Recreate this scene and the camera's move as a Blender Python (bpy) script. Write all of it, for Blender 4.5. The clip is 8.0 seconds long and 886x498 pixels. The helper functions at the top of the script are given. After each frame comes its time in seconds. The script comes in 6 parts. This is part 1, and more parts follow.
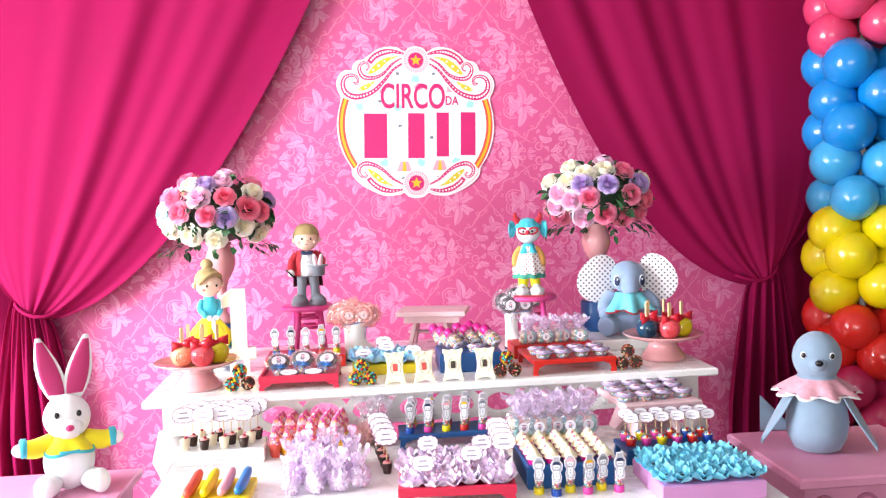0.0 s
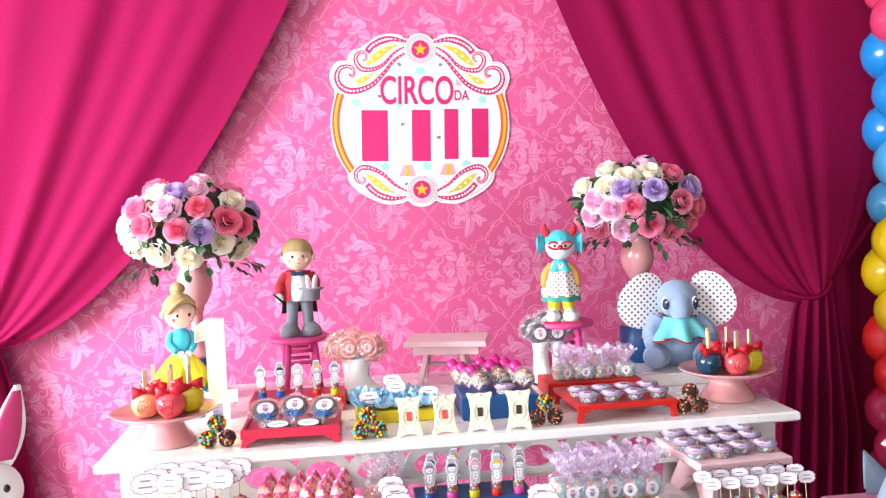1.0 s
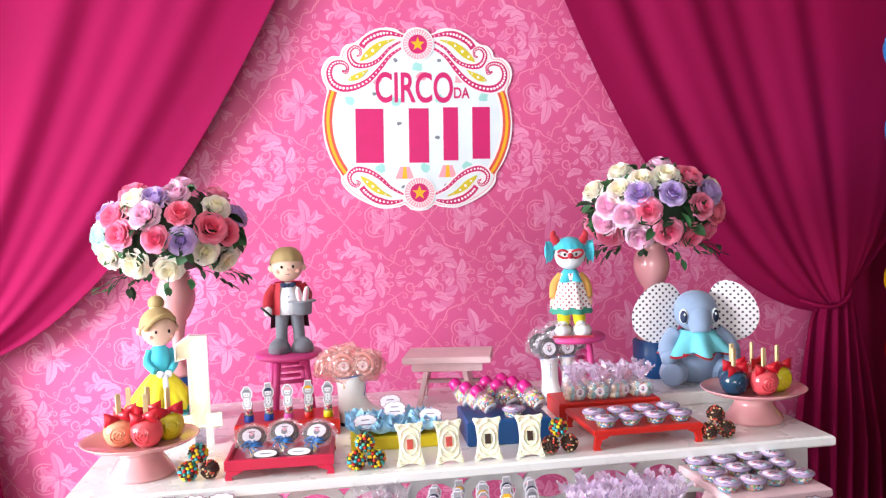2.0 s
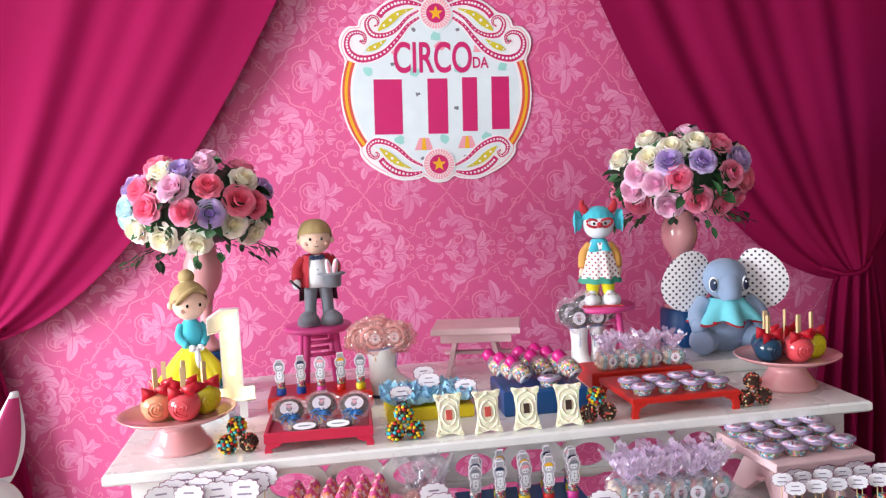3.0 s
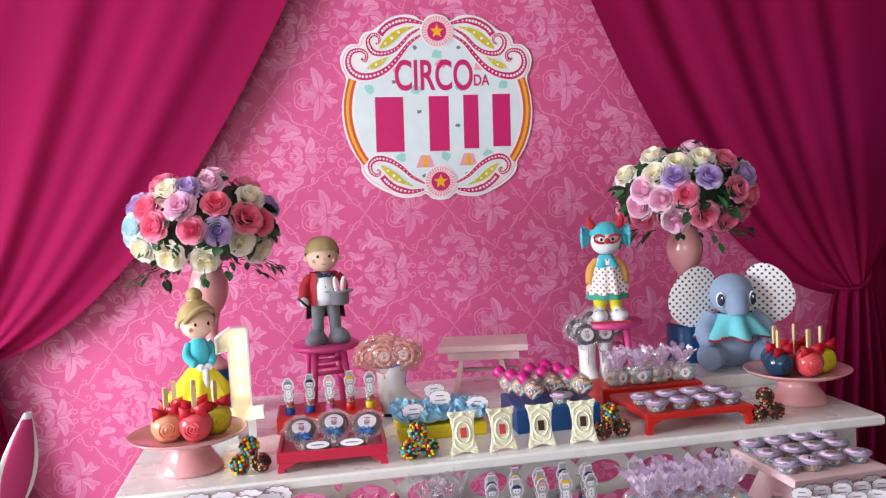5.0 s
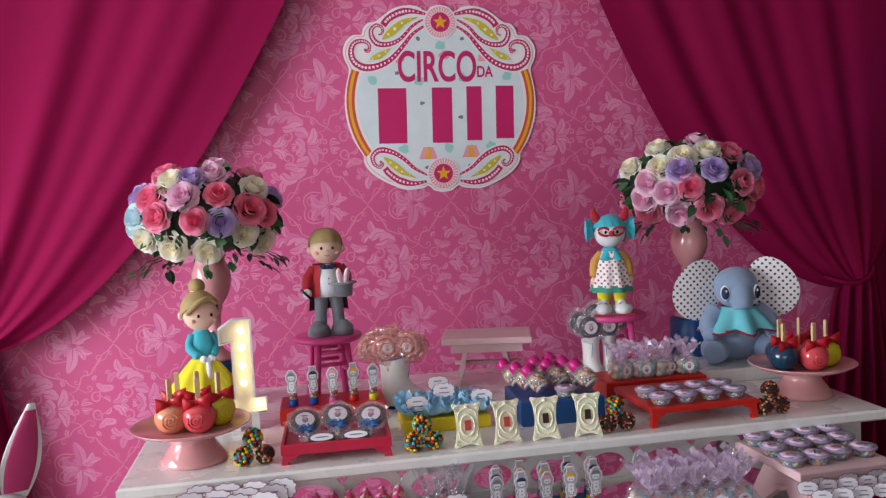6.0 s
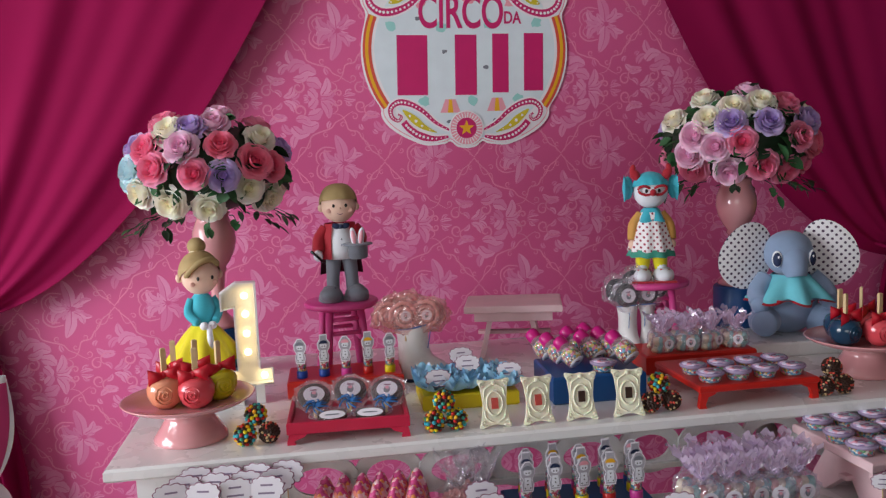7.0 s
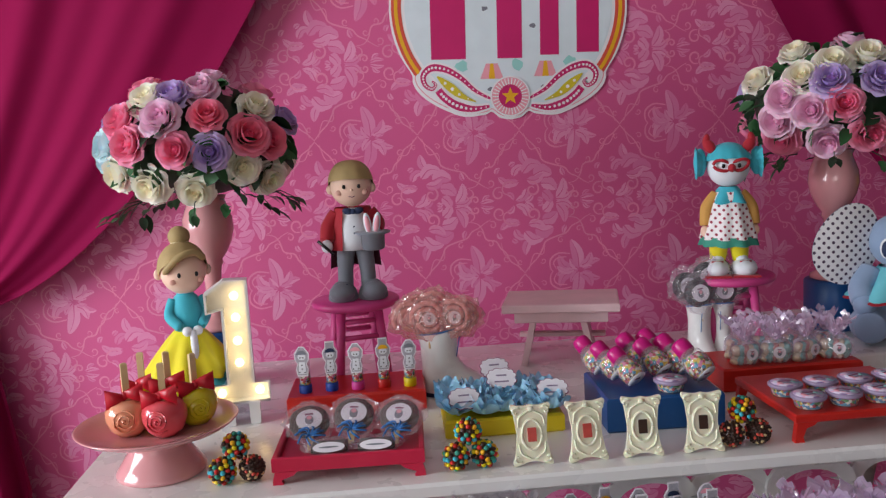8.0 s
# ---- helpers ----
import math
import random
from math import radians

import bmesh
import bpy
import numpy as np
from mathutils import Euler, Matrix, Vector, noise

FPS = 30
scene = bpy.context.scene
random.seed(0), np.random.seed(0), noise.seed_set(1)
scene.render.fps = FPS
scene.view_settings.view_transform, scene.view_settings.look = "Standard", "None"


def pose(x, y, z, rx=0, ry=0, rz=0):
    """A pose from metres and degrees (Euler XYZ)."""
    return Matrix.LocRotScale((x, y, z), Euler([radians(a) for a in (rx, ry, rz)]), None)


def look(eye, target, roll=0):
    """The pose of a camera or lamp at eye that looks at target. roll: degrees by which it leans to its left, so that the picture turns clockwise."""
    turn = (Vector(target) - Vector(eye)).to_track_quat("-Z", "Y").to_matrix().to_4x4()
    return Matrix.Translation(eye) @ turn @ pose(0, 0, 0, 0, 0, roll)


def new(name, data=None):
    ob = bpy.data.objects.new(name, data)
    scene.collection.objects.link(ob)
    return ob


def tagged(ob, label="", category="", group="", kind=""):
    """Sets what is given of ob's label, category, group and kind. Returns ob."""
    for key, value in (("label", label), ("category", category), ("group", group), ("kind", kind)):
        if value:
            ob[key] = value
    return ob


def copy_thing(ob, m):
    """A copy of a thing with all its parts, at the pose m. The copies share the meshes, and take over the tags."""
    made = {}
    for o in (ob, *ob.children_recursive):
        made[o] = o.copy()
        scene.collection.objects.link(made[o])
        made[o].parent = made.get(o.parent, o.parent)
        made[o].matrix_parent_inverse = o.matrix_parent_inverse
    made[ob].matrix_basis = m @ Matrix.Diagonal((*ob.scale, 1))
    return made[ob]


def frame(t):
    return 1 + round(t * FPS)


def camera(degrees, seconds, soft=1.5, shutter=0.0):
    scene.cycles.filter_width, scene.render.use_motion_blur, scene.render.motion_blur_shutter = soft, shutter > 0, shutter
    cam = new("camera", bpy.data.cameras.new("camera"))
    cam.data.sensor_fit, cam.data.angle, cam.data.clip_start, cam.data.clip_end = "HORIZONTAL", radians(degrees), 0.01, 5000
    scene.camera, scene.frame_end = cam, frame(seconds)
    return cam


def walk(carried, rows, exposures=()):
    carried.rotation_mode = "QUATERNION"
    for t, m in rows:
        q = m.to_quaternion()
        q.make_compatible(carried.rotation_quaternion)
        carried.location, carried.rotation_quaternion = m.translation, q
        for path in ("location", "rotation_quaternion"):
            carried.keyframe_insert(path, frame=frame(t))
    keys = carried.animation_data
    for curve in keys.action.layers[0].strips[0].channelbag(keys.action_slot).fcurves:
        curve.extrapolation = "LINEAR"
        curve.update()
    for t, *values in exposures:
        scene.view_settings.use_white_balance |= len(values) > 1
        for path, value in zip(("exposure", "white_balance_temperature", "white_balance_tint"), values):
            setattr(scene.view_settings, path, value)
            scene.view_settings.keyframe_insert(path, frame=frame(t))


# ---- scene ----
cam = camera(55.0, 8.0, soft=1.3)
PATH = [
    (0, (0.247, -0.074, 1.378), (0.433, 1.913, 1.249), -1.9),
    (0.2, (0.225, 0.049, 1.38), (0.418, 2.036, 1.258), -3.3),
    (0.4, (0.199, 0.14, 1.393), (0.437, 2.119, 1.241), -4.5),
    (0.5, (0.2, 0.189, 1.397), (0.442, 2.166, 1.208), -4.1),
    (0.7, (0.19, 0.291, 1.385), (0.46, 2.263, 1.191), -3.4),
    (1, (0.195, 0.431, 1.387), (0.417, 2.415, 1.272), -2.2),
    (1.5, (0.211, 0.577, 1.404), (0.435, 2.562, 1.291), -2.1),
    (2.8, (0.114, 0.649, 1.397), (0.384, 2.624, 1.239), -2.7),
    (3, (0.096, 0.658, 1.394), (0.345, 2.634, 1.219), -2.9),
    (3.5, (0.05, 0.673, 1.388), (0.344, 2.644, 1.224), -3.2),
    (4, (0.033, 0.673, 1.39), (0.348, 2.643, 1.255), -3.3),
    (4.5, (0.033, 0.674, 1.391), (0.325, 2.649, 1.261), -3.3),
    (6, (0.019, 0.687, 1.389), (0.308, 2.66, 1.239), -2.9),
    (6.5, (0.009, 0.741, 1.382), (0.325, 2.708, 1.212), -2.7),
    (7, (0.031, 0.899, 1.358), (0.276, 2.871, 1.128), -2.5),
    (7.5, (0.094, 1.082, 1.345), (0.225, 3.059, 1.069), -2.5),
    (8, (0.135, 1.246, 1.335), (0.237, 3.225, 1.063), -3.2),
]
EXPOSURES = [(0, 0.70), (0.5, 0.75), (1.0, 0.64), (1.6, 0.50), (2.8, 0.10), (3.5, -0.20), (4.5, -0.06), (5.8, -0.77), (6.5, -0.99), (7.0, -1.02), (8.0, -1.0)]
walk(cam, [(t, look(eye, target, roll)) for t, eye, target, roll in PATH], EXPOSURES)


# ---- world, light ----
def lin(h):
    c = [int(h[i:i + 2], 16) / 255 for i in (0, 2, 4)]
    return tuple(x / 12.92 if x <= 0.04045 else ((x + 0.055) / 1.055) ** 2.4 for x in c)


world = bpy.data.worlds.new("sky")
scene.world = world
world.use_nodes = True
sky = world.node_tree.nodes.new("ShaderNodeTexSky")
sky.sky_type, sky.sun_disc, sky.sun_elevation, sky.sun_rotation = "NISHITA", False, radians(45), radians(200)
world.node_tree.links.new(sky.outputs[0], world.node_tree.nodes["Background"].inputs[0])
world.node_tree.nodes["Background"].inputs[1].default_value = 0.08


def window_light(name, m, w, h, watts, colour):
    d = bpy.data.lights.new(name, "AREA")
    d.shape, d.size, d.size_y, d.energy, d.color = "RECTANGLE", w, h, watts, colour
    ob = new(name, d)
    ob.matrix_world = m
    return ob


window_light("west_window_light", look((-3.42, 1.6, 1.6), (0, 2.5, 1.0)), 2.1, 1.5, 285, (0.90, 0.94, 1.0))
window_light("south_window_light", look((-1.6, -3.42, 1.5), (-1.2, 0, 1.0)), 3.2, 1.8, 80, (1.0, 0.98, 0.96))


# ---- materials ----
class X:
    """A number in a node tree, with arithmetic."""

    def __init__(self, nt, s):
        self.nt, self.s = nt, s

    def op(self, kind, *others):
        n = self.nt.nodes.new("ShaderNodeMath")
        n.operation = kind
        for i, o in enumerate((self, *others)):
            if isinstance(o, X):
                self.nt.links.new(o.s, n.inputs[i])
            else:
                n.inputs[i].default_value = o
        return X(self.nt, n.outputs[0])

    def __add__(self, o): return self.op("ADD", o)
    def __sub__(self, o): return self.op("SUBTRACT", o)
    def __mul__(self, o): return self.op("MULTIPLY", o)
    def fract(self): return self.op("FRACT")
    def sqrt(self): return self.op("SQRT")

    def below(self, edge, soft):
        n = self.nt.nodes.new("ShaderNodeMapRange")
        n.interpolation_type = "SMOOTHSTEP"
        d = (self - edge) if not isinstance(edge, X) else self - edge
        self.nt.links.new(d.s, n.inputs[0])
        n.inputs[1].default_value, n.inputs[2].default_value = -soft, soft
        n.inputs[3].default_value, n.inputs[4].default_value = 1, 0
        return X(self.nt, n.outputs[0])


def tree(name):
    m = bpy.data.materials.new(name)
    m.use_nodes = True
    return m, m.node_tree, m.node_tree.nodes["Principled BSDF"]


def coords(nt):
    return nt.nodes.new("ShaderNodeTexCoord").outputs["Object"]


def noise_node(nt, scale, detail=4, vec=None):
    n = nt.nodes.new("ShaderNodeTexNoise")
    n.inputs["Scale"].default_value, n.inputs["Detail"].default_value = scale, detail
    nt.links.new(vec or coords(nt), n.inputs["Vector"])
    return n.outputs["Fac"]


def mixed(nt, fac, a, b):
    n = nt.nodes.new("ShaderNodeMix")
    n.data_type = "RGBA"
    if isinstance(fac, float):
        n.inputs[0].default_value = fac
    else:
        nt.links.new(fac, n.inputs[0])
    for i, c in ((6, a), (7, b)):
        if isinstance(c, tuple):
            n.inputs[i].default_value = (*c, 1)
        else:
            nt.links.new(c, n.inputs[i])
    return n.outputs[2]


def bumped(nt, bsdf, height, strength, distance=0.002):
    n = nt.nodes.new("ShaderNodeBump")
    n.inputs["Strength"].default_value, n.inputs["Distance"].default_value = strength, distance
    nt.links.new(height, n.inputs["Height"])
    nt.links.new(n.outputs[0], bsdf.inputs["Normal"])


def mat(name, colour, rough=0.5, vary=0.12, scale=30, fine=300, bump=0.15, metal=0.0, coat=0.0, sheen=0.0, sub=0.0, spec=0.5):
    m, nt, b = tree(name)
    c = lin(colour)
    dark = tuple(x * (1 - 2 * vary) for x in c)
    light = tuple(min(1, x * (1 + vary) + 0.01 * vary) for x in c)
    n1 = noise_node(nt, scale)
    n2 = noise_node(nt, fine, 2)
    first = mixed(nt, n1, dark, light)
    nt.links.new(mixed(nt, X(nt, n2).op("MULTIPLY", vary).s, first, tuple(x * 0.7 for x in c)), b.inputs["Base Color"])
    r = X(nt, n1) * 0.16 + (rough - 0.08)
    nt.links.new(r.s, b.inputs["Roughness"])
    b.inputs["Metallic"].default_value, b.inputs["Coat Weight"].default_value = metal, coat
    b.inputs["Sheen Weight"].default_value = sheen
    b.inputs["Specular IOR Level"].default_value = spec
    if sub:
        b.inputs["Subsurface Weight"].default_value, b.inputs["Subsurface Scale"].default_value = sub, 0.01
    if bump:
        bumped(nt, b, n2, bump, 0.001)
    return m


def film(name, colour, shine=0.3, clear=0.75):
    """Thin crinkled wrapping: partly clear, partly glossy."""
    m, nt, b = tree(name)
    nt.nodes.remove(b)
    t, g, d = (nt.nodes.new("ShaderNodeBsdf" + k) for k in ("Transparent", "Glossy", "Diffuse"))
    t.inputs[0].default_value = (*[0.6 + 0.4 * x for x in lin(colour)], 1)
    g.inputs[0].default_value = (0.95, 0.95, 0.95, 1)
    g.inputs["Roughness"].default_value = 0.12
    d.inputs[0].default_value = (*lin(colour), 1)
    a, c = nt.nodes.new("ShaderNodeMixShader"), nt.nodes.new("ShaderNodeMixShader")
    a.inputs[0].default_value, c.inputs[0].default_value = shine, clear
    nt.links.new(d.outputs[0], a.inputs[1]), nt.links.new(g.outputs[0], a.inputs[2])
    nt.links.new(a.outputs[0], c.inputs[1]), nt.links.new(t.outputs[0], c.inputs[2])
    nt.links.new(c.outputs[0], nt.nodes["Material Output"].inputs[0])
    h = nt.nodes.new("ShaderNodeBump")
    h.inputs["Strength"].default_value, h.inputs["Distance"].default_value = 0.9, 0.004
    nt.links.new(noise_node(nt, 70, 3), h.inputs["Height"])
    nt.links.new(h.outputs[0], g.inputs["Normal"])
    return m


def cloth_ground(name, colour):
    """Smooth printed backdrop cloth: broad uneven dye and a fine weave."""
    m, nt, b = tree(name)
    g = lin(colour)
    broad = mixed(nt, noise_node(nt, 1.6, 3), tuple(v * 0.90 for v in g), tuple(min(1, v * 1.10) for v in g))
    nt.links.new(mixed(nt, (X(nt, noise_node(nt, 260, 2)) * 0.16).s, broad, tuple(v * 0.75 for v in g)), b.inputs["Base Color"])
    b.inputs["Roughness"].default_value = 0.55
    b.inputs["Sheen Weight"].default_value = 0.08
    bumped(nt, b, noise_node(nt, 700, 2), 0.15, 0.0006)
    return m


M_WALL = cloth_ground("damask_ground", "DC5A92")
def leaf_print_mat(name, dark, light):
    """Printed leaves, each in its own tone."""
    m, nt, b = tree(name)
    island = nt.nodes.new("ShaderNodeNewGeometry").outputs["Random Per Island"]
    tone = mixed(nt, island, lin(dark), lin(light))
    nt.links.new(mixed(nt, (X(nt, noise_node(nt, 60, 3)) * 0.35).s, tone, lin(dark)), b.inputs["Base Color"])
    b.inputs["Roughness"].default_value = 0.55
    return m


M_LEAFPRINT = leaf_print_mat("damask_leaf_print", "E276A8", "EE9CC2")
M_VINEPRINT = mat("damask_vine_print", "F089B0", 0.55, 0.12, 9, 120, 0.05)
M_CURTAIN = mat("magenta_cloth", "920C48", 0.8, 0.06, 3, 900, 0.2, spec=0.12)
# Plaster, floor and ceiling out of view: colours darkened to cut bounced fill light.
M_PLASTER = mat("dimmed_cream_plaster", "B4AAA4", 0.8, 0.04, 4, 120, 0.2)
M_FLOOR = mat("beige_tile", "8C8078", 0.35, 0.08, 3, 60, 0.05)
M_CEIL = mat("ceiling_paint", "D2CCC8", 0.85, 0.03, 4, 120, 0.1)
M_WHITE = mat("white_lacquer", "F2F3F1", 0.28, 0.012, 12, 180, 0.04, coat=0.25)
M_PALEPINK = mat("whitewashed_pink_wood", "F1CED2", 0.55, 0.10, 18, 220, 0.25)
M_PEDESTAL = mat("pink_painted_wood", "DB92B4", 0.5, 0.07, 12, 160, 0.15)
# Darker pedestal pink: the shade of the carving is put into its colour.
M_CARVE = mat("carving_shade_colour", "B56A8A", 0.6, 0.08, 20, 160, 0.1)
M_CERAMIC = mat("pink_ceramic", "E3A3A6", 0.16, 0.05, 14, 120, 0.03, coat=0.6)
M_HOTPINK = mat("hot_pink_paint", "D8478F", 0.38, 0.06, 14, 180, 0.1)
M_CRIMSON = mat("crimson_paint", "C81440", 0.38, 0.08, 14, 180, 0.1)
M_RED = mat("scarlet_paint", "CF2418", 0.36, 0.07, 14, 180, 0.1)
M_BLUE = mat("blue_paint", "0F4F8C", 0.4, 0.10, 14, 180, 0.12)
M_YELLOW = mat("yellow_paint", "E8CE12", 0.42, 0.06, 14, 180, 0.1)
M_PAPER = mat("white_label_paper", "F0EDF4", 0.6, 0.02, 20, 200, 0.05)
M_INK = mat("plum_ink", "8A4468", 0.6, 0.05, 40, 200, 0)
M_SCRIPT = mat("script_ink", "8C7C96", 0.6, 0.05, 40, 200, 0)
M_DARKINK = mat("dark_ink", "35323A", 0.6, 0.05, 40, 200, 0)
M_BLACK = mat("black_bead", "151417", 0.2, 0.1, 40, 200, 0)
M_SKIN = mat("doll_biscuit_skin", "F2CCB6", 0.65, 0.03, 30, 300, 0.05)
M_CHEEK = mat("doll_cheek", "EEB8A8", 0.7, 0.05, 30, 300, 0.05)
M_HAIR = mat("doll_sandy_hair", "B39A68", 0.7, 0.12, 40, 300, 0.2)
M_TEAL = mat("turquoise_felt", "3DB9CC", 0.75, 0.10, 30, 500, 0.3, sheen=0.2)
M_FELTYEL = mat("yellow_felt", "F0E019", 0.75, 0.08, 30, 500, 0.3, sheen=0.2)
M_FELTRED = mat("red_felt", "B3142A", 0.75, 0.10, 30, 500, 0.3, sheen=0.2)
M_GREY = mat("grey_felt", "7D818C", 0.75, 0.10, 30, 500, 0.3, sheen=0.2)
M_GREYBLUE = mat("blue_grey_fleece", "8FA5C4", 0.85, 0.10, 24, 420, 0.4, sheen=0.3)
M_SEAL = mat("grey_fleece", "8499AE", 0.85, 0.08, 24, 420, 0.4, sheen=0.3)
M_PLUSH = mat("white_plush", "EEF0F2", 0.9, 0.05, 24, 420, 0.4, sheen=0.3)
M_EARPINK = mat("magenta_ear_felt", "BE2E6E", 0.8, 0.10, 24, 420, 0.3, sheen=0.2)
M_FRILL = mat("pink_gingham_frill", "E6A7B6", 0.8, 0.22, 60, 380, 0.3)
M_GREENTRIM = mat("green_trim", "3E9C86", 0.75, 0.10, 30, 500, 0.3)
M_STICK = mat("pale_wood_stick", "E7CB98", 0.6, 0.10, 60, 300, 0.1)
M_BOW = mat("red_satin_bow", "C00C26", 0.35, 0.12, 30, 300, 0.1)
M_CHOC = mat("chocolate", "3B2014", 0.4, 0.25, 40, 300, 0.4)
M_IVORY = mat("white_chocolate", "FDF8DC", 0.42, 0.05, 30, 240, 0.12, sub=0.1)
M_CREAM = mat("cream_icing", "F6ECCB", 0.5, 0.06, 40, 300, 0.2)
M_SUGAR = mat("silvery_sugar", "B8BCC6", 0.3, 0.3, 60, 400, 0.4)
M_FILM = film("clear_cellophane", "FAF6FC", 0.62, 0.82)
M_LILACFILM = film("lilac_cellophane", "F4E0FC", 0.45, 0.45)
M_BAGFILM = film("bag_cellophane", "F8F0FC", 0.5, 0.80)
M_PINKFILM = film("pink_cellophane", "F7C8C4", 0.4, 0.7)
M_PLASTIC = film("clear_plastic", "EFEFF2", 0.35, 0.8)
M_LEAF = mat("rose_leaf", "33663A", 0.5, 0.25, 30, 200, 0.2)
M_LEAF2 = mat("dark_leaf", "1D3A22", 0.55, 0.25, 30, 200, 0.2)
M_TISSUEBLUE = mat("sky_blue_tissue", "A9DDF8", 0.6, 0.06, 40, 300, 0.3, sub=0.1)
M_TISSUETURQ = mat("turquoise_tissue", "84DCF4", 0.6, 0.06, 40, 300, 0.3, sub=0.1)
M_TISSUELILAC = mat("lilac_tissue", "F2DCF6", 0.6, 0.05, 40, 300, 0.3, sub=0.1)
M_LILACBOX = mat("lilac_card", "CE8FC4", 0.5, 0.05, 20, 200, 0.08)
M_MAGENTACAP = mat("magenta_cap", "CC107E", 0.35, 0.06, 30, 200, 0.05)
M_SWEETPINK = mat("pink_candy", "F5AFA8", 0.3, 0.15, 60, 300, 0.2)


def candy_mix(name, scale, cols=("C92A3E", "E9C324", "2E9CC4", "5B2A1C", "4FA85A", "E5709F", "F2EEDF")):
    """Tiny sugar beads in many colours."""
    m, nt, b = tree(name)
    v = nt.nodes.new("ShaderNodeTexVoronoi")
    v.inputs["Scale"].default_value = scale
    nt.links.new(coords(nt), v.inputs["Vector"])
    ramp = nt.nodes.new("ShaderNodeValToRGB")
    ramp.color_ramp.interpolation = "CONSTANT"
    sep = nt.nodes.new("ShaderNodeSeparateColor")
    nt.links.new(v.outputs["Color"], sep.inputs[0])
    nt.links.new(sep.outputs[0], ramp.inputs[0])
    el = ramp.color_ramp.elements
    for i, c in enumerate(cols):
        e = el[i] if i < 2 else el.new(i / len(cols))
        e.position, e.color = i / len(cols), (*lin(c), 1)
    nt.links.new(ramp.outputs[0], b.inputs["Base Color"])
    b.inputs["Roughness"].default_value = 0.3
    bumped(nt, b, v.outputs["Distance"], 0.6, -0.002)
    return m


def dotted(name, ground, dot, scale, size):
    """Cotton with small printed dots."""
    m, nt, b = tree(name)
    sep = nt.nodes.new("ShaderNodeSeparateXYZ")
    nt.links.new(coords(nt), sep.inputs[0])
    x, z = X(nt, sep.outputs[0]) * scale, X(nt, sep.outputs[2]) * scale
    u, v = (x + z).fract() - 0.5, (x - z).fract() - 0.5
    nt.links.new(mixed(nt, (u * u + v * v).below(size * size, 0.03).s, lin(ground), lin(dot)), b.inputs["Base Color"])
    b.inputs["Roughness"].default_value = 0.8
    bumped(nt, b, noise_node(nt, 600, 2), 0.2, 0.0006)
    return m


M_CANDY = candy_mix("mixed_sugar_beads", 190)
M_DOTS = dotted("white_dotted_cotton", "F3F1F3", "4A3350", 48, 0.24)
M_DOTS2 = dotted("white_red_dotted_cotton", "F4F0F0", "9A2740", 62, 0.24)


# ---- shapes: lists of (vertices, faces, smooth) ----
def grid(fn, nu, nv, wrap=False, smooth=True):
    v = [fn(i / nu, j / nv) for j in range(nv + 1) for i in range(nu + (0 if wrap else 1))]
    w = nu if wrap else nu + 1
    f = [(j * w + i, j * w + (i + 1) % w, (j + 1) * w + (i + 1) % w, (j + 1) * w + i) for j in range(nv) for i in range(nu)]
    return v, f, smooth


def lathe(profile, seg=28, smooth=True):
    n = len(profile)
    v = [(r * math.cos(2 * math.pi * i / seg), r * math.sin(2 * math.pi * i / seg), z) for r, z in profile for i in range(seg)]
    f = [(j * seg + i, j * seg + (i + 1) % seg, (j + 1) * seg + (i + 1) % seg, (j + 1) * seg + i) for j in range(n - 1) for i in range(seg)]
    f.append(tuple(reversed(range(seg))))
    f.append(tuple(range((n - 1) * seg, n * seg)))
    return v, f, smooth


def ball(rx, ry=None, rz=None, seg=18, rings=12):
    ry, rz = ry or rx, rz or rx
    prof = [(max(1e-4, math.sin(math.pi * j / rings)), -math.cos(math.pi * j / rings)) for j in range(rings + 1)]
    v, f, s = lathe(prof, seg)
    return [(x * rx, y * ry, z * rz) for x, y, z in v], f, True


def block(w, d, h, b=0.003, base=True):
    """A box with eased edges; it stands on z = 0, or is centred on it."""
    v, f = [], []
    z0 = 0 if base else -h / 2
    ring = lambda e, z: [(-w / 2 + e, -d / 2 + e, z), (w / 2 - e, -d / 2 + e, z), (w / 2 - e, d / 2 - e, z), (-w / 2 + e, d / 2 - e, z)]
    rings = [ring(b, z0), ring(0, z0 + b), ring(0, z0 + h - b), ring(b, z0 + h)]
    for r in rings:
        v += r
    for j in range(3):
        for i in range(4):
            f.append((j * 4 + i, j * 4 + (i + 1) % 4, j * 4 + 4 + (i + 1) % 4, j * 4 + 4 + i))
    f += [(3, 2, 1, 0), (12, 13, 14, 15)]
    return v, f, False


def pipe(points, radius, seg=8, smooth=True):
    pts = [Vector(p) for p in points]
    rad = radius if isinstance(radius, (list, tuple)) else [radius] * len(pts)
    v, f = [], []
    for k, p in enumerate(pts):
        d = (pts[min(k + 1, len(pts) - 1)] - pts[max(k - 1, 0)]).normalized()
        q = d.to_track_quat("Z", "Y")
        for i in range(seg):
            a = 2 * math.pi * i / seg
            v.append(tuple(p + q @ Vector((rad[k] * math.cos(a), rad[k] * math.sin(a), 0))))
    n = len(pts)
    for k in range(n - 1):
        for i in range(seg):
            f.append((k * seg + i, k * seg + (i + 1) % seg, (k + 1) * seg + (i + 1) % seg, (k + 1) * seg + i))
    f += [tuple(reversed(range(seg))), tuple(range((n - 1) * seg, n * seg))]
    return v, f, smooth


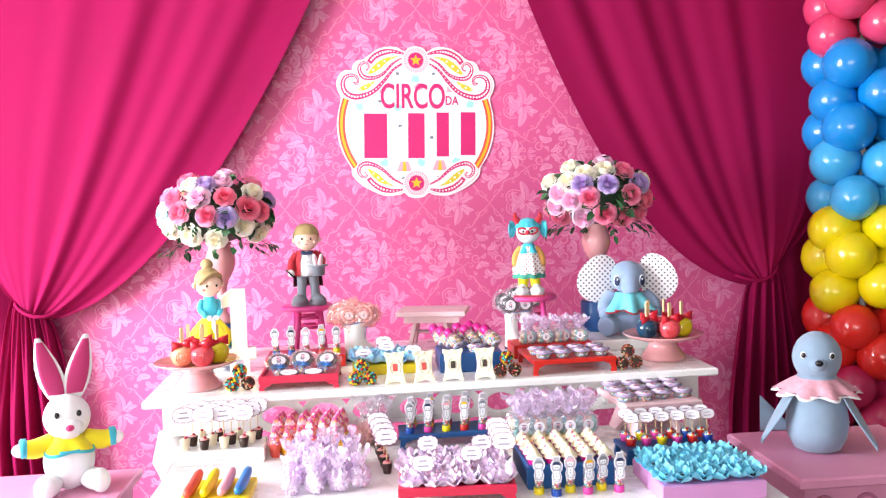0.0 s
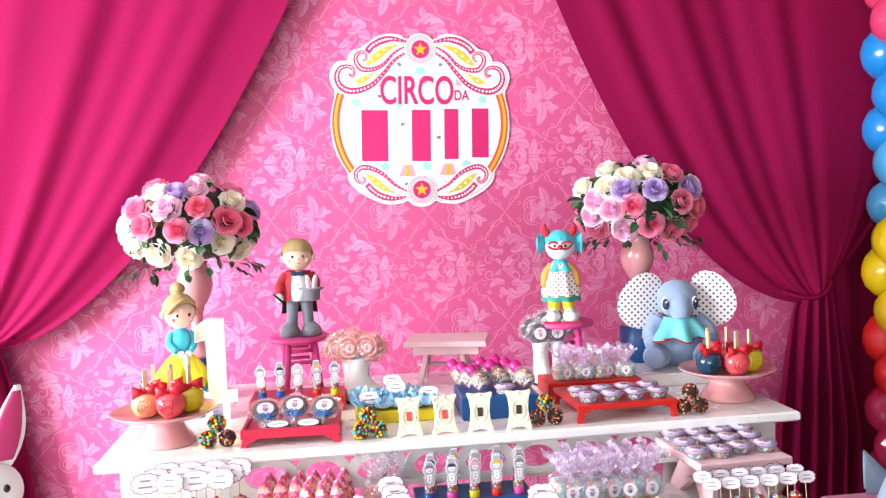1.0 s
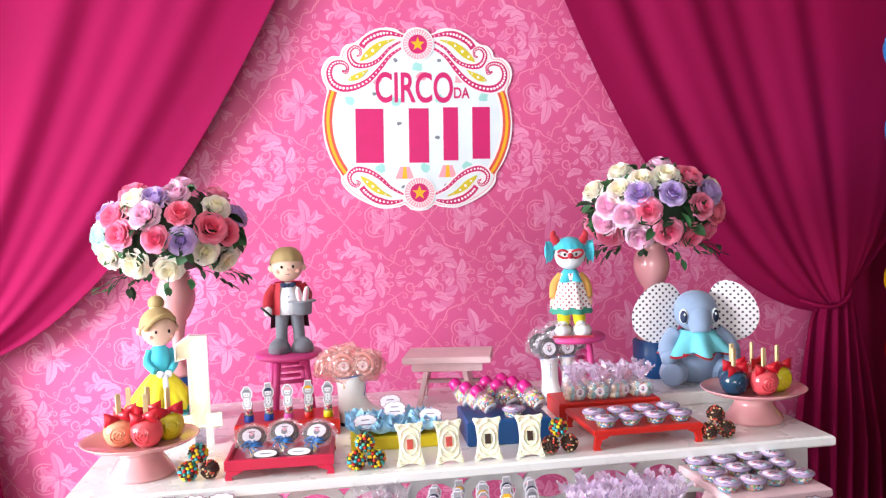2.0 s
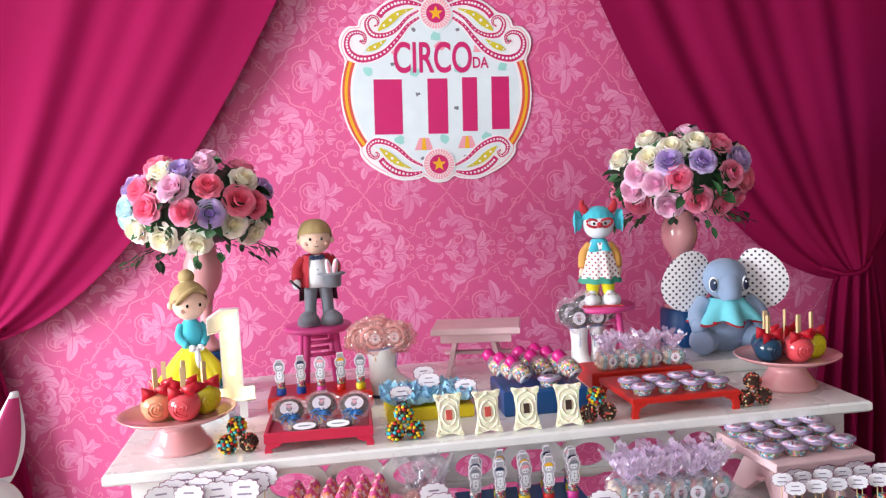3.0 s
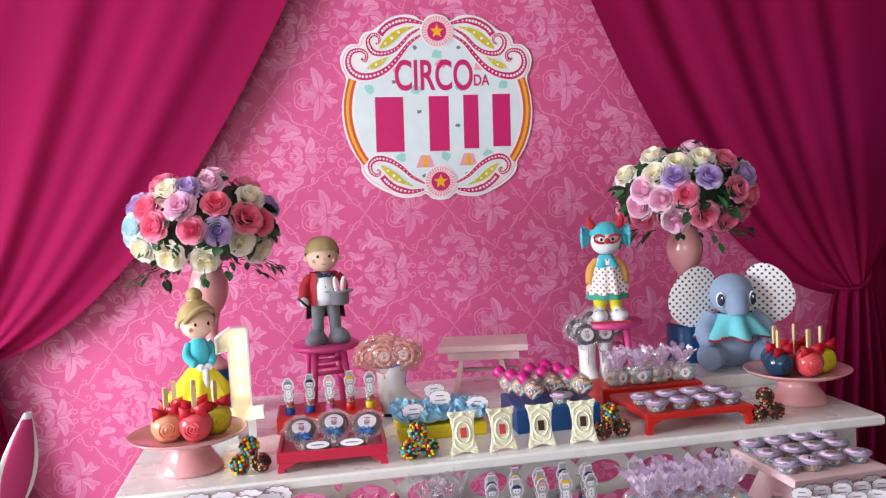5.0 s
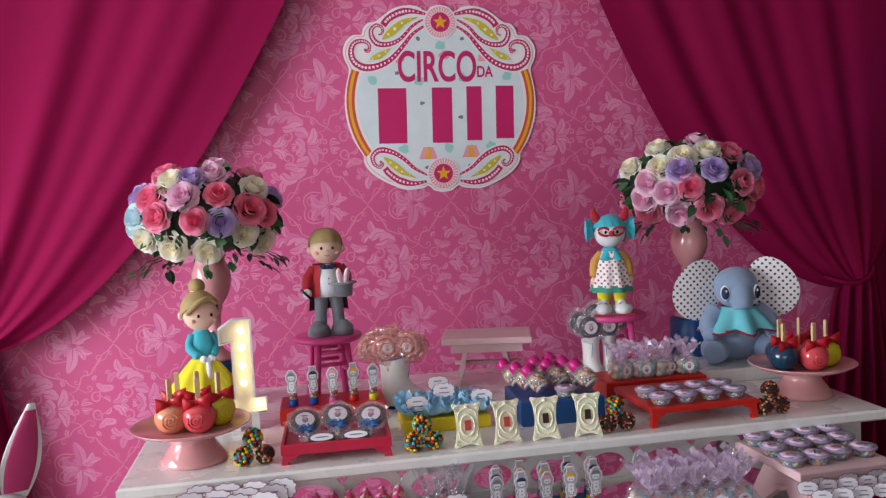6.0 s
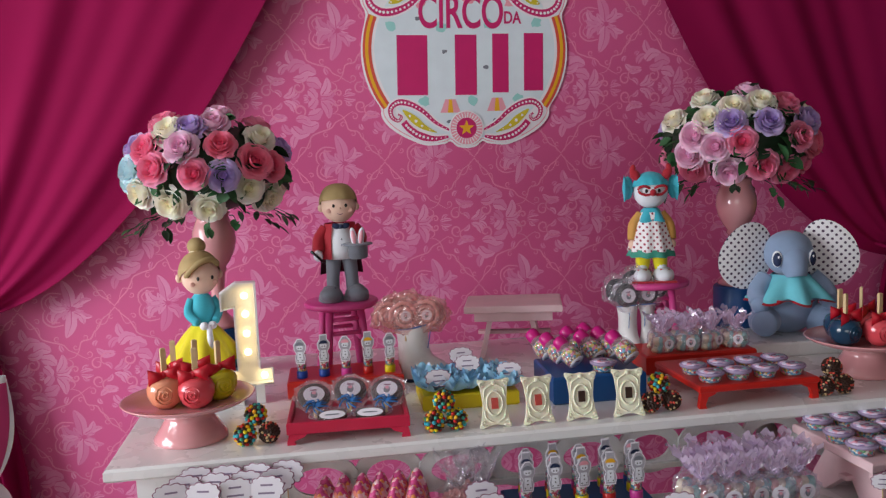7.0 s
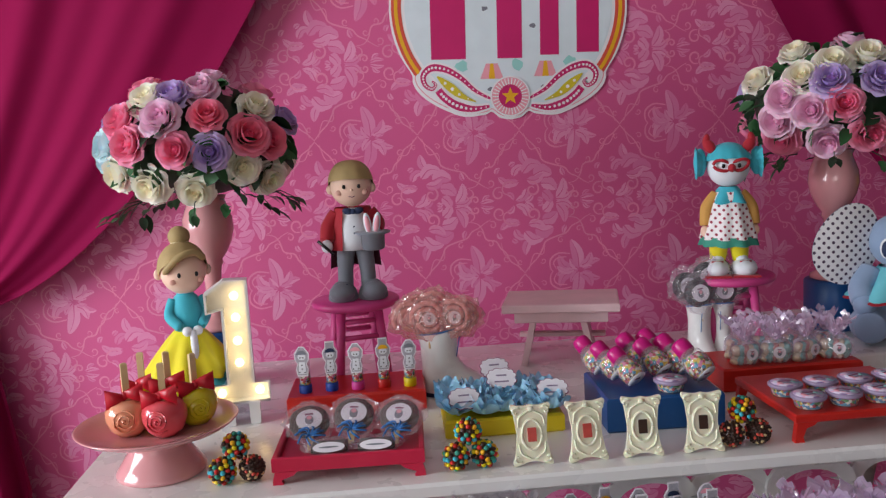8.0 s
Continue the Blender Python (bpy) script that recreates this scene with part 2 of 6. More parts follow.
def plate(outline, depth, smooth=False):
    """A flat outline in x, z, given a thickness in y."""
    n = len(outline)
    v = [(x, 0, z) for x, z in outline] + [(x, depth, z) for x, z in outline]
    f = [tuple(range(n)), tuple(reversed(range(n, 2 * n)))]
    f += [(i, n + i, n + (i + 1) % n, (i + 1) % n) for i in range(n)]
    return v, f, smooth


def ribbon(line, width, depth):
    """A strip of that width along a line in x, z, with a thickness in y."""
    v, f = [], []
    n = len(line)
    for k, (x, z) in enumerate(line):
        x0, z0 = line[max(k - 1, 0)]
        x1, z1 = line[min(k + 1, n - 1)]
        l = math.hypot(x1 - x0, z1 - z0) or 1
        nx, nz = -(z1 - z0) / l, (x1 - x0) / l
        w = width[k] if isinstance(width, list) else width
        v += [(x + nx * w / 2, 0, z + nz * w / 2), (x - nx * w / 2, 0, z - nz * w / 2), (x - nx * w / 2, depth, z - nz * w / 2), (x + nx * w / 2, depth, z + nz * w / 2)]
    for k in range(n - 1):
        for i in range(4):
            f.append((k * 4 + i, k * 4 + (i + 1) % 4, k * 4 + 4 + (i + 1) % 4, k * 4 + 4 + i))
    f += [(3, 2, 1, 0), (n * 4 - 4, n * 4 - 3, n * 4 - 2, n * 4 - 1)]
    return v, f, False


def moved(s, m):
    return [tuple(m @ Vector(p)) for p in s[0]], s[1], s[2]


def at(s, x=0, y=0, z=0, rx=0, ry=0, rz=0, k=1.0):
    return moved(s, pose(x, y, z, rx, ry, rz) @ Matrix.Scale(k, 4))


def mesh(name, pieces):
    """One mesh out of (shape, material) pieces."""
    v, f, mi, sm, mats = [], [], [], [], []
    for s, m in pieces:
        if m not in mats:
            mats.append(m)
        o = len(v)
        v += s[0]
        f += [tuple(i + o for i in face) for face in s[1]]
        mi += [mats.index(m)] * len(s[1])
        sm += [s[2]] * len(s[1])
    me = bpy.data.meshes.new(name)
    me.from_pydata(v, [], f)
    for m in mats:
        me.materials.append(m)
    me.polygons.foreach_set("material_index", mi)
    me.polygons.foreach_set("use_smooth", sm)
    bm = bmesh.new()
    bm.from_mesh(me)
    bmesh.ops.recalc_face_normals(bm, faces=bm.faces)
    bm.to_mesh(me)
    bm.free()
    me.update()
    return me


def part(name, pieces, parent, label="", m=None):
    me = pieces if isinstance(pieces, bpy.types.Mesh) else mesh(name, pieces)
    ob = new(name, me)
    ob.parent = parent
    if m is not None:
        ob.matrix_basis = m
    if label:
        ob["label"] = label
    return ob


def thing(name, label, category, m=None, group="", kind=""):
    ob = tagged(new(name), label, category, group, kind)
    ob.empty_display_size = 0.05
    if m is not None:
        ob.matrix_basis = m
    return ob


def solid(name, pieces, label, category, m=None, group="", kind=""):
    me = pieces if isinstance(pieces, bpy.types.Mesh) else mesh(name, pieces)
    ob = tagged(new(name, me), label, category, group, kind)
    if m is not None:
        ob.matrix_basis = m
    return ob


def span(x0, x1, y0, y1, z0, z1, b=0.0005):
    return at(block(x1 - x0, y1 - y0, z1 - z0, b), (x0 + x1) / 2, (y0 + y1) / 2, z0)


def structure(name, pieces, label, category):
    return solid(name, pieces, label, category, None, "", "structure")


# ---- the room ----
wall_north = structure("wall_north", [(span(-3.6, 4.6, 3.90, 4.05, 0, 3.1), M_WALL)], "pink wall covered with printed damask cloth", "wall")

structure("floor", [(span(-3.6, 4.6, -3.6, 4.05, -0.1, 0), M_FLOOR)], "beige tiled floor under the party tables", "floor")
structure("ceiling", [(span(-3.6, 4.6, -3.6, 4.05, 3.1, 3.2), M_CEIL)], "plain white painted ceiling of the room", "ceiling")
# Unseen east wall, added in a dark colour so it bounces less light.
M_EASTDIM = mat("dimmed_east_plaster", "6E625C", 0.8, 0.04, 4, 120, 0.2)
structure("wall_east", [(span(4.6, 4.75, -3.6, 4.05, 0, 3.1), M_EASTDIM)], "unseen side wall, darkened to cut bounced light", "wall")
structure("wall_west", [(span(-3.75, -3.6, -3.6, -0.1, 0, 3.1), M_PLASTER), (span(-3.75, -3.6, 2.7, 4.05, 0, 3.1), M_PLASTER),
                        (span(-3.75, -3.6, -0.1, 2.7, 0, 0.85), M_PLASTER), (span(-3.75, -3.6, -0.1, 2.7, 2.55, 3.1), M_PLASTER)],
          "unseen cream plastered wall, dimmed to cut fill light, with a wide window opening", "wall")
structure("wall_south", [(span(-3.6, -2.6, -3.75, -3.6, 0, 3.1), M_PLASTER), (span(2.0, 4.6, -3.75, -3.6, 0, 3.1), M_PLASTER),
                         (span(-2.6, 2.0, -3.75, -3.6, 0, 0.6), M_PLASTER), (span(-2.6, 2.0, -3.75, -3.6, 2.75, 3.1), M_PLASTER)],
          "unseen cream plastered wall, dimmed to cut fill light, with a wide bright opening", "wall")


# ---- damask print on the wall cloth ----
def smooth_line(pts, n=6):
    P = [Vector(p) for p in pts]
    out = []
    for i in range(len(P) - 1):
        a, b, c, d = P[max(i - 1, 0)], P[i], P[i + 1], P[min(i + 2, len(P) - 1)]
        out += [0.5 * (2 * b + (c - a) * t + (2 * a - 5 * b + 4 * c - d) * t * t + (3 * b - a - 3 * c + d) * t ** 3) for t in [k / n for k in range(n)]]
    return out + [P[-1]]


def print_strip(line, left, right):
    """A flat strip along a line: its two edges lie left and right of it."""
    v, f = [], []
    n = len(line)
    for k, p in enumerate(line):
        d = (line[min(k + 1, n - 1)] - line[max(k - 1, 0)]).normalized()
        q = Vector((-d.y, d.x))
        v += [p + q * left(k / (n - 1)), p + q * right(k / (n - 1))]
    f = [(2 * k, 2 * k + 1, 2 * k + 3, 2 * k + 2) for k in range(n - 1)]
    return v, f


def print_leaf(x0, y0, x1, y1, half, bow=0.12, lobes=0):
    """A leaf in two halves with a bare midrib between them; bow bends it, lobes notch its edge."""
    a, b = Vector((x0, y0)), Vector((x1, y1))
    side = Vector((-(b - a).y, (b - a).x)) * bow
    line = smooth_line([a, (a + b) / 2 + side, b], 7)
    w = lambda t: 0.88 * half * (math.sin(math.pi * t ** 0.85) ** 0.8 if 0 < t < 1 else 0) * (1 + (0.22 * abs(math.sin(lobes * math.pi * t)) - 0.12 if lobes else 0))
    rib = lambda t: 0.85 * (1 - t) ** 0.7
    halves = (print_strip(line, lambda t: max(w(t), rib(t)), rib), print_strip(line, lambda t: -rib(t), lambda t: -max(w(t), rib(t))))
    n = len(halves[0][0])
    return [(halves[0][0] + halves[1][0], halves[0][1] + [tuple(n + q for q in face) for face in halves[1][1]])]


def print_line(pts, wide):
    line = smooth_line(pts, 6)
    w = lambda t: wide * (0.35 + 0.65 * math.sin(math.pi * min(1, 0.12 + 0.88 * t)))
    return [print_strip(line, w, lambda t: -w(t))]


def curl(cx, cy, r, a0, turns, wide):
    pts = [(cx + r * (1 - 0.75 * k / 10) * math.cos(a0 + turns * 2 * math.pi * k / 10), cy + r * (1 - 0.75 * k / 10) * math.sin(a0 + turns * 2 * math.pi * k / 10)) for k in range(11)]
    return print_line(pts, wide)


def damask_motifs():
    """Upper halves of one repeat, 144 units wide and 204 high: leaves and vines; a medallion at height 0, a blossom and a vine crossing at 102."""
    leaves, lines = [], []
    # medallion: an acanthus crescent round a coil, a fan of leaves and a palmette
    for c in ((9, 54, 2, 76, 7, 0.1, 0), (-12, 38, 4, 52, 6, 0.2, 2), (2, 42, 30, 52, 9, 0.25, 3), (18, 38, 44, 38, 11, 0.2, 3), (28, 26, 50, 16, 10, 0.15, 3), (30, 14, 42, -2, 8, 0.1, 2), (8, 32, 32, 40, 7, -0.2, 2)):
        leaves += print_leaf(*c)
    for c in ((-4, 30, -33, 38, 7, 0.2, 3), (-6, 26, -26, 24, 6, -0.2, 2), (8, 20, -9, 3, 6, 0.2, 2), (16, 10, 4, 1, 4, 0.1, 0), (22, 4, 30, 1, 4, 0.1, 0), (-36, 42, -30, 50, 4, 0.2, 0), (-16, 52, -8, 57, 4, 0.1, 0), (-22, 14, -12, 4, 4, 0.2, 0)):
        leaves += print_leaf(*c)
    for c in ((50, 4, 60, 32, 8, -0.15, 0), (48, 3, 74, 14, 5, -0.2, 0), (84, 2, 104, 4, 3.5, 0.1, 0), (88, 5, 98, 12, 3, 0.2, 0), (62, 36, 58, 48, 4, 0.1, 0)):
        leaves += print_leaf(*c)
    lines += curl(15, 18, 11, 1.9, -1.25, 1.5) + curl(-33, 14, 10, 1.2, 1.1, 1.3) + curl(77, 7, 6, 3.6, -1.2, 1.2) + curl(-19, 18, 14, 0.8, 0.7, 1.1)
    # blossom
    for c in ((79, 106, 68, 148, 10, -0.08, 0), (80, 108, 97, 128, 7, -0.2, 2), (92, 109, 110, 116, 5, 0.15, 0), (84, 104, 98, 107, 3.2, 0.1, 0), (74, 106, 50, 126, 8, 0.25, 3), (72, 104, 46, 110, 5, 0.2, 2), (78, 104, 66, 120, 5, 0.1, 0)):
        leaves += print_leaf(*c)
    lines += print_line([(67, 127), (50, 129), (38, 121), (37, 109), (41, 102)], 1.3) + print_line([(61, 123), (48, 122), (42, 115), (46, 106)], 1.1)
    # vines from the crossing, with tendrils
    lines += print_line([(0, 102), (-9, 92), (-20, 84), (-26, 72), (-34, 64), (-40, 54), (-54, 50), (-59, 36), (-66, 27), (-78, 24)], 1.2)
    lines += print_line([(0, 102), (10, 90), (20, 80), (27, 68), (32, 58), (46, 52), (62, 47), (70, 38), (80, 33), (90, 26), (98, 22)], 1.2)
    lines += print_line([(-6, 98), (-15, 78), (-28, 74), (-33, 56)], 0.8) + print_line([(6, 98), (14, 76), (27, 76), (30, 62)], 0.8)
    for c in ((-26, 80, 5, 0.5, 1.0, 0.8), (27, 86, 4.5, 2.6, -1.0, 0.8), (-48, 57, 5, 4.0, 1.0, 0.8), (54, 57, 5, 5.2, -1.0, 0.8), (-63, 42, 5, 0, -1.0, 0.8), (-76, 15, 8, 1.5, -0.9, 1.0), (100, 30, 6, 4.2, 1.0, 0.9), (-6, 86, 4, 1, 1, 0.7)):
        lines += curl(*c)
    return leaves, lines


def damask_print(x_from, x_to, z_from, z_to):
    """Both prints over a stretch of the wall, each half repeat mirrored about its level axis."""
    unit, px, pz, x0, z0 = 0.00220, 0.317, 0.452, 0.212, 1.102
    for (name, label, m_, depth), shapes in zip((("leaf_print", "pale pink leaf print", M_LEAFPRINT, 3.8998), ("vine_print", "light pink vine print", M_VINEPRINT, 3.8994)), damask_motifs()):
        v, f = [], []
        for i in range(math.floor((x_from - x0) / px), math.ceil((x_to - x0) / px)):
            for j in range(math.floor((z_from - z0) / pz), math.ceil((z_to - z0) / pz) + 1):
                for flip in (1, -1):
                    for layer, (sv, sf) in enumerate(shapes):
                        o = len(v)
                        y = depth - 0.000008 * (2 * layer + (flip > 0))
                        v += [(x0 + i * px + p.x * unit, y, z0 + j * pz + flip * p.y * unit) for p in sv]
                        f += [tuple(o + q for q in face) for face in sf]
        me = bpy.data.meshes.new(name)
        me.from_pydata(v, [], f)
        me.materials.append(m_)
        part(name, me, wall_north, label)["kind"] = "stuff"


damask_print(-1.3, 2.3, 0.5, 2.7)


# ---- curtains ----
def swag(top0, top1, tie, side, folds, seed, bulge, ymid=3.80):
    """A tied-back curtain: strands from a rail gather at the tie and fall below it. side: +1 when the inner edge lies to the right."""
    rnd = random.Random(seed)
    ph = [rnd.uniform(0, 6.28) for _ in range(8)]
    zt, tz = 3.05, tie[1]

    def strand(f, s):
        # f: 0 outer edge, 1 inner edge; s: 0 rail, 1 tie
        x0 = top0 + (top1 - top0) * f
        gather = 0.16
        x2 = tie[0] - side * gather * (0.75 - f) * 1.0
        z2 = tz + 0.10 * (0.5 - f)
        cx = (x0 + x2) / 2 + side * (-0.30 + (0.30 + bulge) * f)
        cz = tz + 0.60 - 0.60 * f ** 1.5 + 0.07
        a, b, c = (1 - s) ** 2, 2 * s * (1 - s), s * s
        x, z = a * x0 + b * cx + c * x2, a * zt + b * cz + c * z2
        w = f * folds * 2 * math.pi
        amp = (0.011 * (1 - 0.5 * s) + 0.006) * (0.55 + 0.45 * math.sin(w * 0.23 + ph[5]))
        y = ymid + amp * (math.sin(w + ph[0] + 1.3 * math.sin(w * 0.37 + ph[1])) + 0.30 * math.sin(w * 2.3 + ph[2] + 2.5 * s))
        y -= 0.07 * s * math.sin(math.pi * f)
        return (x, y, z)

    def tail(f, s):
        # the part that falls from the tie to the floor
        x0 = tie[0] - side * 0.16 * (0.75 - f)
        x1 = tie[0] - side * (0.36 * (0.62 - f))
        k = min(1, s * 1.6) ** 0.7
        w = f * 5 * 2 * math.pi
        y = ymid + (0.012 + 0.035 * k) * math.sin(w + ph[3]) + 0.015 * math.sin(w * 2.1 + ph[4] + 3 * s) - 0.07 * (1 - s) * math.sin(math.pi * f)
        z0 = tz + 0.10 * (0.5 - f)
        return (x0 + (x1 - x0) * k, y, z0 * (1 - s) + 0.01 * s)
    return grid(strand, 150, 44), grid(tail, 60, 24)


def curtain(name, top0, top1, tie, side, folds, seed, bulge):
    up, low = swag(top0, top1, tie, side, folds, seed, bulge)
    c = thing(name, "magenta cloth curtain tied back in deep folds", "curtain")
    part("drape", [(up, M_CURTAIN)], c)
    part("tail", [(low, M_CURTAIN)], c)
    tie_pts = [(tie[0] + 0.10 * math.cos(a), 3.775 + 0.075 * math.sin(a), tie[1] + 0.02 * math.cos(a * 2) - side * 0.02 * math.cos(a)) for a in [i * math.pi / 8 for i in range(17)]]
    part("tieback", [(pipe(tie_pts, 0.008, 8), M_CURTAIN)], c)
    return c


curtain("curtain", -2.3, 0.43, (-1.17, 0.93), 1, 6.5, 3, -0.11)
curtain("curtain", 3.1, 0.76, (2.09, 0.95), -1, 6, 8, 0.04)


def hanging(name, x0, x1, y, seed):
    rnd = random.Random(seed)
    p = [rnd.uniform(0, 6.28) for _ in range(4)]
    n = (x1 - x0) / 0.21

    def fn(u, s):
        w = u * n * 2 * math.pi
        return (x0 + (x1 - x0) * u + 0.01 * math.sin(w * 0.5 + 4 * s), y + 0.028 * math.sin(w + p[0] + 0.8 * math.sin(w * 0.31 + p[1])) * (0.75 + 0.25 * s), 3.06 * (1 - s) + 0.01)
    return solid(name, [(grid(fn, 120, 16), M_CURTAIN)], "straight magenta cloth curtain hanging to the floor", "curtain")


hanging("side_curtain", -2.9, -1.18, 3.86, 5)
hanging("side_curtain", 2.12, 3.6, 3.86, 6)


# ---- tables ----
TOP, LOW = 0.79, 0.62


def dessert_table():
    t = thing("dessert_table", "long white lacquered dessert table with a fretwork apron", "table")
    part("tabletop", [(span(-0.43, 1.37, 2.545, 3.385, TOP - 0.026, TOP, 0.005), M_WHITE)], t)
    z0, z1, y = 0.668, TOP - 0.026, 2.585
    rail = [(span(-0.38, 1.32, y, y + 0.018, z1 - 0.012, z1), M_WHITE), (span(-0.38, 1.32, y, y + 0.018, z0, z0 + 0.012), M_WHITE),
            (span(-0.38, -0.09, y, y + 0.018, z0 + 0.012, z1 - 0.012), M_WHITE), (span(1.14, 1.32, y, y + 0.018, z0 + 0.012, z1 - 0.012), M_WHITE)]
    apron = part("apron", rail, t)
    n = 9
    for i in range(n):
        cx = -0.03 + i * 1.11 / (n - 1)
        ro = 0.058 if i % 2 else 0.066
        pts = [(cx + ro * math.cos(a), (z0 + z1) / 2 - 0.004 + 0.042 * math.sin(a)) for a in [k * math.pi / 12 for k in range(25)]]
        part("fretwork_ring", [(at(ribbon(pts, 0.026, 0.008), y=y + 0.001 + 0.009 * (i % 2)), M_WHITE)], apron)
        if i < n - 1:
            mx = cx + 0.5 * 1.11 / (n - 1)
            part("fretwork_post", [(at(plate([(mx - 0.012, z0 + 0.01), (mx + 0.012, z0 + 0.01), (mx + 0.004, (z0 + z1) / 2 - 0.01), (mx + 0.026, z1 - 0.05), (mx - 0.026, z1 - 0.05), (mx - 0.004, (z0 + z1) / 2 - 0.01)], 0.004), y=y + 0.0195), M_WHITE)], apron)
    for x in (-0.36, 1.30):
        part("side_panel", [(span(x - 0.02, x + 0.02, y + 0.02, 3.33, z0 - 0.02, z1), M_WHITE)], t)
        for yy in (2.61, 3.31):
            s = -1 if x < 0 else 1
            pts = [(x, yy, z0), (x + 0.025 * s, yy, 0.58), (x + 0.035 * s, yy, 0.46), (x, yy, 0.25), (x - 0.01 * s, yy, 0.08), (x + 0.03 * s, yy, 0.0)]
            part("leg", [(pipe(pts, [0.04, 0.038, 0.032, 0.024, 0.022, 0.032], 12), M_WHITE)], t)
    t.matrix_basis = pose(1.37, 2.545, 0, 0, 0, 1.3) @ pose(-1.37, -2.545, 0)
    return t


dessert_table()


def low_table():
    t = thing("low_table", "low white lacquered table in front of the dessert table", "table")
    part("tabletop", [(span(-0.33, 1.25, 1.55, 2.56, LOW - 0.024, LOW, 0.005), M_WHITE)], t)
    part("apron", [(span(-0.28, 1.20, 1.6, 1.62, LOW - 0.1, LOW - 0.024), M_WHITE), (span(-0.28, -0.26, 1.62, 2.5, LOW - 0.1, LOW - 0.024), M_WHITE), (span(1.18, 1.20, 1.62, 2.5, LOW - 0.1, LOW - 0.024), M_WHITE)], t)
    for x in (-0.29, 1.21):
        for y in (1.62, 2.49):
            s = -1 if x < 0 else 1
            pts = [(x, y, LOW - 0.03), (x + 0.02 * s, y, 0.5), (x + 0.015 * s, y, 0.35), (x - 0.01 * s, y, 0.1), (x + 0.02 * s, y, 0)]
            part("leg", [(pipe(pts, [0.035, 0.034, 0.026, 0.02, 0.028], 12), M_WHITE)], t)
    return t


low_table()


def scroll_line(cx, cz, r, s, turns=1.4, n=26):
    return [(cx + s * r * (1 - k / n * 0.8) * math.cos(2 * math.pi * turns * k / n), cz + r * (1 - k / n * 0.8) * math.sin(2 * math.pi * turns * k / n)) for k in range(n + 1)]


def pedestal(x0, x1, y0, y1, top, label):
    """A painted wooden stand with a thick top and carved scrolls on its front."""
    p = thing("pedestal", label, "pedestal", group="pedestals beside the table")
    part("top_board", [(span(x0, x1, y0, y1, top - 0.028, top, 0.005), M_PEDESTAL)], p)
    body = part("body", [(span(x0 + 0.025, x1 - 0.025, y0 + 0.025, y1 - 0.02, 0.0, top - 0.028, 0.003), M_PEDESTAL)], p)
    w = x1 - x0 - 0.05
    for k in range(4):
        cx = x0 + 0.025 + w * (k + 0.5) / 4
        s = 1 if k % 2 else -1
        part("carved_scroll", [(at(ribbon(scroll_line(cx, top - 0.085, 0.034, s), 0.009, 0.006), y=y0 + 0.0205), M_CARVE),
                               (at(ribbon([(cx - s * 0.034, top - 0.085 - 0.012 * j) for j in range(3)], 0.008, 0.006), y=y0 + 0.0205), M_CARVE)], body)
    return p


pedestal(1.316, 1.80, 1.93, 2.36, 0.63, "pink painted wooden stand with carved scrolls, under the plush seal")
pedestal(-0.98, -0.42, 2.02, 2.44, 0.61, "pale pink painted wooden stand under the plush rabbit")
solid("white_riser", [(span(0.93, 1.345, 2.92, 3.365, TOP, TOP + 0.038, 0.004), M_WHITE)], "low white riser box on the dessert table", "riser")


# ---- sign on the wall ----
def spline(pts, n=8):
    out = []
    P = [Vector(p) for p in pts]
    for i in range(len(P) - 1):
        a, b, c, d = P[max(i - 1, 0)], P[i], P[i + 1], P[min(i + 2, len(P) - 1)]
        for k in range(n):
            t = k / n
            out.append(tuple(0.5 * ((2 * b) + (c - a) * t + (2 * a - 5 * b + 4 * c - d) * t * t + (3 * b - a - 3 * c + d) * t ** 3)))
    return out + [tuple(P[-1])]


def lettering(body, size, mat_, m, name, parent, squeeze=1.0):
    cu = bpy.data.curves.new(name, "FONT")
    cu.body, cu.size, cu.extrude, cu.align_x, cu.align_y, cu.offset = body, size, 0.0012, "CENTER", "CENTER", 0.0028 if size > 0.06 else 0.0012
    ob = new(name + "_draft", cu)
    me = bpy.data.meshes.new_from_object(ob.evaluated_get(bpy.context.evaluated_depsgraph_get()))
    bpy.data.objects.remove(ob)
    me.materials.clear()
    me.materials.append(mat_)
    o = new(name, me)
    o.parent = parent
    o.matrix_basis = m @ Matrix.Diagonal((squeeze, 1, 1, 1))
    return o


M_SIGN = mat("sign_card", "F4F2F5", 0.5, 0.02, 12, 140, 0.05)
M_SIGNFIELD = mat("sign_pale_field", "E2EFF5", 0.5, 0.05, 16, 140, 0.05)
M_SIGNPINK = mat("sign_magenta", "CE1A6C", 0.5, 0.06, 20, 140, 0.04)
M_SIGNROSE = mat("sign_rose", "F2A6B4", 0.5, 0.06, 20, 140, 0.04)
M_SIGNYEL = mat("sign_olive_yellow", "D8C62C", 0.5, 0.06, 20, 140, 0.04)
M_SIGNGOLD = mat("sign_gold", "F2B61C", 0.5, 0.06, 20, 140, 0.04)
M_SIGNORANGE = mat("sign_orange_red", "DE5444", 0.5, 0.06, 20, 140, 0.04)
M_SIGNAQUA = mat("sign_aqua", "9FDCD6", 0.5, 0.06, 20, 140, 0.04)


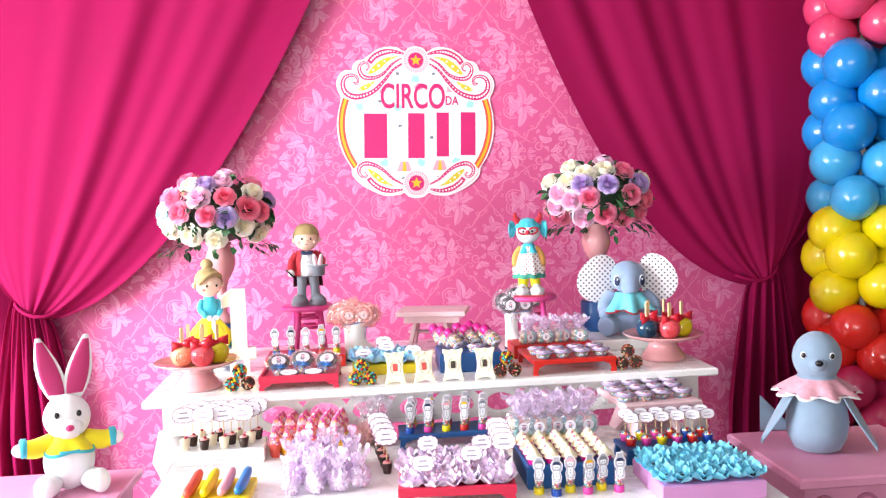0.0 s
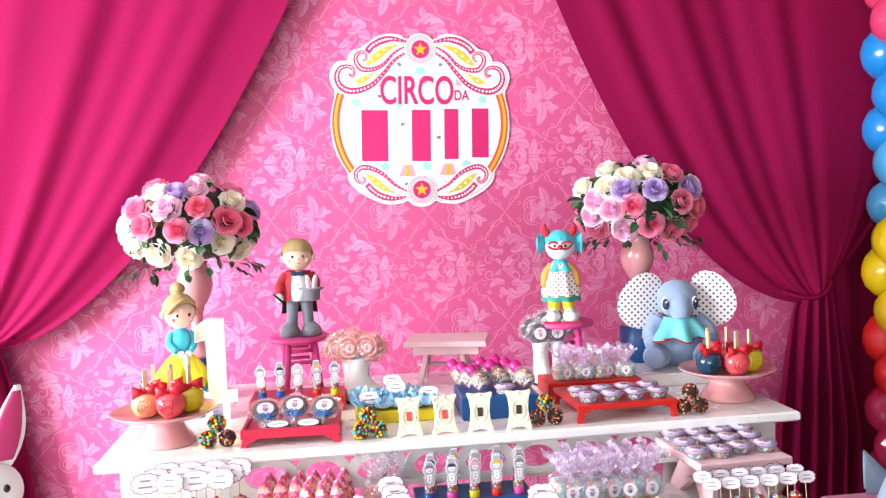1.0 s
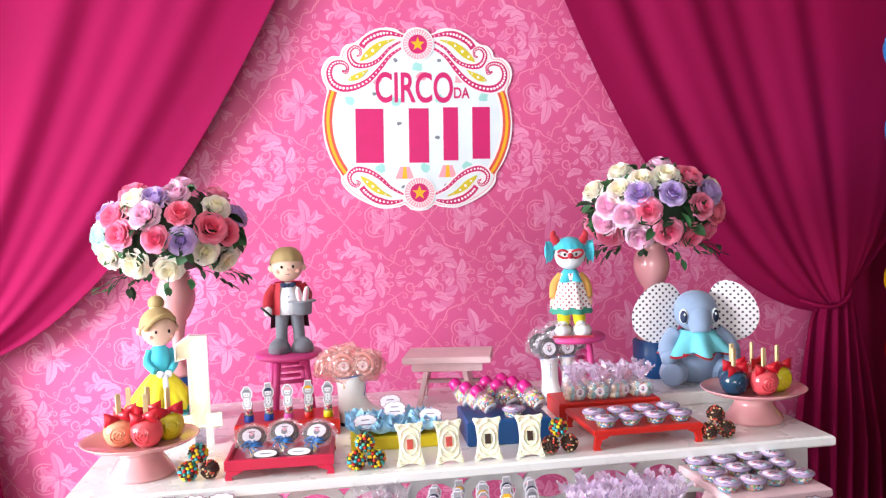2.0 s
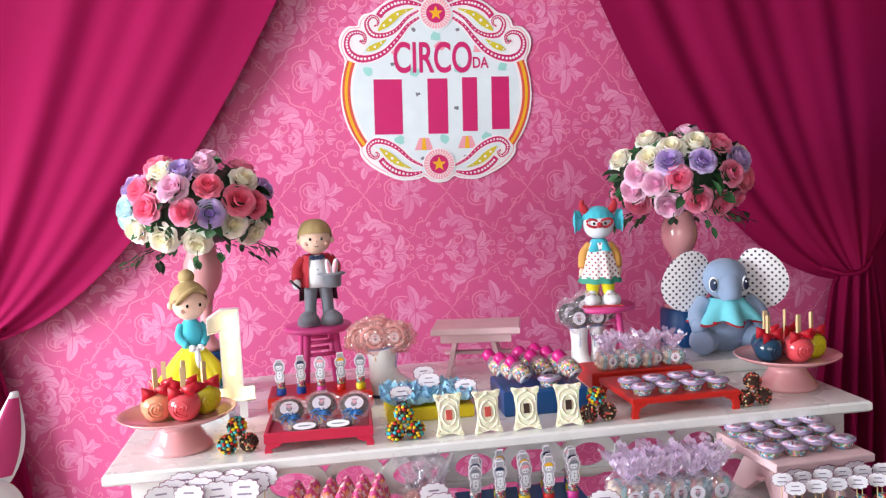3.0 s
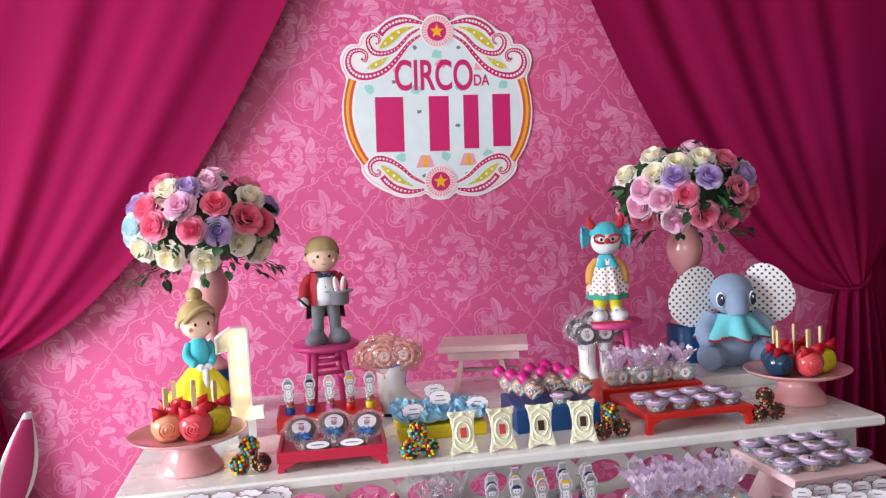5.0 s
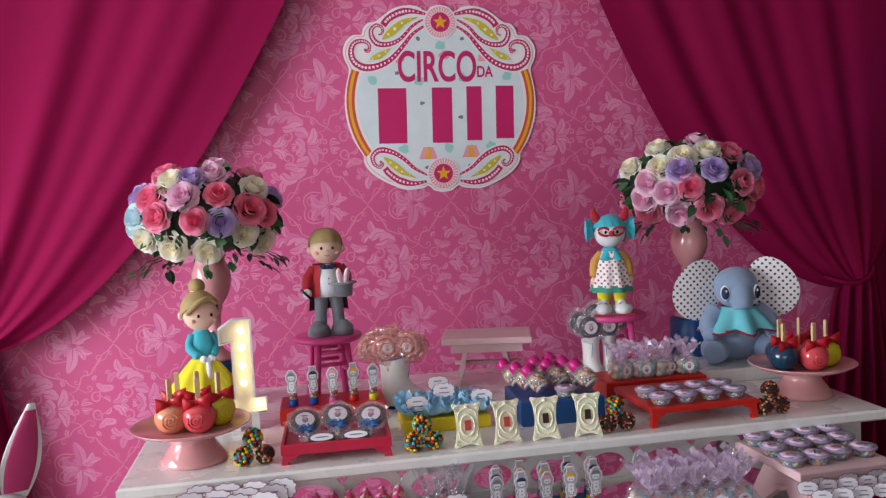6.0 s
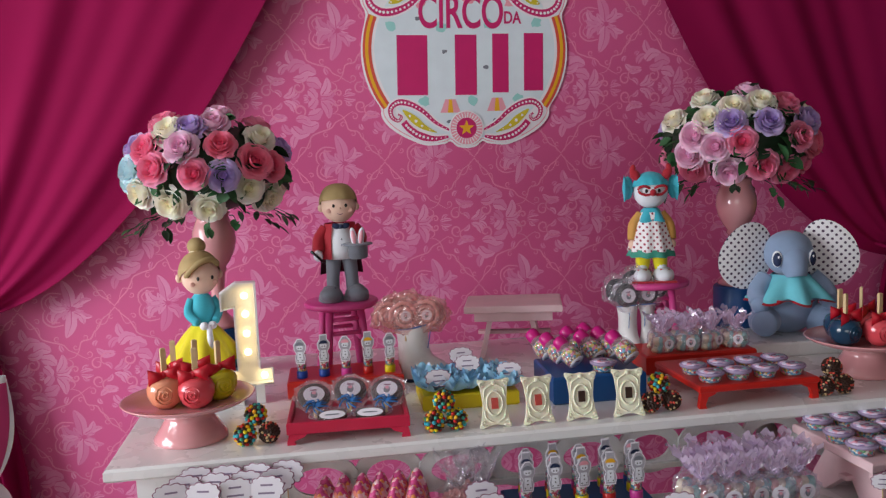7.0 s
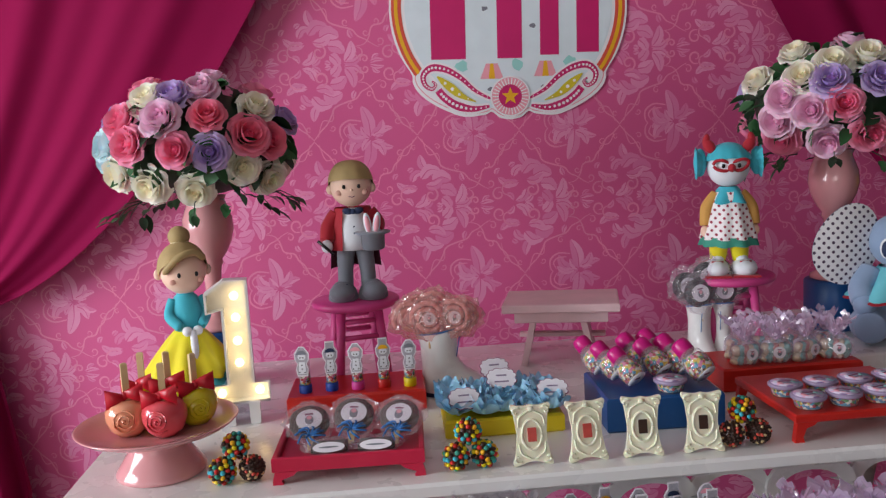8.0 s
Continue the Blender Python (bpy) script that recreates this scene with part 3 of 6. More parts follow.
def party_sign():
    s = thing("party_sign", "round white party sign with magenta scrolls and starred rosettes", "sign", pose(0.513, 3.8965, 1.712, 0, 1.6, 0) @ Matrix.Diagonal((1, 0.3, 1, 1)))
    q = 0.000977
    c = lambda x, z: ((x - 462) * q, (420 - z) * q)
    g = lambda dx, y: (dx * 0.00072, (524 - y) * 0.00072)
    half = [(0, 38), (48, 50), (74, 76), (112, 50), (170, 42), (240, 58), (292, 92), (335, 124), (376, 134), (402, 164), (412, 193), (456, 196), (490, 226), (508, 272), (500, 322), (480, 372)]
    half += [(500, 470), (506, 560), (494, 650), (462, 740), (418, 812), (416, 842), (404, 872), (374, 906), (330, 938), (268, 970), (198, 994), (112, 988), (80, 976), (44, 1002), (0, 1010)]
    right = spline([g(*p) for p in half], 4)
    outline = right + [(-x, z) for x, z in reversed(right[1:-1])]
    part("board", [(at(plate(outline, 0.006), y=-0.008), M_SIGN)], s)
    k = 0.972
    thin = [(x * k, z * k) for x, z in outline]
    part("outline", [(at(ribbon(thin + thin[:2], 0.003, 0.0012), y=-0.0094), M_SIGNROSE)], s)
    ring = lambda r0, a0, a1, n=40: [(r0 * math.cos(a0 + (a1 - a0) * i / n), -0.01 + r0 * 0.97 * math.sin(a0 + (a1 - a0) * i / n)) for i in range(n + 1)]
    part("field", [(at(plate(ring(0.318, 0, 2 * math.pi, 64)[:-1], 0.0012), y=-0.0096), M_SIGNFIELD)], s)
    for a0, a1 in ((-0.62, 0.36), (math.pi - 0.36, math.pi + 0.62)):
        part("band", [(at(ribbon(ring(0.343, a0, a1), 0.030, 0.0012), y=-0.0102), M_SIGNORANGE)], s)
        part("band_light", [(at(ribbon(ring(0.344, a0, a1), 0.011, 0.0010), y=-0.0112), M_SIGNGOLD)], s)
    # scrolls: line, greatest width, taper at the far end
    bands = (([(72, 88), (150, 72), (210, 80), (268, 110), (298, 146)], 30, 0.9),
             ([(90, 115), (148, 150), (207, 212), (265, 240), (325, 240), (355, 210), (360, 172), (335, 146), (305, 156), (303, 184), (322, 194)], 24, 0.25),
             ([(88, 150), (147, 190), (205, 260), (264, 320), (333, 354), (402, 360), (452, 330), (467, 280), (447, 236), (402, 226), (372, 246), (377, 280), (400, 268)], 30, 0.25),
             ([(85, 920), (150, 885), (211, 830), (272, 795), (332, 786), (369, 815), (364, 855), (335, 874), (318, 856), (334, 842)], 24, 0.25),
             ([(90, 952), (160, 962), (230, 946), (281, 912), (308, 880)], 28, 0.9))
    fillers = (([(118, 104), (190, 128), (255, 178), (304, 218)], 36), ([(262, 262), (314, 296), (368, 318)], 28), ([(148, 932), (211, 904), (262, 864), (312, 822)], 32))
    dot = lambda x, z, r: plate([(x + r * math.cos(a), z + r * math.sin(a)) for a in [k * math.pi / 4 for k in range(8)]], 0.001)
    for side in (1, -1):
        for b, (pts, wide, end) in enumerate(bands):
            line = [(side * x, z) for x, z in spline([g(*p) for p in pts], 7)]
            n = len(line)
            taper = [wide * 0.00092 * (0.30 + 0.70 * min(1, 2.4 * k / n)) * (end + (1 - end) * min(1, (n - 1 - k) / n * 1.7)) for k in range(n)]
            part("scroll_ground", [(at(ribbon(line, [w + 0.012 for w in taper], 0.001), y=-0.0108 - 0.0004 * b), M_SIGN)], s)
            part("scroll", [(at(ribbon(line, taper, 0.0012), y=-0.0136 - 0.0004 * b), M_SIGNPINK)], s)
            part("scroll_dots", [(at(dot(*line[k], taper[k] * 0.20), y=-0.0166), M_SIGN) for k in range(2, n - 3, 2)], s)["kind"] = "stuff"
        for pts, wide in fillers:
            line = [(side * x, z) for x, z in spline([g(*p) for p in pts], 7)]
            n = len(line)
            swell = [0.003 + wide * 0.00072 * math.sin(math.pi * (k / (n - 1)) ** 1.3) ** 1.1 for k in range(n)]
            leaf_part = part("leaf", [(at(ribbon(line, swell, 0.0010), y=-0.0160), M_SIGNYEL)], s)
            part("leaf_dots", [(at(dot(*line[k], swell[k] * 0.22), y=-0.0172), M_SIGN) for k in range(4, n - 2, 4)], leaf_part)["kind"] = "stuff"
    for cx, cz in (g(0, 128), g(0, 912)):
        disc = lambda r, n=36: [(cx + r * math.cos(2 * math.pi * i / n), cz + r * math.sin(2 * math.pi * i / n)) for i in range(n)]
        rosette = part("rosette", [(at(plate(disc(0.062), 0.001), y=-0.0180), M_SIGN), (at(plate(disc(0.057), 0.001), y=-0.0188), M_SIGNROSE)], s)
        part("rosette_ray_band", [(at(ribbon([(cx + 0.036 * math.cos(a), cz + 0.036 * math.sin(a)), (cx + 0.055 * math.cos(a), cz + 0.055 * math.sin(a))], 0.003, 0.0008), y=-0.0195), M_SIGN) for a in [i * math.pi / 15 for i in range(30)]], rosette)
        part("rosette_heart", [(at(plate(disc(0.036), 0.001), y=-0.0200), M_SIGNPINK)], rosette)
        star = [(cx + (0.028 if i % 2 == 0 else 0.012) * math.sin(i * math.pi / 5), cz + (0.028 if i % 2 == 0 else 0.012) * math.cos(i * math.pi / 5)) for i in range(10)]
        part("star", [(at(plate(star, 0.001), y=-0.0210), M_SIGNGOLD)], rosette)
    front = lambda x, z, y=-0.0122: pose(x, y, z, 90, 0, 0)
    x, z = c(447, 302)
    lettering("CIRCO", 0.158, M_SIGNPINK, front(x, z), "word", s, 0.62)
    x, z = c(632, 318)
    lettering("DA", 0.058, M_SIGNPINK, front(x, z), "small_word", s, 0.75)
    for x0, x1, top, low in ((190, 350, 378, 588), (405, 520, 376, 588), (545, 632, 372, 580), (658, 762, 370, 574)):
        mid, half_w = (x0 + x1) / 2, (x1 - x0) * 0.34
        (ax, az), (bx, bz) = c(mid - half_w, low), c(mid + half_w, top)
        part("bar", [(at(plate([(ax, az), (bx, az), (bx, bz), (ax, bz)], 0.0012), y=-0.0122), M_SIGNPINK)], s)
    rnd = random.Random(4)
    for tx, tz in ((405, 630), (575, 625)):
        x, z = c(tx, tz)
        part("tent_print", [(at(plate([(x - 0.036, z - 0.02), (x + 0.036, z - 0.02), (x + 0.018, z + 0.026), (x - 0.018, z + 0.026)], 0.0008), y=-0.0118), M_SIGNROSE),
                            (at(plate([(x - 0.01, z - 0.02), (x + 0.01, z - 0.02), (x + 0.005, z + 0.026), (x - 0.005, z + 0.026)], 0.0008), y=-0.0124), M_SIGNGOLD)], s)
    bits = []
    for tx, tz, m_ in ((375, 190, M_GREY), (460, 215, M_SIGNAQUA), (545, 190, M_GREY), (195, 345, M_SIGNAQUA), (720, 335, M_SIGNAQUA), (290, 320, M_GREY), (545, 340, M_SIGNAQUA), (375, 350, M_SIGNAQUA), (385, 435, M_GREY), (535, 490, M_GREY), (310, 610, M_SIGNAQUA), (485, 608, M_SIGNAQUA), (655, 602, M_SIGNAQUA), (400, 682, M_GREY), (570, 680, M_GREY), (300, 265, M_SIGNROSE), (625, 262, M_SIGNROSE), (475, 255, M_SIGNROSE)):
        x, z = c(tx, tz)
        k = 0.020 if m_ is not M_GREY else 0.009
        blob = [(x + k * (0.7 + 0.5 * rnd.random()) * math.cos(a), z + k * (0.6 + 0.5 * rnd.random()) * math.sin(a)) for a in [i * math.pi / 5 for i in range(10)]]
        bits.append((at(plate(blob, 0.0006), y=-0.0110), m_))
    part("small_prints", bits, s)["kind"] = "stuff"
    return s


party_sign()


# ---- balloon column ----
def balloon_column(x, y):
    b = thing("balloon_column", "tall column of tied balloons in blue, yellow, red and pink", "balloons", pose(x, y, 0))
    cols = {k: mat("balloon_" + k, h, 0.22, 0.04, 6, 60, 0, coat=0.3, sub=0.1) for k, h in (("rose", "D6426E"), ("blue", "0F86D2"), ("sky", "3FA9E0"), ("yellow", "E9D40E"), ("red", "DE2A22"), ("magenta", "C02A5E"))}
    prof = [(0.0005, -0.142), (0.012, -0.138), (0.012, -0.13), (0.05, -0.105), (0.09, -0.06), (0.116, 0.0), (0.112, 0.055), (0.085, 0.098), (0.045, 0.122), (0.0005, 0.13)]
    shape = lathe(prof, 20)
    meshes = {k: mesh("balloon", [(shape, m)]) for k, m in cols.items()}
    rows = ["magenta"] * 4 + ["red"] * 2 + ["yellow"] * 3 + ["sky"] * 2 + ["blue"] * 3 + ["rose"] * 6
    rnd = random.Random(9)
    z = 0.10
    part("pole", [(pipe([(0, 0, 0), (0, 0, 2.95)], 0.014, 8), M_WHITE)], b)
    for r, k in enumerate(rows):
        for j in range(4):
            a = math.pi / 2 * j + (math.pi / 4 if r % 2 else 0.1) + rnd.uniform(-0.12, 0.12)
            m = pose(0.128 * math.cos(a), 0.128 * math.sin(a), z + rnd.uniform(-0.02, 0.02)) @ Matrix.Rotation(a, 4, "Z") @ Matrix.Rotation(radians(90 + rnd.uniform(-12, 12)), 4, "Y") @ Matrix.Scale(rnd.uniform(0.80, 0.95), 4)
            part("balloon", meshes[k], b, m=m)
        z += 0.136
    return b


balloon_column(2.40, 3.42)


# ---- flower arrangements ----
def rose_pieces(m_):
    """A garden rose facing +z: a coiled heart inside widening, rolled petals."""
    def heart(u, v):
        a = u * 10.0
        r = 0.003 + 0.0125 * u
        return (r * (0.55 + 0.45 * v) * math.cos(a), r * (0.55 + 0.45 * v) * math.sin(a), 0.012 + (0.027 - 0.003 * u) * v)
    out = [(grid(heart, 44, 3), m_), (at(ball(0.012, 0.012, 0.014, 10, 7), z=0.016), m_)]
    for ring, (n, r, h, w, flare) in enumerate(((3, 0.0185, 0.041, 0.72, 0.25), (4, 0.0255, 0.040, 0.70, 0.6), (5, 0.0325, 0.034, 0.66, 1.0), (6, 0.0380, 0.024, 0.62, 1.3))):
        for k in range(n):
            a0 = 2 * math.pi * k / n + ring * 0.83

            def petal(u, v, a0=a0, n=n, r=r, h=h, w=w, flare=flare, k=k):
                e = (u - 0.5) * 2
                a = a0 + e * w * 2 * math.pi / n * (0.6 + 0.4 * v)
                lip = max(0, (v - 0.62) / 0.38)
                rr = 0.006 + (r - 0.006) * (1 - (1 - v) ** 2) * (1 + 0.05 * e) + flare * 0.0065 * lip * (1 - 0.35 * abs(math.sin(2.6 * e + k)))
                z = 0.004 + h * (0.25 * v + 0.75 * v ** 1.5) * (1 - 0.16 * e * e) - flare * 0.0085 * lip * lip + 0.0034 * flare * lip * math.sin(4.3 * e + 1.7 * k)
                return (rr * math.cos(a), rr * math.sin(a), z)
            out.append((grid(petal, 8, 8), m_))
    return out


def petal_mat(name, edge, heart):
    """Rose petals: a deeper heart that pales towards the rim."""
    m, nt, b = tree(name)
    sep = nt.nodes.new("ShaderNodeSeparateXYZ")
    nt.links.new(coords(nt), sep.inputs[0])
    x, y = X(nt, sep.outputs[0]), X(nt, sep.outputs[1])
    r = (x * x + y * y).sqrt()
    base = mixed(nt, r.below(0.016, 0.018).s, lin(edge), lin(heart))
    nt.links.new(mixed(nt, (X(nt, noise_node(nt, 60, 3)) * 0.25).s, base, lin(heart)), b.inputs["Base Color"])
    b.inputs["Roughness"].default_value = 0.75
    b.inputs["Specular IOR Level"].default_value = 0.2
    b.inputs["Subsurface Weight"].default_value, b.inputs["Subsurface Scale"].default_value = 0.12, 0.006
    bumped(nt, b, noise_node(nt, 150, 3), 0.3, 0.001)
    thin, mix = nt.nodes.new("ShaderNodeBsdfTranslucent"), nt.nodes.new("ShaderNodeMixShader")
    thin.inputs[0].default_value = (*lin(edge), 1)
    mix.inputs[0].default_value = 0.28
    nt.links.new(b.outputs[0], mix.inputs[1]), nt.links.new(thin.outputs[0], mix.inputs[2])
    nt.links.new(mix.outputs[0], nt.nodes["Material Output"].inputs[0])
    return m


ROSES = {k: mesh("rose", rose_pieces(petal_mat("petal_" + n, e, h))) for k, n, e, h in
         (("w", "cream", "FFFEF6", "FFF3C8"), ("p", "pink", "FFABC8", "F25A8E"), ("c", "coral", "FF9EB8", "F0547F"), ("l", "lilac", "DCC8F0", "B08CD4"), ("h", "blush", "FDDCEE", "F4B0D6"), ("b", "ice_blue", "E2F6FA", "C2E8F2"))}


def leaf(l, w, bend=0.25):
    def fn(u, v):
        e = (u - 0.5) * 2
        s = math.sin(math.pi * min(1, v * 0.97 + 0.03)) ** 0.8
        return (e * w * 0.5 * s, l * v, -bend * l * v * v + 0.15 * w * abs(e) * s)
    return grid(fn, 2, 4)


VASE = [(0.046, 0), (0.052, 0.004), (0.050, 0.012), (0.032, 0.022), (0.020, 0.034), (0.017, 0.05), (0.021, 0.056), (0.017, 0.064), (0.018, 0.10), (0.022, 0.135), (0.027, 0.142), (0.025, 0.150), (0.037, 0.165), (0.050, 0.19), (0.056, 0.215), (0.054, 0.24), (0.045, 0.262), (0.040, 0.275), (0.045, 0.285), (0.040, 0.287)]


def bouquet(x, y, zc, rx, rz, roses, cx, cz, hw, hh, label, box_h, seed, z0):
    """A rose ball on a turned ceramic vase. roses: colour, across, down, as they lie on the front of the ball."""
    rnd = random.Random(seed)
    solid("blue_tin", [(lathe([(0.062, 0), (0.064, 0.003), (0.064, box_h - 0.004), (0.061, box_h)], 28), M_BLUE)], "round blue painted tin under a pink vase", "tin", pose(x, y, z0), "tins under the vases")
    b = thing("flower_arrangement", label, "flowers", pose(x, y, z0 + box_h), "rose arrangements on the table")
    k = (zc - rz * 0.72 - z0 - box_h) / 0.287
    v, f, s = lathe(VASE, 30)
    part("vase", [(([(a, c, d * k) for a, c, d in v], f, s), M_CERAMIC)], b, "glossy pink turned ceramic vase")
    c = Vector((0, 0, zc - z0 - box_h))
    dirs = []
    for col, px, pz in roses:
        dx, dz = (px - cx) / hw, (cz - pz) / hh
        q = math.hypot(dx, dz)
        if q > 0.97:
            dx, dz = dx * 0.97 / q, dz * 0.97 / q
        dirs.append((col, Vector((dx, -math.sqrt(1 - dx * dx - dz * dz), dz))))
    for i in range(46):
        zz = 1 - 1.5 * (i + 0.5) / 46
        a = i * 2.39996
        d = Vector((math.sqrt(1 - zz * zz) * math.cos(a), math.sqrt(1 - zz * zz) * math.sin(a), zz))
        if all((d - e).length > 0.52 for _, e in dirs) and d.y > -0.35:
            dirs.append((rnd.choice("wwphhl"), d))
    for col, d in dirs:
        p = c + Vector((d.x * rx * 0.86, d.y * rx * 0.86, d.z * rz * 0.84))
        n = Vector((d.x / rx, d.y / rx, d.z / rz)).normalized()
        if d.y < 0.2:
            n = (n + Vector((-0.12, -0.42, 0.24))).normalized()
        size = rnd.uniform(0.90, 1.06)
        m = Matrix.Translation(p - n * 0.012) @ n.to_track_quat("Z", "Y").to_matrix().to_4x4() @ Matrix.Rotation(rnd.uniform(0, 6.28), 4, "Z") @ Matrix.Scale(size, 4)
        part("rose", ROSES[col], b, m=m)
    # A plain dark green ball fills the inside; the leaves stand on it.
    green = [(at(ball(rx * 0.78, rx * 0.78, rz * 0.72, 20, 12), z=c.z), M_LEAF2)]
    for i in range(210):
        zz = 1 - 1.62 * (i + 0.5) / 210
        a = i * 2.39996 + rnd.uniform(-0.2, 0.2)
        d = Vector((math.sqrt(1 - zz * zz) * math.cos(a), math.sqrt(1 - zz * zz) * math.sin(a), zz))
        p = c + Vector((d.x * rx * 0.82, d.y * rx * 0.82, d.z * rz * 0.80))
        side = Vector((rnd.uniform(-1, 1), rnd.uniform(-1, 1), rnd.uniform(-1, 0.3)))
        way = (d * 0.30 + side).normalized()
        m = Matrix.Translation(p) @ way.to_track_quat("Y", "Z").to_matrix().to_4x4() @ Matrix.Rotation(rnd.uniform(-1, 1), 4, "Y")
        green.append((moved(leaf(rnd.uniform(0.036, 0.056), rnd.uniform(0.024, 0.034)), m), M_LEAF if i % 3 else M_LEAF2))
    for i in range(15):
        a = i * 2.39996
        p0 = c + Vector((rx * 0.62 * math.cos(a), rx * 0.62 * math.sin(a), -rz * 0.74))
        p1 = p0 + Vector((0.06 * math.cos(a), 0.06 * math.sin(a), -rnd.uniform(0.01, 0.04)))
        green.append((pipe([p0, (p0 + p1) / 2 + Vector((0, 0, 0.01)), p1], [0.0015, 0.0012, 0.0008], 5), M_LEAF2))
        for t in (0.5, 0.8, 1.0):
            q = p0.lerp(p1, t)
            w = Vector((math.cos(a + rnd.uniform(-1, 1)), math.sin(a + rnd.uniform(-1, 1)), rnd.uniform(-0.9, 0.1))).normalized()
            green.append((moved(leaf(rnd.uniform(0.024, 0.042), 0.018), Matrix.Translation(q) @ w.to_track_quat("Y", "Z").to_matrix().to_4x4()), M_LEAF2 if i % 2 else M_LEAF))
    g = part("foliage", green, b, "dense dark green leaves over a dark green ball, between the roses")
    g["kind"] = "stuff"
    return b


bouquet(-0.285, 3.15, 1.338, 0.218, 0.155, [("w", 375, 155), ("l", 485, 140), ("h", 605, 120), ("c", 655, 225), ("w", 850, 200), ("h", 450, 232), ("p", 250, 235), ("p", 290, 330), ("p", 510, 360), ("l", 660, 375), ("c", 825, 315), ("c", 905, 340), ("b", 135, 330), ("b", 120, 390), ("w", 190, 445), ("w", 362, 495), ("w", 560, 530), ("w", 785, 445), ("w", 880, 495), ("w", 935, 550)], 530, 340, 435, 275,
        "ball of cream, pink and lilac roses on a pink vase", 0.135, 5, TOP)
bouquet(1.150, 3.17, 1.354, 0.222, 0.150, [("w", 265, 145), ("w", 395, 125), ("p", 540, 130), ("w", 160, 190), ("l", 235, 205), ("l", 400, 210), ("l", 645, 210), ("w", 690, 190), ("h", 105, 260), ("h", 170, 310), ("p", 270, 290), ("p", 565, 280), ("c", 690, 310), ("h", 95, 340), ("p", 130, 405), ("h", 255, 425), ("p", 385, 400), ("p", 530, 425), ("p", 665, 400)], 400, 280, 350, 225,
        "ball of mostly pink and coral roses on a pink vase", 0.115, 6, TOP + 0.038)


# ---- dolls and plush animals: one plain mesh each ----
def limb(pts, r, m_, seg=12):
    return pipe(spline([tuple(p) for p in pts], 5), [a for a in np.interp(np.linspace(0, 1, 5 * (len(pts) - 1) + 1), np.linspace(0, 1, len(r)), r)], seg), m_


def skirt(r0, r1, z0, z1, n, amp, m_):
    """A gathered skirt or frill from r0 at z0 to r1 at z1."""
    def fn(u, v):
        a = 2 * math.pi * u
        r = r0 + (r1 - r0) * v ** 0.85 + amp * v * math.sin(n * a)
        return (r * math.cos(a), r * math.sin(a), z0 + (z1 - z0) * v + 0.25 * amp * v * math.cos(n * a + 1))
    return grid(fn, 72, 8, True), m_


def eyes(x, y, z, r, gap):
    return [(at(ball(r, r * 0.6, r * 1.25, 8, 6), x - gap, y, z), M_BLACK), (at(ball(r, r * 0.6, r * 1.25, 8, 6), x + gap, y, z), M_BLACK)]


M_NAVY = mat("navy_felt", "1D2E52", 0.7, 0.1, 30, 400, 0.2)
M_SHIRT = mat("white_felt", "E9ECF2", 0.75, 0.04, 30, 400, 0.2)


M_TAILCLOTH = mat("plum_felt", "54202F", 0.75, 0.1, 30, 400, 0.2)


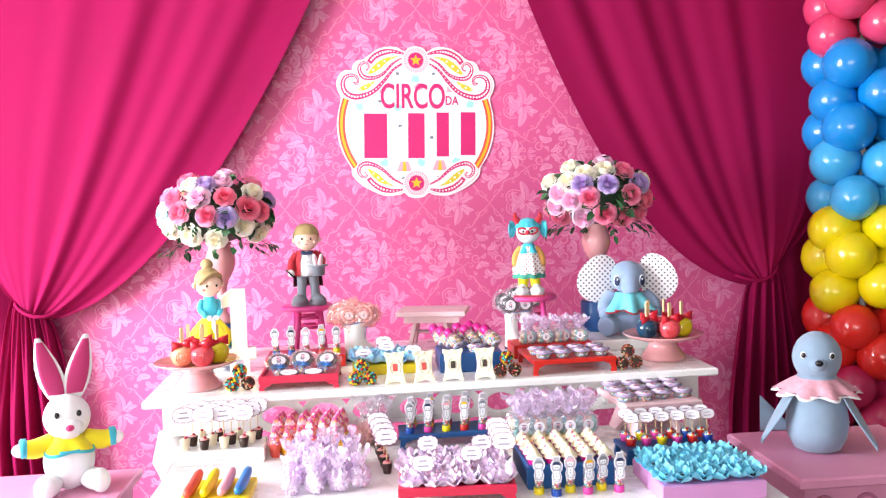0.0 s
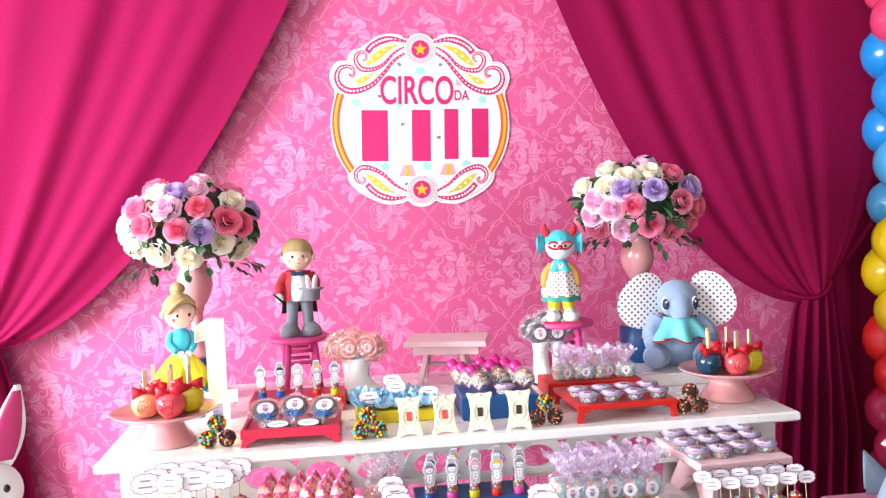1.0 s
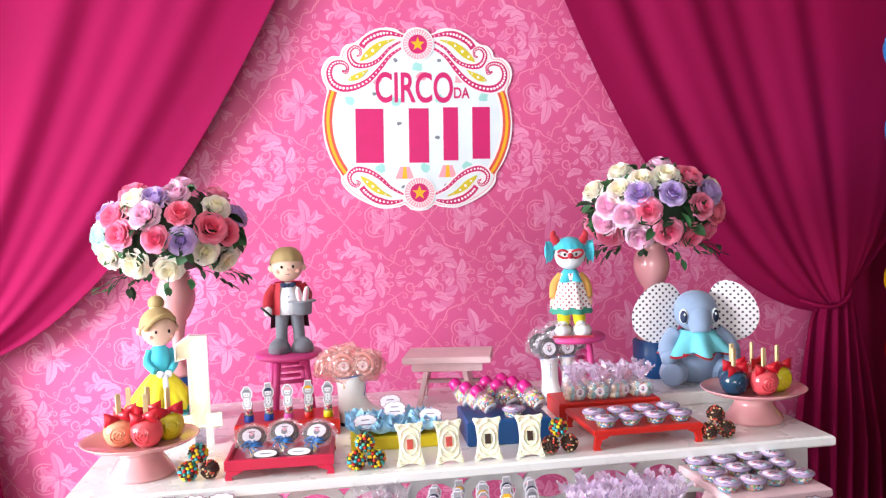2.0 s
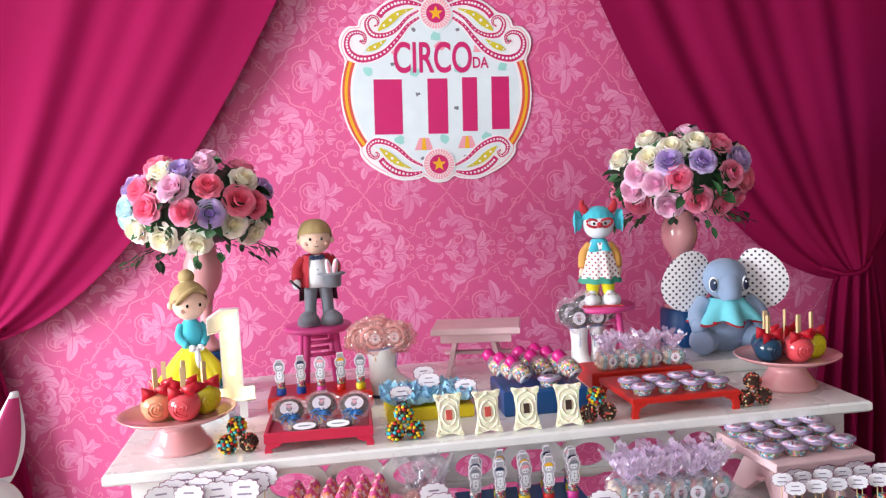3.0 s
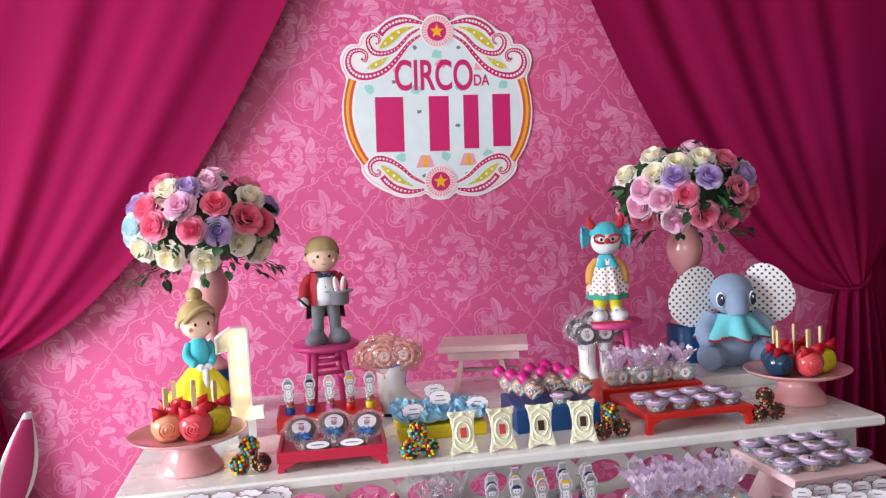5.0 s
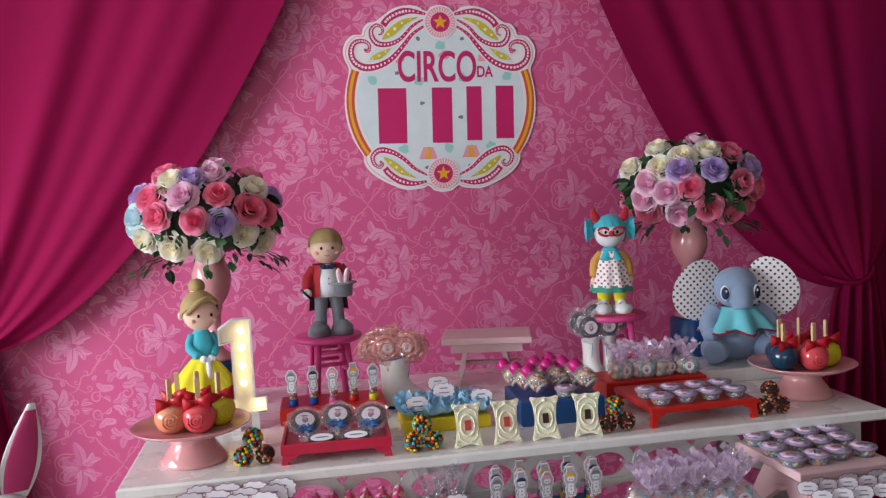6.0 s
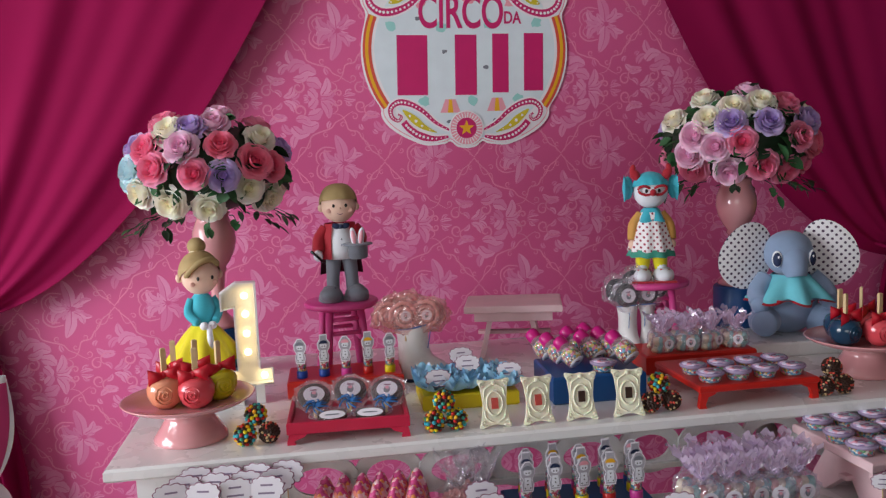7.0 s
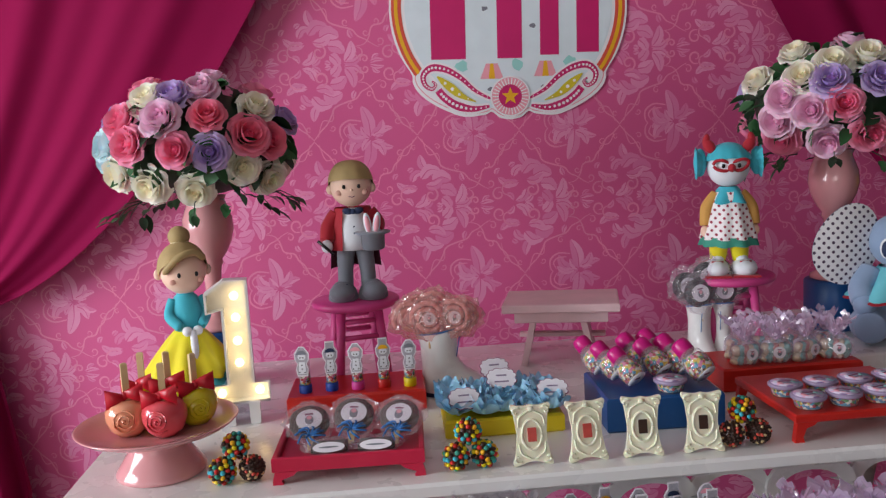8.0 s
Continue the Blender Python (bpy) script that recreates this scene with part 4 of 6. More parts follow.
def boy_doll(m):
    p = [(limb([(-0.024, 0, 0.02), (-0.023, 0, 0.06), (-0.018, 0, 0.115)], [0.016, 0.016, 0.02], M_GREY)), (limb([(0.024, 0, 0.02), (0.023, 0, 0.06), (0.018, 0, 0.115)], [0.016, 0.016, 0.02], M_GREY))]
    for s in (-1, 1):
        p += [(at(lathe([(0.026, 0), (0.031, 0.003), (0.031, 0.010), (0.027, 0.024), (0.017, 0.036), (0.010, 0.040)], 18), s * 0.031, -0.012, 0), M_GREY), (at(ball(0.027, 0.026, 0.020, 16, 10), s * 0.033, -0.030, 0.019), M_GREY)]
        p.append((pipe([(s * 0.028 - 0.008, -0.036, 0.034), (s * 0.028 + 0.008, -0.036, 0.036)], 0.0018, 6), M_NAVY))
    p += [(at(lathe([(0.034, 0), (0.037, 0.02), (0.036, 0.05), (0.026, 0.075), (0.014, 0.085)], 20), z=0.105), M_SHIRT)]
    # coat with tails, open at the front
    def coat(u, v):
        a = math.radians(-58 + 296 * u) + math.pi * 0.0
        r = 0.041 + 0.007 * v - 0.012 * max(0, 0.35 - v)
        return (r * math.cos(a) * 1.02, 0.9 * r * math.sin(a) + 0.004, 0.192 - 0.086 * v)
    p.append((grid(coat, 24, 8), M_FELTRED))
    def tails(u, v):
        a = math.radians(10 + 160 * u)
        r = 0.050 + 0.004 * v
        return (r * math.cos(a), 0.9 * r * math.sin(a) + 0.002, 0.112 - 0.048 * v)
    p.append((grid(tails, 16, 4), M_TAILCLOTH))
    p += [limb([(-0.034, 0, 0.182), (-0.052, -0.004, 0.155), (-0.056, -0.018, 0.128)], [0.014, 0.015, 0.015], M_FELTRED), limb([(0.034, 0, 0.182), (0.05, -0.006, 0.158), (0.044, -0.036, 0.142)], [0.014, 0.015, 0.014], M_FELTRED)]
    p += [(at(ball(0.012, 0.012, 0.014, 10, 8), -0.057, -0.022, 0.116), M_SHIRT), (at(ball(0.012, 0.012, 0.013, 10, 8), 0.042, -0.046, 0.142), M_SHIRT)]
    p.append((pipe([(-0.075, -0.034, 0.13), (-0.042, -0.034, 0.098)], 0.0032, 8), M_BLACK))
    # the hat that he holds, with two long ears standing in it
    p += [(at(lathe([(0.018, 0), (0.023, 0.003), (0.024, 0.03), (0.036, 0.034), (0.036, 0.037), (0.02, 0.037)], 20), 0.036, -0.058, 0.108), M_GREY)]
    for s, t in ((-1, -8), (1, 10)):
        p.append((at(ball(0.008, 0.004, 0.024, 10, 8), 0.036 + s * 0.009, -0.060, 0.160, 0, t, 0), M_SHIRT))
        p.append((at(ball(0.005, 0.002, 0.018, 8, 6), 0.036 + s * 0.009, -0.0635, 0.160, 0, t, 0), M_SIGNROSE))
    p += [(at(ball(0.006, 0.005, 0.006, 8, 6), 0, -0.040, 0.186), M_NAVY), (at(ball(0.011, 0.004, 0.007, 8, 6), -0.011, -0.039, 0.187, 0, 15, 0), M_NAVY), (at(ball(0.011, 0.004, 0.007, 8, 6), 0.011, -0.039, 0.187, 0, -15, 0), M_NAVY)]
    p += [(at(ball(0.002, 0.002, 0.002, 6, 4), 0, -0.040, 0.155 - 0.014 * k), M_NAVY) for k in range(2)]
    p += [(at(ball(0.043, 0.040, 0.043, 22, 14), z=0.236), M_SKIN), (at(ball(0.008, 0.006, 0.010, 8, 6), -0.043, 0, 0.23), M_SKIN), (at(ball(0.008, 0.006, 0.010, 8, 6), 0.043, 0, 0.23), M_SKIN)]
    def hair(u, v):
        a = 2 * math.pi * u
        low = 1.66 - 0.36 * max(0, -math.sin(a)) ** 0.35 + 0.45 * max(0, math.sin(a)) ** 0.7
        t = v * low
        r = 1.09 + 0.015 * math.sin(9 * a)
        return (0.043 * r * math.sin(t) ** 0.8 * math.cos(a), 0.041 * r * math.sin(t) ** 0.8 * math.sin(a), 0.238 + 0.051 * math.cos(t))
    p.append((grid(hair, 40, 10, True), M_HAIR))
    p += eyes(0, -0.0385, 0.236, 0.0035, 0.015) + [(at(ball(0.003, 0.002, 0.003, 6, 5), 0, -0.041, 0.229), M_SKIN), (pipe([(-0.006, -0.0385, 0.217), (0, -0.0392, 0.2145), (0.006, -0.0385, 0.217)], 0.0008, 5), M_INK)]
    p += [(at(ball(0.007, 0.003, 0.006, 8, 6), s * 0.026, -0.0305, 0.224), M_CHEEK) for s in (-1, 1)]
    return solid("boy_doll", p, "boy doll in red tailcoat and grey trousers holding a hat", "doll", m)


boy_doll(pose(0.039, 3.09, TOP + 0.195, 0, 0, 4) @ Matrix.Scale(1.045, 4))


M_MUSTARD = mat("mustard_felt", "D6A052", 0.75, 0.08, 30, 400, 0.2)


def clown_doll(m):
    p = []
    for s in (-1, 1):
        p += [(at(ball(0.027, 0.036, 0.020, 16, 10), s * 0.029, -0.012, 0.016), M_SHIRT), (at(block(0.056, 0.074, 0.005, 0.002), s * 0.029, -0.012, 0), M_FELTRED)]
        p.append(limb([(s * 0.024, 0, 0.03), (s * 0.022, 0, 0.05), (s * 0.02, 0, 0.09)], [0.015, 0.019, 0.022], M_FELTYEL))
        p.append((at(ball(0.014, 0.016, 0.012, 10, 8), s * 0.024, -0.004, 0.036), M_SHIRT))
        p.append((pipe([(s * 0.029 - 0.012, -0.03, 0.031), (s * 0.029 + 0.012, -0.03, 0.031)], 0.0022, 6), M_FELTRED))
        p.append(limb([(s * 0.026, 0, 0.168), (s * 0.046, -0.004, 0.14), (s * 0.050, -0.012, 0.105)], [0.011, 0.013, 0.012], M_MUSTARD))
        p.append((at(ball(0.010, 0.010, 0.012, 8, 6), s * 0.051, -0.014, 0.093), M_SKIN))
    p += [skirt(0.026, 0.058, 0.172, 0.078, 9, 0.004, M_DOTS2), skirt(0.055, 0.061, 0.082, 0.064, 9, 0.004, M_GREENTRIM), skirt(0.018, 0.040, 0.182, 0.150, 5, 0.006, M_TEAL)]
    p += [(at(lathe([(0.02, 0), (0.03, 0.05), (0.02, 0.09), (0.012, 0.105)], 16), z=0.075), M_SHIRT)]
    p += [(at(ball(0.044, 0.040, 0.041, 22, 14), z=0.222), M_SHIRT)]
    def hair(u, v):
        a = 2 * math.pi * u
        t = v * (1.42 - 0.15 * max(0, -math.sin(a)) + 0.5 * max(0, math.sin(a)))
        r = 1.12 + 0.03 * math.sin(13 * a) * math.sin(4 * t)
        return (0.043 * r * math.sin(t) * math.cos(a), 0.040 * r * math.sin(t) * math.sin(a), 0.226 + 0.045 * math.cos(t))
    p.append((grid(hair, 52, 10, True), M_TEAL))
    for s in (-1, 1):
        def tuft(u, v, s=s):
            a = 2 * math.pi * u
            r = 0.006 + 0.026 * v + 0.003 * v * math.sin(9 * a)
            return (s * (0.047 + 0.020 * v), r * 0.8 * math.cos(a), 0.236 + r * math.sin(a) - 0.006 * v)
        p += [(grid(tuft, 30, 4, True), M_TEAL), (at(ball(0.014, 0.012, 0.029, 12, 8), s * 0.058, 0, 0.232), M_TEAL)]
        p += [(at(ball(0.012, 0.007, 0.016, 10, 8), s * 0.040, -0.012, 0.264, 0, s * 40, 0), M_FELTRED), (at(ball(0.008, 0.006, 0.014, 10, 8), s * 0.046, -0.01, 0.276, 0, s * -12, 0), M_FELTRED)]
        ring = [(s * 0.0185 + 0.017 * math.cos(a) * (1 + 0.12 * math.sin(a) * s), -0.0405 + 0.006 * abs(math.cos(a)), 0.226 + 0.0105 * math.sin(a) + 0.003 * math.cos(a) * s) for a in [i * math.pi / 8 for i in range(17)]]
        p += [(pipe(ring, 0.0034, 7), M_FELTRED), (at(ball(0.004, 0.003, 0.0045, 8, 6), s * 0.016, -0.0395, 0.225), M_BLACK)]
    p += [(at(ball(0.0085, 0.0085, 0.0085, 10, 8), 0, -0.044, 0.221), M_FELTRED)]
    return solid("clown_doll", p, "clown doll with turquoise hair, red glasses and dotted dress", "doll", m)


clown_doll(pose(0.865, 3.08, TOP + 0.195, 0, 0, -12) @ Matrix.Diagonal((1.03, 1.03, 1.085, 1)))


def princess_doll(m):
    p = [(at(lathe([(0.055, 0), (0.058, 0.004), (0.05, 0.012), (0.014, 0.02), (0.012, 0.1), (0.02, 0.13)], 20), z=0), M_SHIRT)]
    p += [skirt(0.032, 0.108, 0.197, 0.108, 9, 0.012, M_FELTYEL), skirt(0.028, 0.110, 0.185, 0.094, 9, 0.012, M_TEAL)]
    p += [(at(lathe([(0.030, 0), (0.034, 0.02), (0.036, 0.05), (0.028, 0.075), (0.015, 0.088)], 22), z=0.190), M_TEAL), (at(lathe([(0.014, 0), (0.02, 0.004), (0.013, 0.010)], 16), z=0.272), M_SHIRT)]
    for s in (-1, 1):
        p.append(limb([(s * 0.030, 0, 0.262), (s * 0.043, -0.012, 0.230), (s * 0.024, -0.040, 0.208)], [0.011, 0.0125, 0.010], M_TEAL))
        p.append((at(ball(0.012, 0.016, 0.010, 10, 8), s * 0.012, -0.050, 0.200), M_SHIRT))
        p.append((at(ball(0.010, 0.006, 0.012, 8, 6), s * 0.057, 0.004, 0.318), M_SKIN))
    p += [(pipe([(0, -0.056, 0.202), (0, -0.062, 0.165), (0, -0.066, 0.135)], [0.008, 0.009, 0.010], 8), M_SHIRT)]
    p += [(at(ball(0.053, 0.049, 0.050, 24, 16), z=0.322), M_SKIN)]
    def hair(u, v):
        a = 2 * math.pi * u
        front = max(0, -math.sin(a))
        t = v * (1.75 - 0.72 * front ** 0.8 - 0.16 * front * math.cos(a))
        r = 1.10 + 0.02 * math.sin(7 * a)
        return (0.053 * r * math.sin(t) * math.cos(a), 0.050 * r * math.sin(t) * math.sin(a), 0.325 + 0.058 * math.cos(t))
    p.append((grid(hair, 44, 12, True), M_HAIR))
    p += [(at(ball(0.026, 0.026, 0.022, 16, 10), 0.0, 0.012, 0.392), M_HAIR), (pipe([(0.019 * math.cos(a), 0.010 + 0.019 * math.sin(a), 0.380) for a in [i * math.pi / 8 for i in range(17)]], 0.003, 6), M_CREAM)]
    p.append((pipe(spline([(0.046, -0.028, 0.345), (0.02, -0.050, 0.362), (-0.02, -0.053, 0.352), (-0.05, -0.03, 0.322)], 5), [0.003] + [0.008] * 14 + [0.003], 8), M_HAIR))
    p += eyes(0.002, -0.0465, 0.317, 0.0042, 0.020) + [(at(ball(0.008, 0.003, 0.006, 8, 6), s * 0.032, -0.038, 0.303), M_CHEEK) for s in (-1, 1)]
    return solid("princess_doll", p, "slender girl doll with a sandy bun, turquoise top and yellow skirt", "doll", m)


princess_doll(pose(-0.293, 2.93, TOP, 0, 0, 24) @ Matrix.Diagonal((0.83, 0.83, 0.945, 1)))


M_RUFF = mat("pale_turquoise_cotton", "74CFDC", 0.8, 0.08, 30, 500, 0.3)


def elephant(m):
    p = [(at(ball(0.080, 0.070, 0.085, 24, 16), z=0.080), M_GREYBLUE), (at(ball(0.064, 0.060, 0.060, 24, 16), 0, -0.012, 0.214), M_GREYBLUE)]
    p.append((at(ball(0.060, 0.050, 0.045, 20, 12), 0, -0.012, 0.232), M_GREYBLUE))
    p.append(limb([(0, -0.012, 0.225), (0, -0.040, 0.204), (0.001, -0.056, 0.180), (0.002, -0.062, 0.158)], [0.052, 0.041, 0.034, 0.026], M_GREYBLUE, 20))
    for s in (-1, 1):
        p.append((at(ball(0.042, 0.062, 0.040, 18, 12), s * 0.075, -0.045, 0.040, 0, 0, s * 22), M_GREYBLUE))
        p.append((at(ball(0.034, 0.010, 0.034, 14, 10), s * 0.093, -0.098, 0.042, 0, 0, s * 22), M_GREYBLUE))
        p.append(limb([(s * 0.060, -0.01, 0.150), (s * 0.088, -0.03, 0.118), (s * 0.092, -0.055, 0.092)], [0.026, 0.027, 0.026], M_GREYBLUE))
        p.append((at(ball(0.024, 0.026, 0.026, 12, 8), s * 0.092, -0.060, 0.084), M_GREYBLUE))
        # broad dotted ears, slightly dished
        def ear(u, v, s=s, back=0.0):
            a, r = 2 * math.pi * u, v
            x, z = r * math.cos(a), r * math.sin(a)
            return (s * (0.112 + (0.080 if s < 0 else 0.071) * x), -0.006 + back - 0.022 * x - 0.012 * (1 - r * r), 0.210 + 0.089 * z * (1 - 0.12 * x) - 0.012 * x)
        p.append((grid(lambda u, v: ear(u, v), 36, 7, True), M_DOTS))
        p.append((grid(lambda u, v: ear(u, v, back=0.010 * (1 - v * v) + 0.002), 36, 5, True), M_GREYBLUE))
        p += [(at(ball(0.0140, 0.006, 0.0225, 12, 8), s * 0.046, -0.056, 0.206, 0, 0, s * 36), M_PLUSH), (at(ball(0.0115, 0.006, 0.0190, 12, 8), s * 0.0465, -0.0590, 0.205, 0, 0, s * 34), M_NAVY), (at(ball(0.003, 0.002, 0.004, 6, 5), s * 0.045, -0.0655, 0.212), M_PLUSH)]
    p += [(at(skirt(0.046, 0.096, 0.162, 0.100, 7, 0.020, M_RUFF)[0], y=-0.022), M_RUFF), (at(skirt(0.094, 0.099, 0.103, 0.094, 7, 0.0205, M_FELTRED)[0], y=-0.022), M_FELTRED)]
    return solid("plush_elephant", p, "blue-grey plush elephant with dotted ears and a turquoise ruff, sitting", "plush toy", m)


elephant(pose(1.235, 3.05, TOP + 0.038, 0, 0, -9))


def rabbit(m):
    p = [(at(ball(0.068, 0.062, 0.085, 20, 14), z=0.082), M_PLUSH), (at(ball(0.062, 0.058, 0.064, 22, 14), 0, -0.008, 0.205), M_PLUSH), (at(ball(0.036, 0.03, 0.030, 16, 10), 0.002, -0.052, 0.182), M_PLUSH)]
    p += [(at(ball(0.012, 0.008, 0.009, 10, 8), 0.002, -0.080, 0.188), M_EARPINK)]
    for s in (-1, 1):
        p.append((at(ball(0.034, 0.058, 0.030, 16, 10), s * 0.058, -0.050, 0.030, 0, 0, s * 18), M_PLUSH))
        p.append((at(ball(0.028, 0.020, 0.034, 14, 10), s * 0.070, -0.094, 0.036, -15, 0, s * 18), M_PLUSH))
        p += [(at(ball(0.007, 0.005, 0.009, 10, 8), s * 0.028, -0.060, 0.222), M_BLACK)]
        p.append(limb([(s * 0.042, -0.01, 0.140), (s * 0.085, -0.02, 0.130), (s * 0.118, -0.03, 0.138)], [0.026, 0.028, 0.022], M_FELTYEL))
        p.append((at(ball(0.020, 0.020, 0.018, 12, 8), s * 0.124, -0.032, 0.134), M_PLUSH))
        p.append((at(lathe([(0.021, 0), (0.027, 0.003), (0.027, 0.016), (0.021, 0.02)], 16), s * 0.104, -0.027, 0.137, 0, s * 90, 0), M_TEAL))
        def ear(u, v, s=s, k=1.0, dy=0.0):
            a = 2 * math.pi * v
            w = math.sin(math.pi * min(0.98, 0.12 + 0.86 * u) ** 0.8) * 0.030 * k + 0.005
            return (s * (0.020 + 0.042 * u) + w * math.cos(a), 0.002 + dy + 0.006 * math.sin(a) * k, 0.255 + 0.175 * u)
        p.append((grid(lambda u, v, e=ear: e(u, v), 14, 14), M_PLUSH))
        p.append((grid(lambda u, v, e=ear: e(0.08 + 0.86 * u, v, k=0.72, dy=-0.006), 14, 14), M_EARPINK))
    p += [skirt(0.034, 0.076, 0.165, 0.120, 5, 0.008, M_FELTYEL), skirt(0.074, 0.080, 0.124, 0.112, 5, 0.009, M_TEAL)]
    return solid("plush_rabbit", p, "white plush rabbit with magenta ears and a yellow jacket, sitting", "plush toy", m)


rabbit(pose(-0.575, 2.30, 0.61, 0, 0, 22) @ Matrix.Scale(0.97, 4))


def seal(m):
    body = [(0.045, 0.0), (0.062, 0.008), (0.078, 0.04), (0.083, 0.08), (0.077, 0.125), (0.064, 0.17), (0.054, 0.20), (0.050, 0.215)]
    p = [(lathe(body, 28), M_SEAL), (at(ball(0.064, 0.060, 0.072, 24, 16), 0, -0.006, 0.262), M_SEAL)]
    p += [(at(ball(0.026, 0.024, 0.020, 14, 10), 0.0, -0.055, 0.252), M_SEAL), (at(ball(0.011, 0.008, 0.009, 10, 8), 0.002, -0.080, 0.258), M_BLACK)]
    for s in (-1, 1):
        p += [(at(ball(0.009, 0.005, 0.010, 10, 8), s * 0.036, -0.053, 0.274, 0, 0, s * 30), M_PLUSH), (at(ball(0.0065, 0.005, 0.0075, 10, 8), s * 0.036, -0.0565, 0.274, 0, 0, s * 30), M_BLACK)]
        def fin(u, v, s=s):
            a = 2 * math.pi * v
            w = 0.030 * math.sin(math.pi * (0.18 + 0.80 * u)) + 0.004
            return (s * (0.056 + 0.090 * u + 0.25 * w * math.cos(a)), -0.030 - 0.030 * u + w * math.cos(a) * 0.9, 0.185 - 0.155 * u + 0.010 * math.sin(a))
        p.append((grid(fin, 14, 14), M_SEAL))
    for s in (-1, 1):
        def tail(u, v, s=s):
            a = 2 * math.pi * v
            w = 0.012 + 0.036 * u
            return (-0.075 - 0.075 * u, 0.055 + 0.02 * s * u + w * 0.35 * math.sin(a), 0.045 + 0.035 * u + w * math.cos(a))
        p.append((grid(tail, 10, 14), M_SEAL))
    p += [skirt(0.048, 0.104, 0.208, 0.168, 9, 0.014, M_FRILL), skirt(0.102, 0.108, 0.171, 0.162, 9, 0.0145, M_PLUSH)]
    return solid("plush_seal", p, "grey plush seal with a pink gingham ruff, standing upright", "plush toy", m)


seal(pose(1.492, 2.165, 0.63, 0, 0, -26))


# ---- stools, benches ----
def stool(m):
    t = thing("small_stool", "small round hot pink wooden stool on the table", "stool", m, "pink stools for the dolls")
    part("seat", [(at(lathe([(0.090, 0), (0.096, 0.004), (0.096, 0.013), (0.091, 0.017)], 32), z=0.178), M_HOTPINK)], t)
    for i in range(4):
        a = math.pi / 4 + i * math.pi / 2
        part("leg", [(pipe([(0.078 * math.cos(a), 0.078 * math.sin(a), 0), (0.056 * math.cos(a), 0.056 * math.sin(a), 0.181)], [0.009, 0.0105], 10), M_HOTPINK)], t)
        b = a + math.pi / 2
        for z in ((0.115, 0.150) if i % 2 == 0 else (0.09,)):
            r = 0.078 - 0.022 * z / 0.181
            part("rung", [(pipe([(r * math.cos(a), r * math.sin(a), z), (r * math.cos(b), r * math.sin(b), z)], 0.006, 8), M_HOTPINK)], t)
    return t


first_stool = stool(pose(0.032, 3.10, TOP, 0, 0, 12))
copy_thing(first_stool, pose(0.875, 3.10, TOP, 0, 0, -10))


def bench(w, d, h, m, label):
    """A rustic bench: thick board, straight aprons, splayed board legs and a stretcher."""
    t = thing("wooden_bench", label, "bench", m, "little benches for the sweets")
    part("board", [(at(block(w, d, 0.020, 0.003), z=h - 0.020), M_PALEPINK)], t)
    for s in (-1, 1):
        part("apron", [(at(block(w * 0.80, 0.010, 0.026, 0.002), 0, s * d * 0.36, h - 0.0463), M_PALEPINK)], t)
        leg = [(-d * 0.30, h - 0.0205), (d * 0.30, h - 0.0205), (d * 0.46, 0), (d * 0.24, 0), (0, h * 0.42), (-d * 0.24, 0), (-d * 0.46, 0)]
        tilt = Matrix.Rotation(radians(-13 * s), 4, "Y")
        part("leg", [(at(moved(moved(plate(leg, 0.014), Matrix.Rotation(radians(90), 4, "Z")), tilt), s * w * 0.33 - (0.007 if s > 0 else -0.007)), M_PALEPINK)], t)
    part("stretcher", [(at(block(w * 0.76, 0.024, 0.010, 0.002), z=h * 0.36), M_PALEPINK)], t)
    return t


bench(0.265, 0.18, 0.145, pose(0.508, 3.200, TOP, 0, 0, -13), "empty whitewashed pink wooden bench on the dessert table")
bench(0.236, 0.25, 0.125, pose(1.100, 2.442, LOW, 0, 0, 4), "pale pink wooden bench full of candy pots")


# ---- marquee number ----
def marquee(m):
    t = thing("marquee_number", "white marquee number one with glowing warm bulbs on the table", "lamp", m)
    out = [(-0.055, 0.045), (0.055, 0.045), (0.055, 0.082), (0.026, 0.082), (0.026, 0.285), (-0.016, 0.285), (-0.052, 0.262), (-0.052, 0.225), (-0.022, 0.230), (-0.022, 0.082), (-0.055, 0.082)]
    part("back", [(at(plate(out, 0.006), y=0.014), M_WHITE)], t)
    part("rim", [(at(ribbon(out + out[:2], 0.005, 0.034), y=-0.014), M_WHITE)], t)
    part("foot", [(at(block(0.020, 0.042, 0.047, 0.002), 0.024, 0.002, 0), M_WHITE), (at(block(0.020, 0.042, 0.047, 0.002), -0.024, 0.002, 0), M_WHITE)], t)
    glow = bpy.data.materials.new("warm_bulb")
    glow.use_nodes = True
    e = glow.node_tree.nodes["Principled BSDF"]
    e.inputs["Base Color"].default_value = (1, 0.9, 0.6, 1)
    e.inputs["Emission Color"].default_value, e.inputs["Emission Strength"].default_value = (1.0, 0.70, 0.30, 1), 9.0
    for x, z in ((0.002, 0.255), (0.002, 0.212), (0.002, 0.166), (0.002, 0.122), (-0.036, 0.064), (0.036, 0.064)):
        part("bulb", [(at(ball(0.0085, 0.0085, 0.0085, 12, 8), x, -0.002, z), glow)], t)
    return t


marquee(pose(-0.192, 2.885, TOP, 0, 0, 8))


# ---- cake stands and dipped apples ----
STAND = [(0.074, 0), (0.078, 0.003), (0.077, 0.012), (0.066, 0.030), (0.052, 0.055), (0.048, 0.070), (0.055, 0.078), (0.10, 0.086), (0.128, 0.098), (0.137, 0.106), (0.139, 0.109), (0.136, 0.110), (0.118, 0.100), (0.075, 0.092), (0.002, 0.090)]


